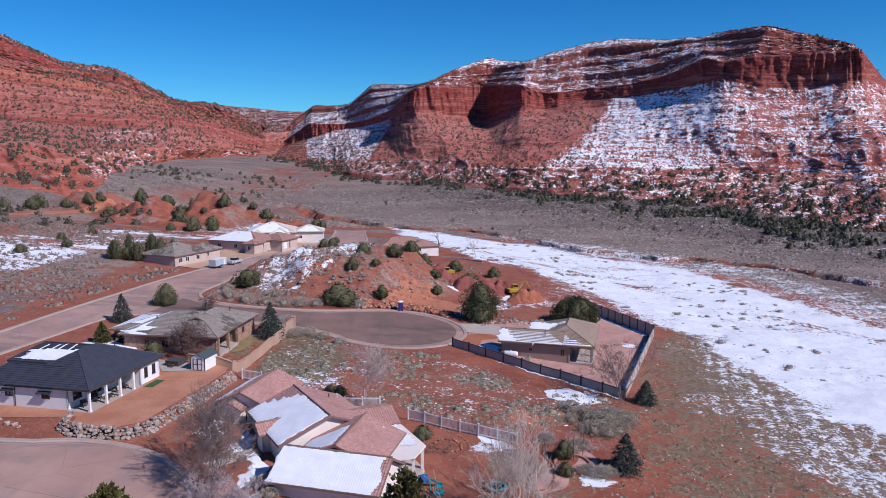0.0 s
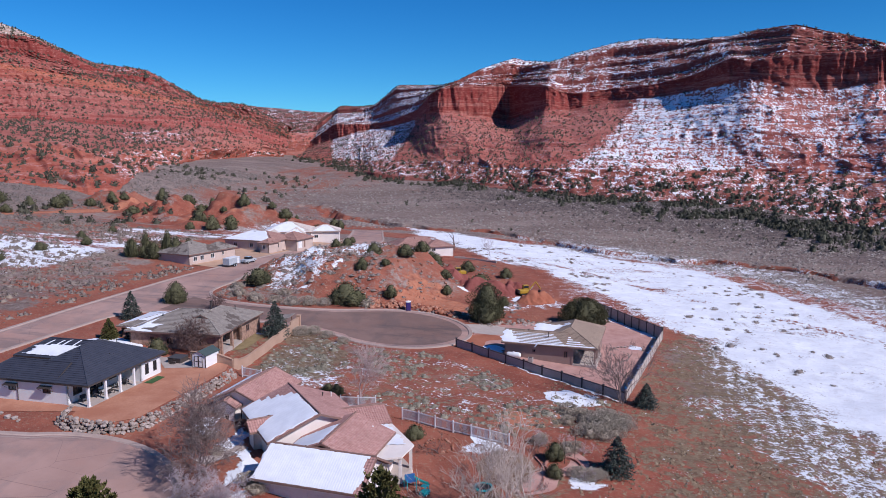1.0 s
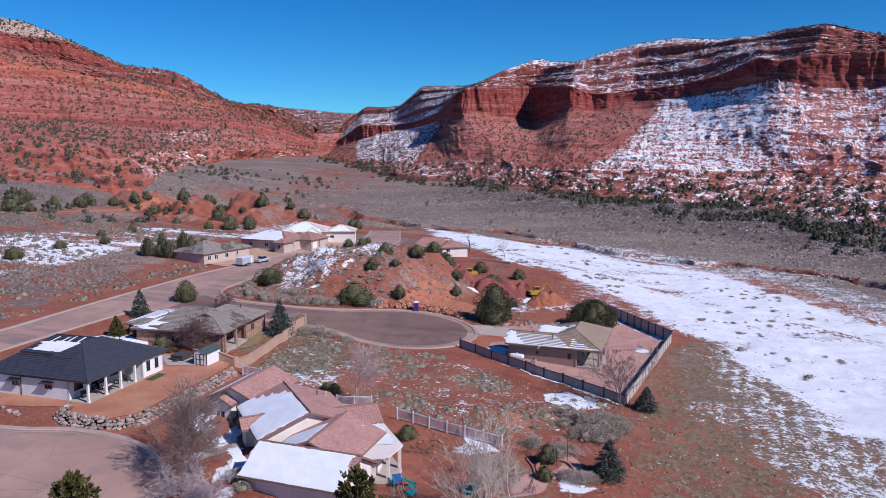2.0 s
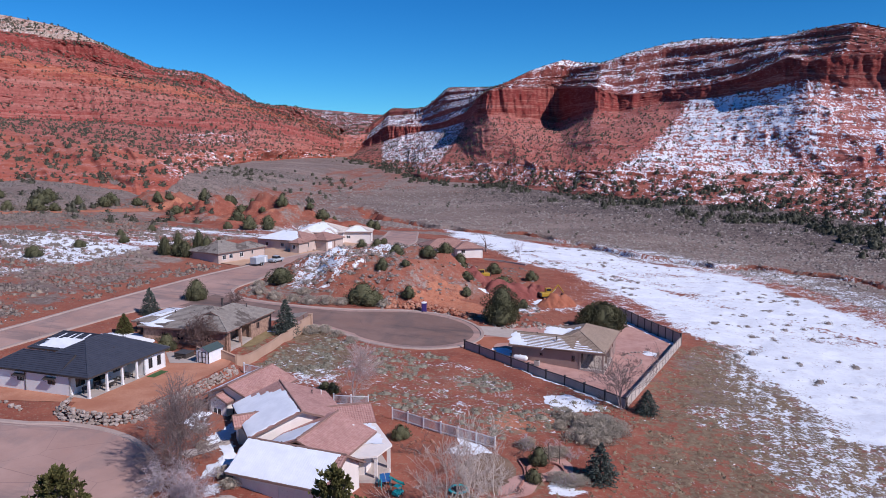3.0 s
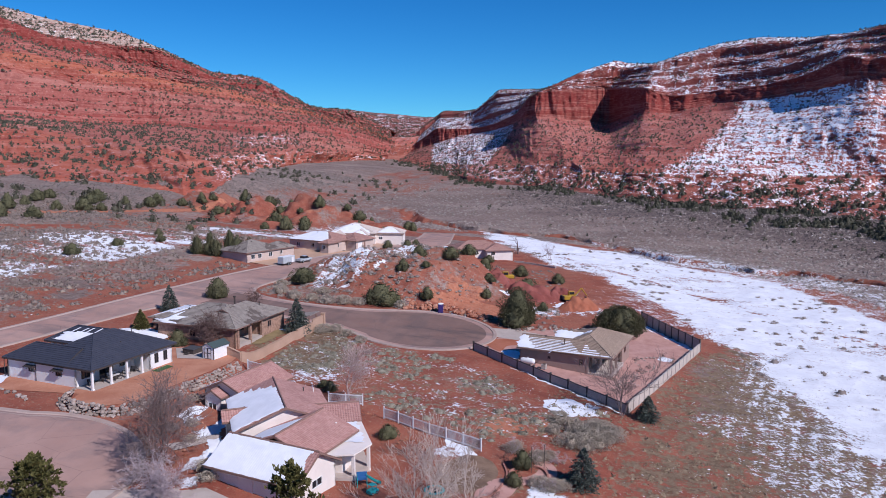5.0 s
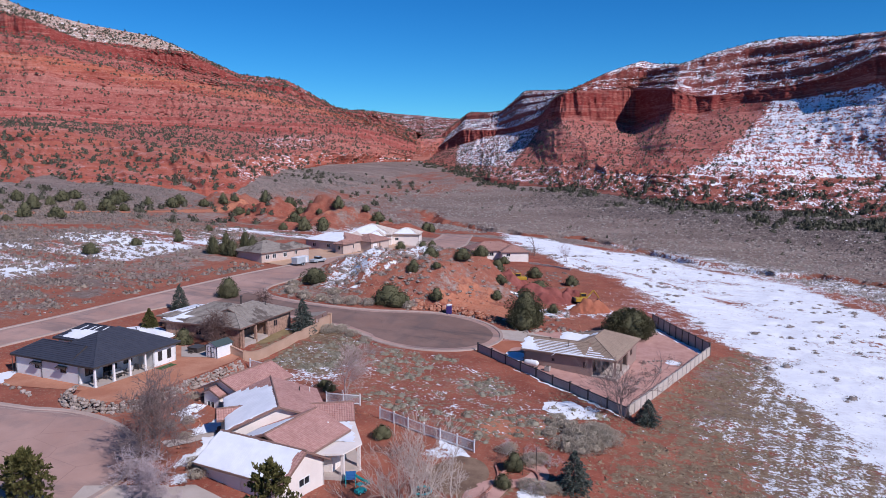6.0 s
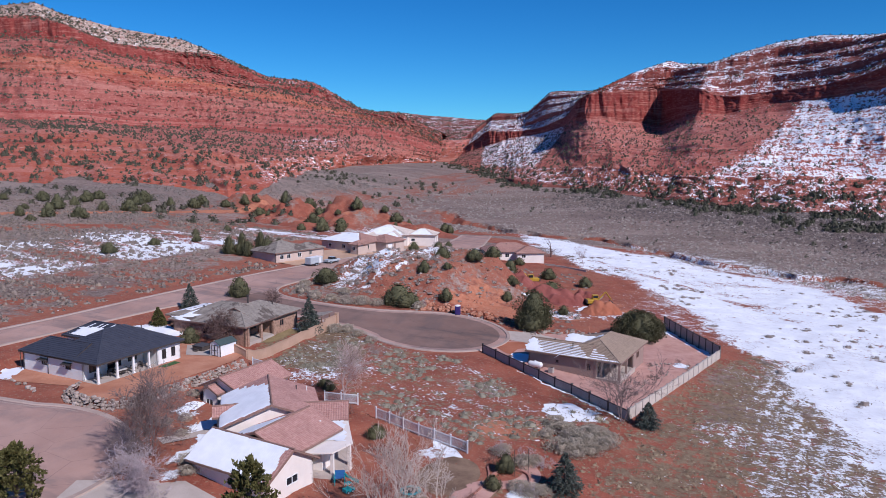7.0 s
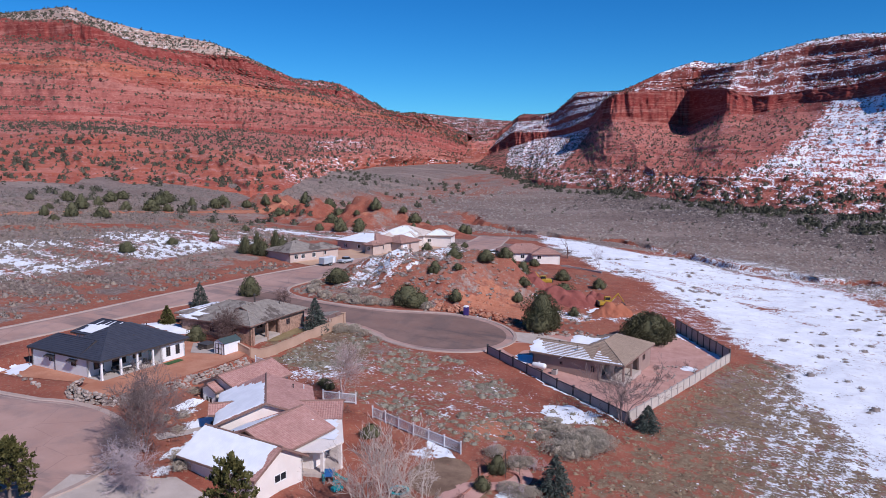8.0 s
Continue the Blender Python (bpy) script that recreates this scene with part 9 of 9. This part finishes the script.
def gas_tank():
    t = at_ground("gas_tank", 12.0, 126.0, -15, "white propane tank beside the house wall", "gas tank", 0.05)
    bm = bmesh.new()
    bmesh.ops.create_uvsphere(bm, u_segments=20, v_segments=14, radius=0.5, matrix=Matrix.Rotation(radians(90), 4, "Y"))
    for v in bm.verts:
        v.co.x += 0.85 if v.co.x > 0.01 else (-0.85 if v.co.x < -0.01 else 0)
        v.co.z += 0.72
    part("tank", bm, M_WHITE_PAINT, t, smooth=True)
    for x in (-0.7, 0.7):
        piece(t, "saddle", M_CONCRETE, [(x - 0.1, x + 0.1, -0.35, 0.35, -0.1, 0.32)])
    piece(t, "valve_cover", M_WHITE_PAINT, [(-0.14, 0.14, -0.14, 0.14, 1.18, 1.36)], "", 0.04)
    a = at_ground("air_conditioner", 14.9, 124.7, -15, "grey outdoor air conditioning unit on the gravel", "air conditioner", 0.05)
    piece(a, "casing", M_FENCE_GREY, [(-0.42, 0.42, -0.42, 0.42, 0.04, 0.84)])
    bm = bmesh.new()
    tube(bm, (0, 0, 0.84), (0, 0, 0.87), 0.34, 0.34, 16)
    part("fan_grille", bm, M_TRIM_DARK, a)


def yard_chair(x, y, turn, cloth, label, wide=0.7):
    """A porch armchair or sofa."""
    c = thing("porch_chair", x, y, 7.48, turn, label, "chair", "porch seats")
    w = wide / 2
    for sx in (-w, w - 0.06):
        for sy in (-0.35, 0.29):
            piece(c, "leg", M_TRIM_DARK, [(sx, sx + 0.06, sy, sy + 0.06, 0, 0.62 if sy < 0 else 0.85)], "", 0.0)
        piece(c, "armrest", M_TRIM_DARK, [(sx, sx + 0.06, -0.35, 0.35, 0.62, 0.66)], "", 0.0)
    piece(c, "seat", cloth, [(-w + 0.06, w - 0.06, -0.34, 0.28, 0.28, 0.45)])
    piece(c, "backrest", cloth, [(-w + 0.06, w - 0.06, 0.18, 0.34, 0.45, 0.9)])


def porch_table(x, y, turn):
    t = thing("porch_table", x, y, 7.48, turn, "low dark table on the porch", "table")
    piece(t, "tabletop", M_TRIM_DARK, [(-0.6, 0.6, -0.4, 0.4, 0.42, 0.47)])
    for sx in (-0.55, 0.49):
        for sy in (-0.35, 0.29):
            piece(t, "leg", M_TRIM_DARK, [(sx, sx + 0.06, sy, sy + 0.06, 0, 0.42)], "", 0.0)


def hot_tub():
    t = at_ground("hot_tub", -40.2, 106.6, -12, "square hot tub with a dark cover beside the shed", "hot tub", 0.05)
    piece(t, "cabinet", M_TRIM_DARK, [(-1.1, 1.1, -1.05, 1.05, 0, 0.72)], "", 0.06)
    cover = piece(t, "cover", M_DARK_CLOTH, [(-1.14, -0.02, -1.09, 1.09, 0.73, 0.85)], "", 0.04)
    piece(t, "cover", M_DARK_CLOTH, [(0.02, 1.14, -1.09, 1.09, 0.73, 0.85)], "", 0.04)
    for k in range(2):
        piece(t, "step", M_TRIM_DARK, [(-0.4, 0.4, -1.7 + 0.3 * k, -1.4 + 0.3 * k, 0, 0.2 + 0.2 * k)])


def garden_pole(x, y, h):
    p = at_ground("garden_pole", x, y, 0, "thin dark garden pole with a hook", "pole")
    bm = bmesh.new()
    tube(bm, (0, 0, -0.3), (0, 0, h), 0.035, 0.03, 8)
    part("shaft", bm, M_TRIM_DARK, p)
    bm = bmesh.new()
    tube(bm, (0, 0, h), (0.35, 0, h + 0.15), 0.02, 0.015, 6)
    part("hook", bm, M_TRIM_DARK, p)


def pergola_roof():
    """The little open shelter behind the tall wall by the street."""
    s = at_ground("garden_shelter", -30.6, 131.2, -5, "small open shelter with a grey lean-to roof", "shelter")
    for x in (-1.6, 1.4):
        for y in (-1.5, 1.5):
            piece(s, "post", M_BROWN_WOOD, [(x - 0.07, x + 0.07, y - 0.07, y + 0.07, -0.3, 2.35)], "", 0.0)
    bm = bmesh.new()
    tiled_slope(bm, (-2.1, -2.0, 2.3), (-2.1, 2.0, 2.3), (1.9, 2.0, 2.95), (1.9, -2.0, 2.95), 0.4, 0.02, 0.1)
    part("roof", bm, M_GREY_TILE, s)


def pool():
    p = at_ground("planter_bed", 33.0, 137.5, 60, "stone-edged planting bed in the gravel yard", "planter")
    for k in range(9):
        a = k / 8 * math.pi
        ob = new("stone", STONES[k % 8])
        ob.parent = p
        ob.matrix_basis = pose(3.2 * math.cos(a), 1.6 * math.sin(a), 0.12, 0, 0, 40 * k) @ Matrix.Diagonal((0.6, 0.6, 0.5, 1))


shed()
toilet_cabin()
heap(8.5, 185.5, 8.0, 6.0, 4.8, M_DARKRED, "dug heap of dark red earth", 3)
heap(14.5, 187.0, 5.5, 5.5, 3.8, M_DARKRED, "dug heap of maroon earth", 5)
heap(21.5, 178.0, 5.2, 4.8, 3.8, M_ORANGE, "dug heap of bright orange earth", 8)
heap(1.0, 191.0, 5.0, 4.5, 2.4, M_DARKRED, "low heap of dark red earth", 11)
digger(1.0, 196.5, 200, 3.0, "yellow excavator standing behind the earth heaps")
digger(18.4, 184.6, 20, 3.4, "yellow excavator at work among earth heaps")
trailer()
car(-57.0, 197.6, 73, M_SILVER, "silver pickup truck parked on the street", "pickup")
car(-24.5, 246.5, 60, M_WHITE_PAINT, "white car parked by the far house")
trampoline()
playset()
gas_tank()
for x, y, turn, cloth, label, wide in ((-44.6, 90.5, 80, M_DARK_CLOTH, "dark porch armchair with cushions", 0.8), (-44.4, 92.3, 78, M_PALE_CLOTH, "pale cushioned porch sofa", 1.9), (-43.6, 94.2, -100, M_PALE_CLOTH, "pale cushioned porch armchair", 0.8), (-43.2, 95.6, 170, M_DARK_CLOTH, "dark porch armchair by the wall", 0.8), (-45.2, 88.6, 60, M_DARK_CLOTH, "dark porch armchair by the wall", 0.8)):
    yard_chair(x, y, turn, cloth, label, wide)
porch_table(-43.4, 91.6, 78)
hot_tub()
garden_pole(15.6, 83.2, 3.2)
garden_pole(17.0, 84.6, 3.0)
pergola_roof()
pool()
sheet("lawn_1", [(-40.9, 96.2), (-39.6, 96.0), (-39.0, 99.0), (-40.3, 99.4)], 0.09, M_TURF, "small green turf strip beside the porch", "lawn")
sheet("walkway_1", [(-26.2, 75.6), (-24.4, 74.4), (-22.4, 77.2), (-21.4, 80.2), (-22.6, 80.8), (-23.8, 78.2)], 0.07, M_CONCRETE, "pale concrete walkway to the house entrance", "walkway")
yb = thing("boulder_group", 0, 0, 0, 0, "rounded red boulders edging the front garden bed", "rocks")
stones_along(yb, [(x, y, gz(x, y) + 0.1, s) for x, y, s in ((-25.4, 82.6, 0.55), (-24.6, 81.8, 0.45), (-25.9, 80.6, 0.6), (-26.6, 79.2, 0.5), (-27.4, 81.0, 0.4), (-28.4, 81.6, 0.5), (-25.0, 79.6, 0.35), (-28.8, 88.2, 0.5), (-30.6, 87.6, 0.6), (-29.6, 90.4, 0.45), (-23.4, 74.8, 0.4), (-22.6, 73.6, 0.5))], RED_STONES, 16)
bb = thing("boulder_group", 0, 0, 0, 0, "loose pale boulders in front of the white house", "rocks")
stones_along(bb, [(x, y, gz(x, y) + 0.15, s) for x, y, s in ((-53.4, 82.8, 0.8), (-52.6, 83.2, 0.6), (-51.2, 82.2, 0.9), (-50.2, 82.0, 0.7), (-49.4, 81.4, 0.5), (-55.6, 84.0, 0.6), (-57.0, 84.2, 0.5), (-54.6, 83.4, 0.4))], STONES, 6)


def snow_patch(outline, label):
    ring = [(p[0] + 0.9 * float(fbm(p[0] / 1.1, p[1] / 1.1, 3, 5)), p[1] + 0.9 * float(fbm(p[0] / 1.1, p[1] / 1.1, 3, 6))) for p in smooth_line(outline, 0.22, True)]
    plain("snow_patch", laid(ring, 0.07, 0.6), M_SNOW, label, "snow patch", "snow drifts in the shade")


snow_patch([(6.2, 128.6), (8.4, 127.6), (9.9, 128.4), (10.6, 132.6), (8.8, 133.8), (6.6, 132.6), (7.2, 130.4)], "drift of snow in the shade of the brown house")
snow_patch([(28.9, 112.7), (29.5, 112.5), (33.2, 121.9), (37.2, 132.2), (41.2, 143.0), (40.6, 143.2), (36.5, 132.5), (32.5, 122.2)], "strip of snow along the shaded inside of the fence")
snow_patch([(42.2, 150.6), (43.2, 151.0), (39.6, 158.5), (35.6, 167.0), (34.4, 166.2), (38.2, 158.0)], "strip of snow along the shaded inside of the fence")
snow_patch([(9.0, 123.9), (13.0, 120.3), (16.4, 117.4), (22.6, 111.9), (26.6, 108.3), (26.7, 107.9), (24.2, 109.6), (22.3, 111.4), (19.0, 114.6), (16.1, 116.9), (12.4, 120.5)], "thin strip of snow along the outside of the fence")
snow_patch([(1.2, 180.0), (3.4, 179.6), (4.2, 183.0), (6.4, 185.0), (5.4, 186.4), (2.8, 184.0)], "tongue of snow at the foot of an earth heap")
snow_patch([(14.6, 177.0), (16.0, 176.6), (17.0, 179.6), (17.8, 181.8), (16.4, 182.2), (15.2, 179.8)], "tongue of snow between two earth heaps")
snow_patch([(11.4, 180.2), (13.8, 180.0), (14.6, 182.2), (12.6, 183.2)], "small patch of snow on dug earth")
snow_patch([(-59.4, 113.8), (-58.2, 116.4), (-54.6, 117.4), (-50.6, 116.0), (-49.2, 113.4), (-51.6, 112.2), (-55.0, 113.6)], "sheet of snow on the ground behind the white house")
snow_patch([(-23.0, 79.8), (-22.2, 80.8), (-20.6, 78.2), (-19.3, 75.6), (-18.8, 72.4), (-19.5, 72.2), (-20.6, 74.4)], "drift of snow along the shaded house front")
snow_patch([(-29.8, 83.6), (-29.0, 86.8), (-27.6, 87.4), (-27.8, 85.0), (-26.6, 82.6), (-27.8, 82.2), (-28.6, 83.4)], "drift of snow beside the pink-roofed house")
snow_patch([(-61.8, 88.6), (-61.0, 90.2), (-59.4, 89.8), (-57.6, 85.4), (-59.4, 84.8)], "patch of snow at the end of the white house")
sheet("yard_4", smooth_line([(3.4, 136.6), (5.4, 140.6), (9.6, 141.0), (10.6, 138.4), (7.6, 136.4), (6.6, 132.0), (4.2, 134.2)], 0.8, True), 0.075, M_ORANGE, "bare orange earth beside the brown house")
sheet("lawn_3", smooth_line([(-35.8, 118.4), (-36.8, 126.6), (-35.6, 129.0), (-32.4, 128.6), (-32.8, 121.6), (-33.8, 117.6)], 0.8, True), 0.06, M_OLIVE, "faded olive winter lawn behind the stone house", "lawn")
snow_patch([(-35.6, 127.0), (-35.0, 128.8), (-33.0, 128.8), (-32.6, 127.2), (-33.6, 126.2)], "patch of snow on the lawn beside the spruce")
sheet("patio_1", [(-44.2, 108.4), (-40.8, 110.4), (-37.0, 107.0), (-36.2, 103.6), (-40.8, 103.0)], 0.10, M_CONCRETE, "pale concrete patio beside the shed", "patio")
snow_patch([(15.4, 106.9), (16.4, 109.4), (19.4, 110.6), (21.4, 108.0), (21.6, 105.6), (19.9, 103.0), (17.2, 104.2)], "broad patch of old snow on the vacant lot")
sheet("lawn_2", smooth_line([(5.1, 79.7), (6.0, 83.0), (8.1, 85.4), (10.7, 84.9), (11.9, 81.8), (11.4, 78.2), (9.5, 75.7), (7.2, 76.0)], 0.7, True), 0.05, M_DRY_LAWN, "dormant grey-brown lawn in the back garden", "lawn")
ring = thing("brick_edging", 0, 0, 0, 0, "curved red brick edging round the dormant lawn", "edging")
for k, (p, q) in enumerate(zip(LAWN_EDGE, LAWN_EDGE[1:])):
    bm = bmesh.new()
    c = (p + q) / 2
    d = math.degrees(math.atan2(q[1] - p[1], q[0] - p[0]))
    box(bm, -0.28, 0.28, -0.11, 0.11, -0.1, 0.16, 0.015)
    b_ = part("brick", bm, M_EDGE_BRICK, ring)
    b_.matrix_basis = pose(c[0], c[1], gz(c[0], c[1]) + 0.03, 0, 0, d)
bed_edge = thing("stone_edging", 0, 0, 0, 0, "curved row of tan stones edging the back garden beds", "rocks")
curve = smooth_line([(-9.6, 92.2), (-7.0, 93.2), (-4.0, 92.0), (0.0, 90.0), (2.8, 87.2), (3.1, 84.2), (1.2, 81.4)], 0.42)
stones_along(bed_edge, [(p[0], p[1], gz(p[0], p[1]) + 0.05, rp.uniform(0.20, 0.30)) for p in curve], RED_STONES, 23)
ring_bed = thing("stone_ring", 0, 0, 0, 0, "broken ring of red boulders round a planting bed", "rocks")
curve = arc(0.6, 85.4, 1.7, -70, 190, 17)
stones_along(ring_bed, [(p[0] + rp.uniform(-0.15, 0.15), p[1] + rp.uniform(-0.15, 0.15), gz(p[0], p[1]) + 0.08, rp.uniform(0.28, 0.50)) for p in curve], RED_STONES, 24)
planter = thing("brick_planter", 0, 0, 0, 0, "curved red brick planter wall round a juniper", "planter")
curve = smooth_line([(13.4, 80.4), (13.3, 82.6), (14.8, 84.4), (16.8, 84.2), (17.6, 82.2), (17.4, 79.8)], 0.36)
for p, q in zip(curve, curve[1:]):
    bm = bmesh.new()
    box(bm, -0.17, 0.17, -0.13, 0.13, -0.15, 0.32, 0.02)
    b_ = part("brick", bm, M_EDGE_BRICK, planter)
    b_.matrix_basis = pose(p[0], p[1], gz(p[0], p[1]), 0, 0, math.degrees(math.atan2(q[1] - p[1], q[0] - p[0])))
snow_patch([(4.6, 89.0), (5.6, 88.4), (7.8, 87.0), (8.6, 85.8), (7.6, 85.4), (6.0, 86.2), (4.8, 87.6)], "melting snow under the white garden fence")
snow_patch([(35.4, 139.8), (37.6, 139.2), (38.2, 141.6), (36.2, 142.2)], "small patch of snow on pink gravel")


# beds, shrubs and edging stones in the fenced yard
rk = random.Random(41)
edge = thing("stone_edging", 0, 0, 0, 0, "row of pale stones edging the gravel beds", "rocks")
line = smooth_line([(27.0, 121.0), (29.6, 124.2), (30.4, 128.0), (33.0, 131.2), (34.2, 135.4), (32.4, 138.6)], 0.55)
stones_along(edge, [(p[0] + rk.uniform(-0.15, 0.15), p[1] + rk.uniform(-0.15, 0.15), gz(p[0], p[1]) + 0.08, rk.uniform(0.22, 0.42)) for p in line], STONES, 19)
BED = [bare_tree(90 + k, 1.5, "dry brown shrub in the gravel yard", (M_ROSY, M_DUSKY)[k], 4, 2, 0.7, 0.0, 5, 0.02) for k in range(2)]
for x, y, s in ((28.6, 119.6, 0.8), (29.8, 121.6, 0.9), (27.6, 122.6, 0.7), (28.9, 125.6, 0.8), (30.6, 126.6, 0.6), (31.8, 130.4, 0.8), (33.0, 133.6, 0.7), (26.8, 117.4, 0.7), (31.0, 137.4, 0.8), (29.4, 140.2, 0.7)):
    put(rk.choice(BED), x, y, s, rk.uniform(0, 360))
for ob in BED:
    retire(ob)


# the low pale wall behind the dug ground
low = thing("garden_wall", 0, 0, 0, 0, "low pale concrete wall at the edge of dug red ground", "wall")
ends = [(-1.0, 240.8), (2.4, 239.9), (5.8, 238.6), (9.3, 236.8), (12.8, 234.7)]
for p, q in zip(ends, ends[1:]):
    bm = bmesh.new()
    n = np.array([q[1] - p[1], p[0] - q[0]]) / math.hypot(q[0] - p[0], q[1] - p[1]) * 0.15
    z0 = min(gz(*p), gz(*q)) - 0.3
    prism(bm, [(p[0] + n[0], p[1] + n[1]), (q[0] + n[0], q[1] + n[1]), (q[0] - n[0], q[1] - n[1]), (p[0] - n[0], p[1] - n[1])], z0, z0 + 0.95)
    bmesh.ops.recalc_face_normals(bm, faces=bm.faces[:])
    part("wall_section", bm, M_CONCRETE, low)
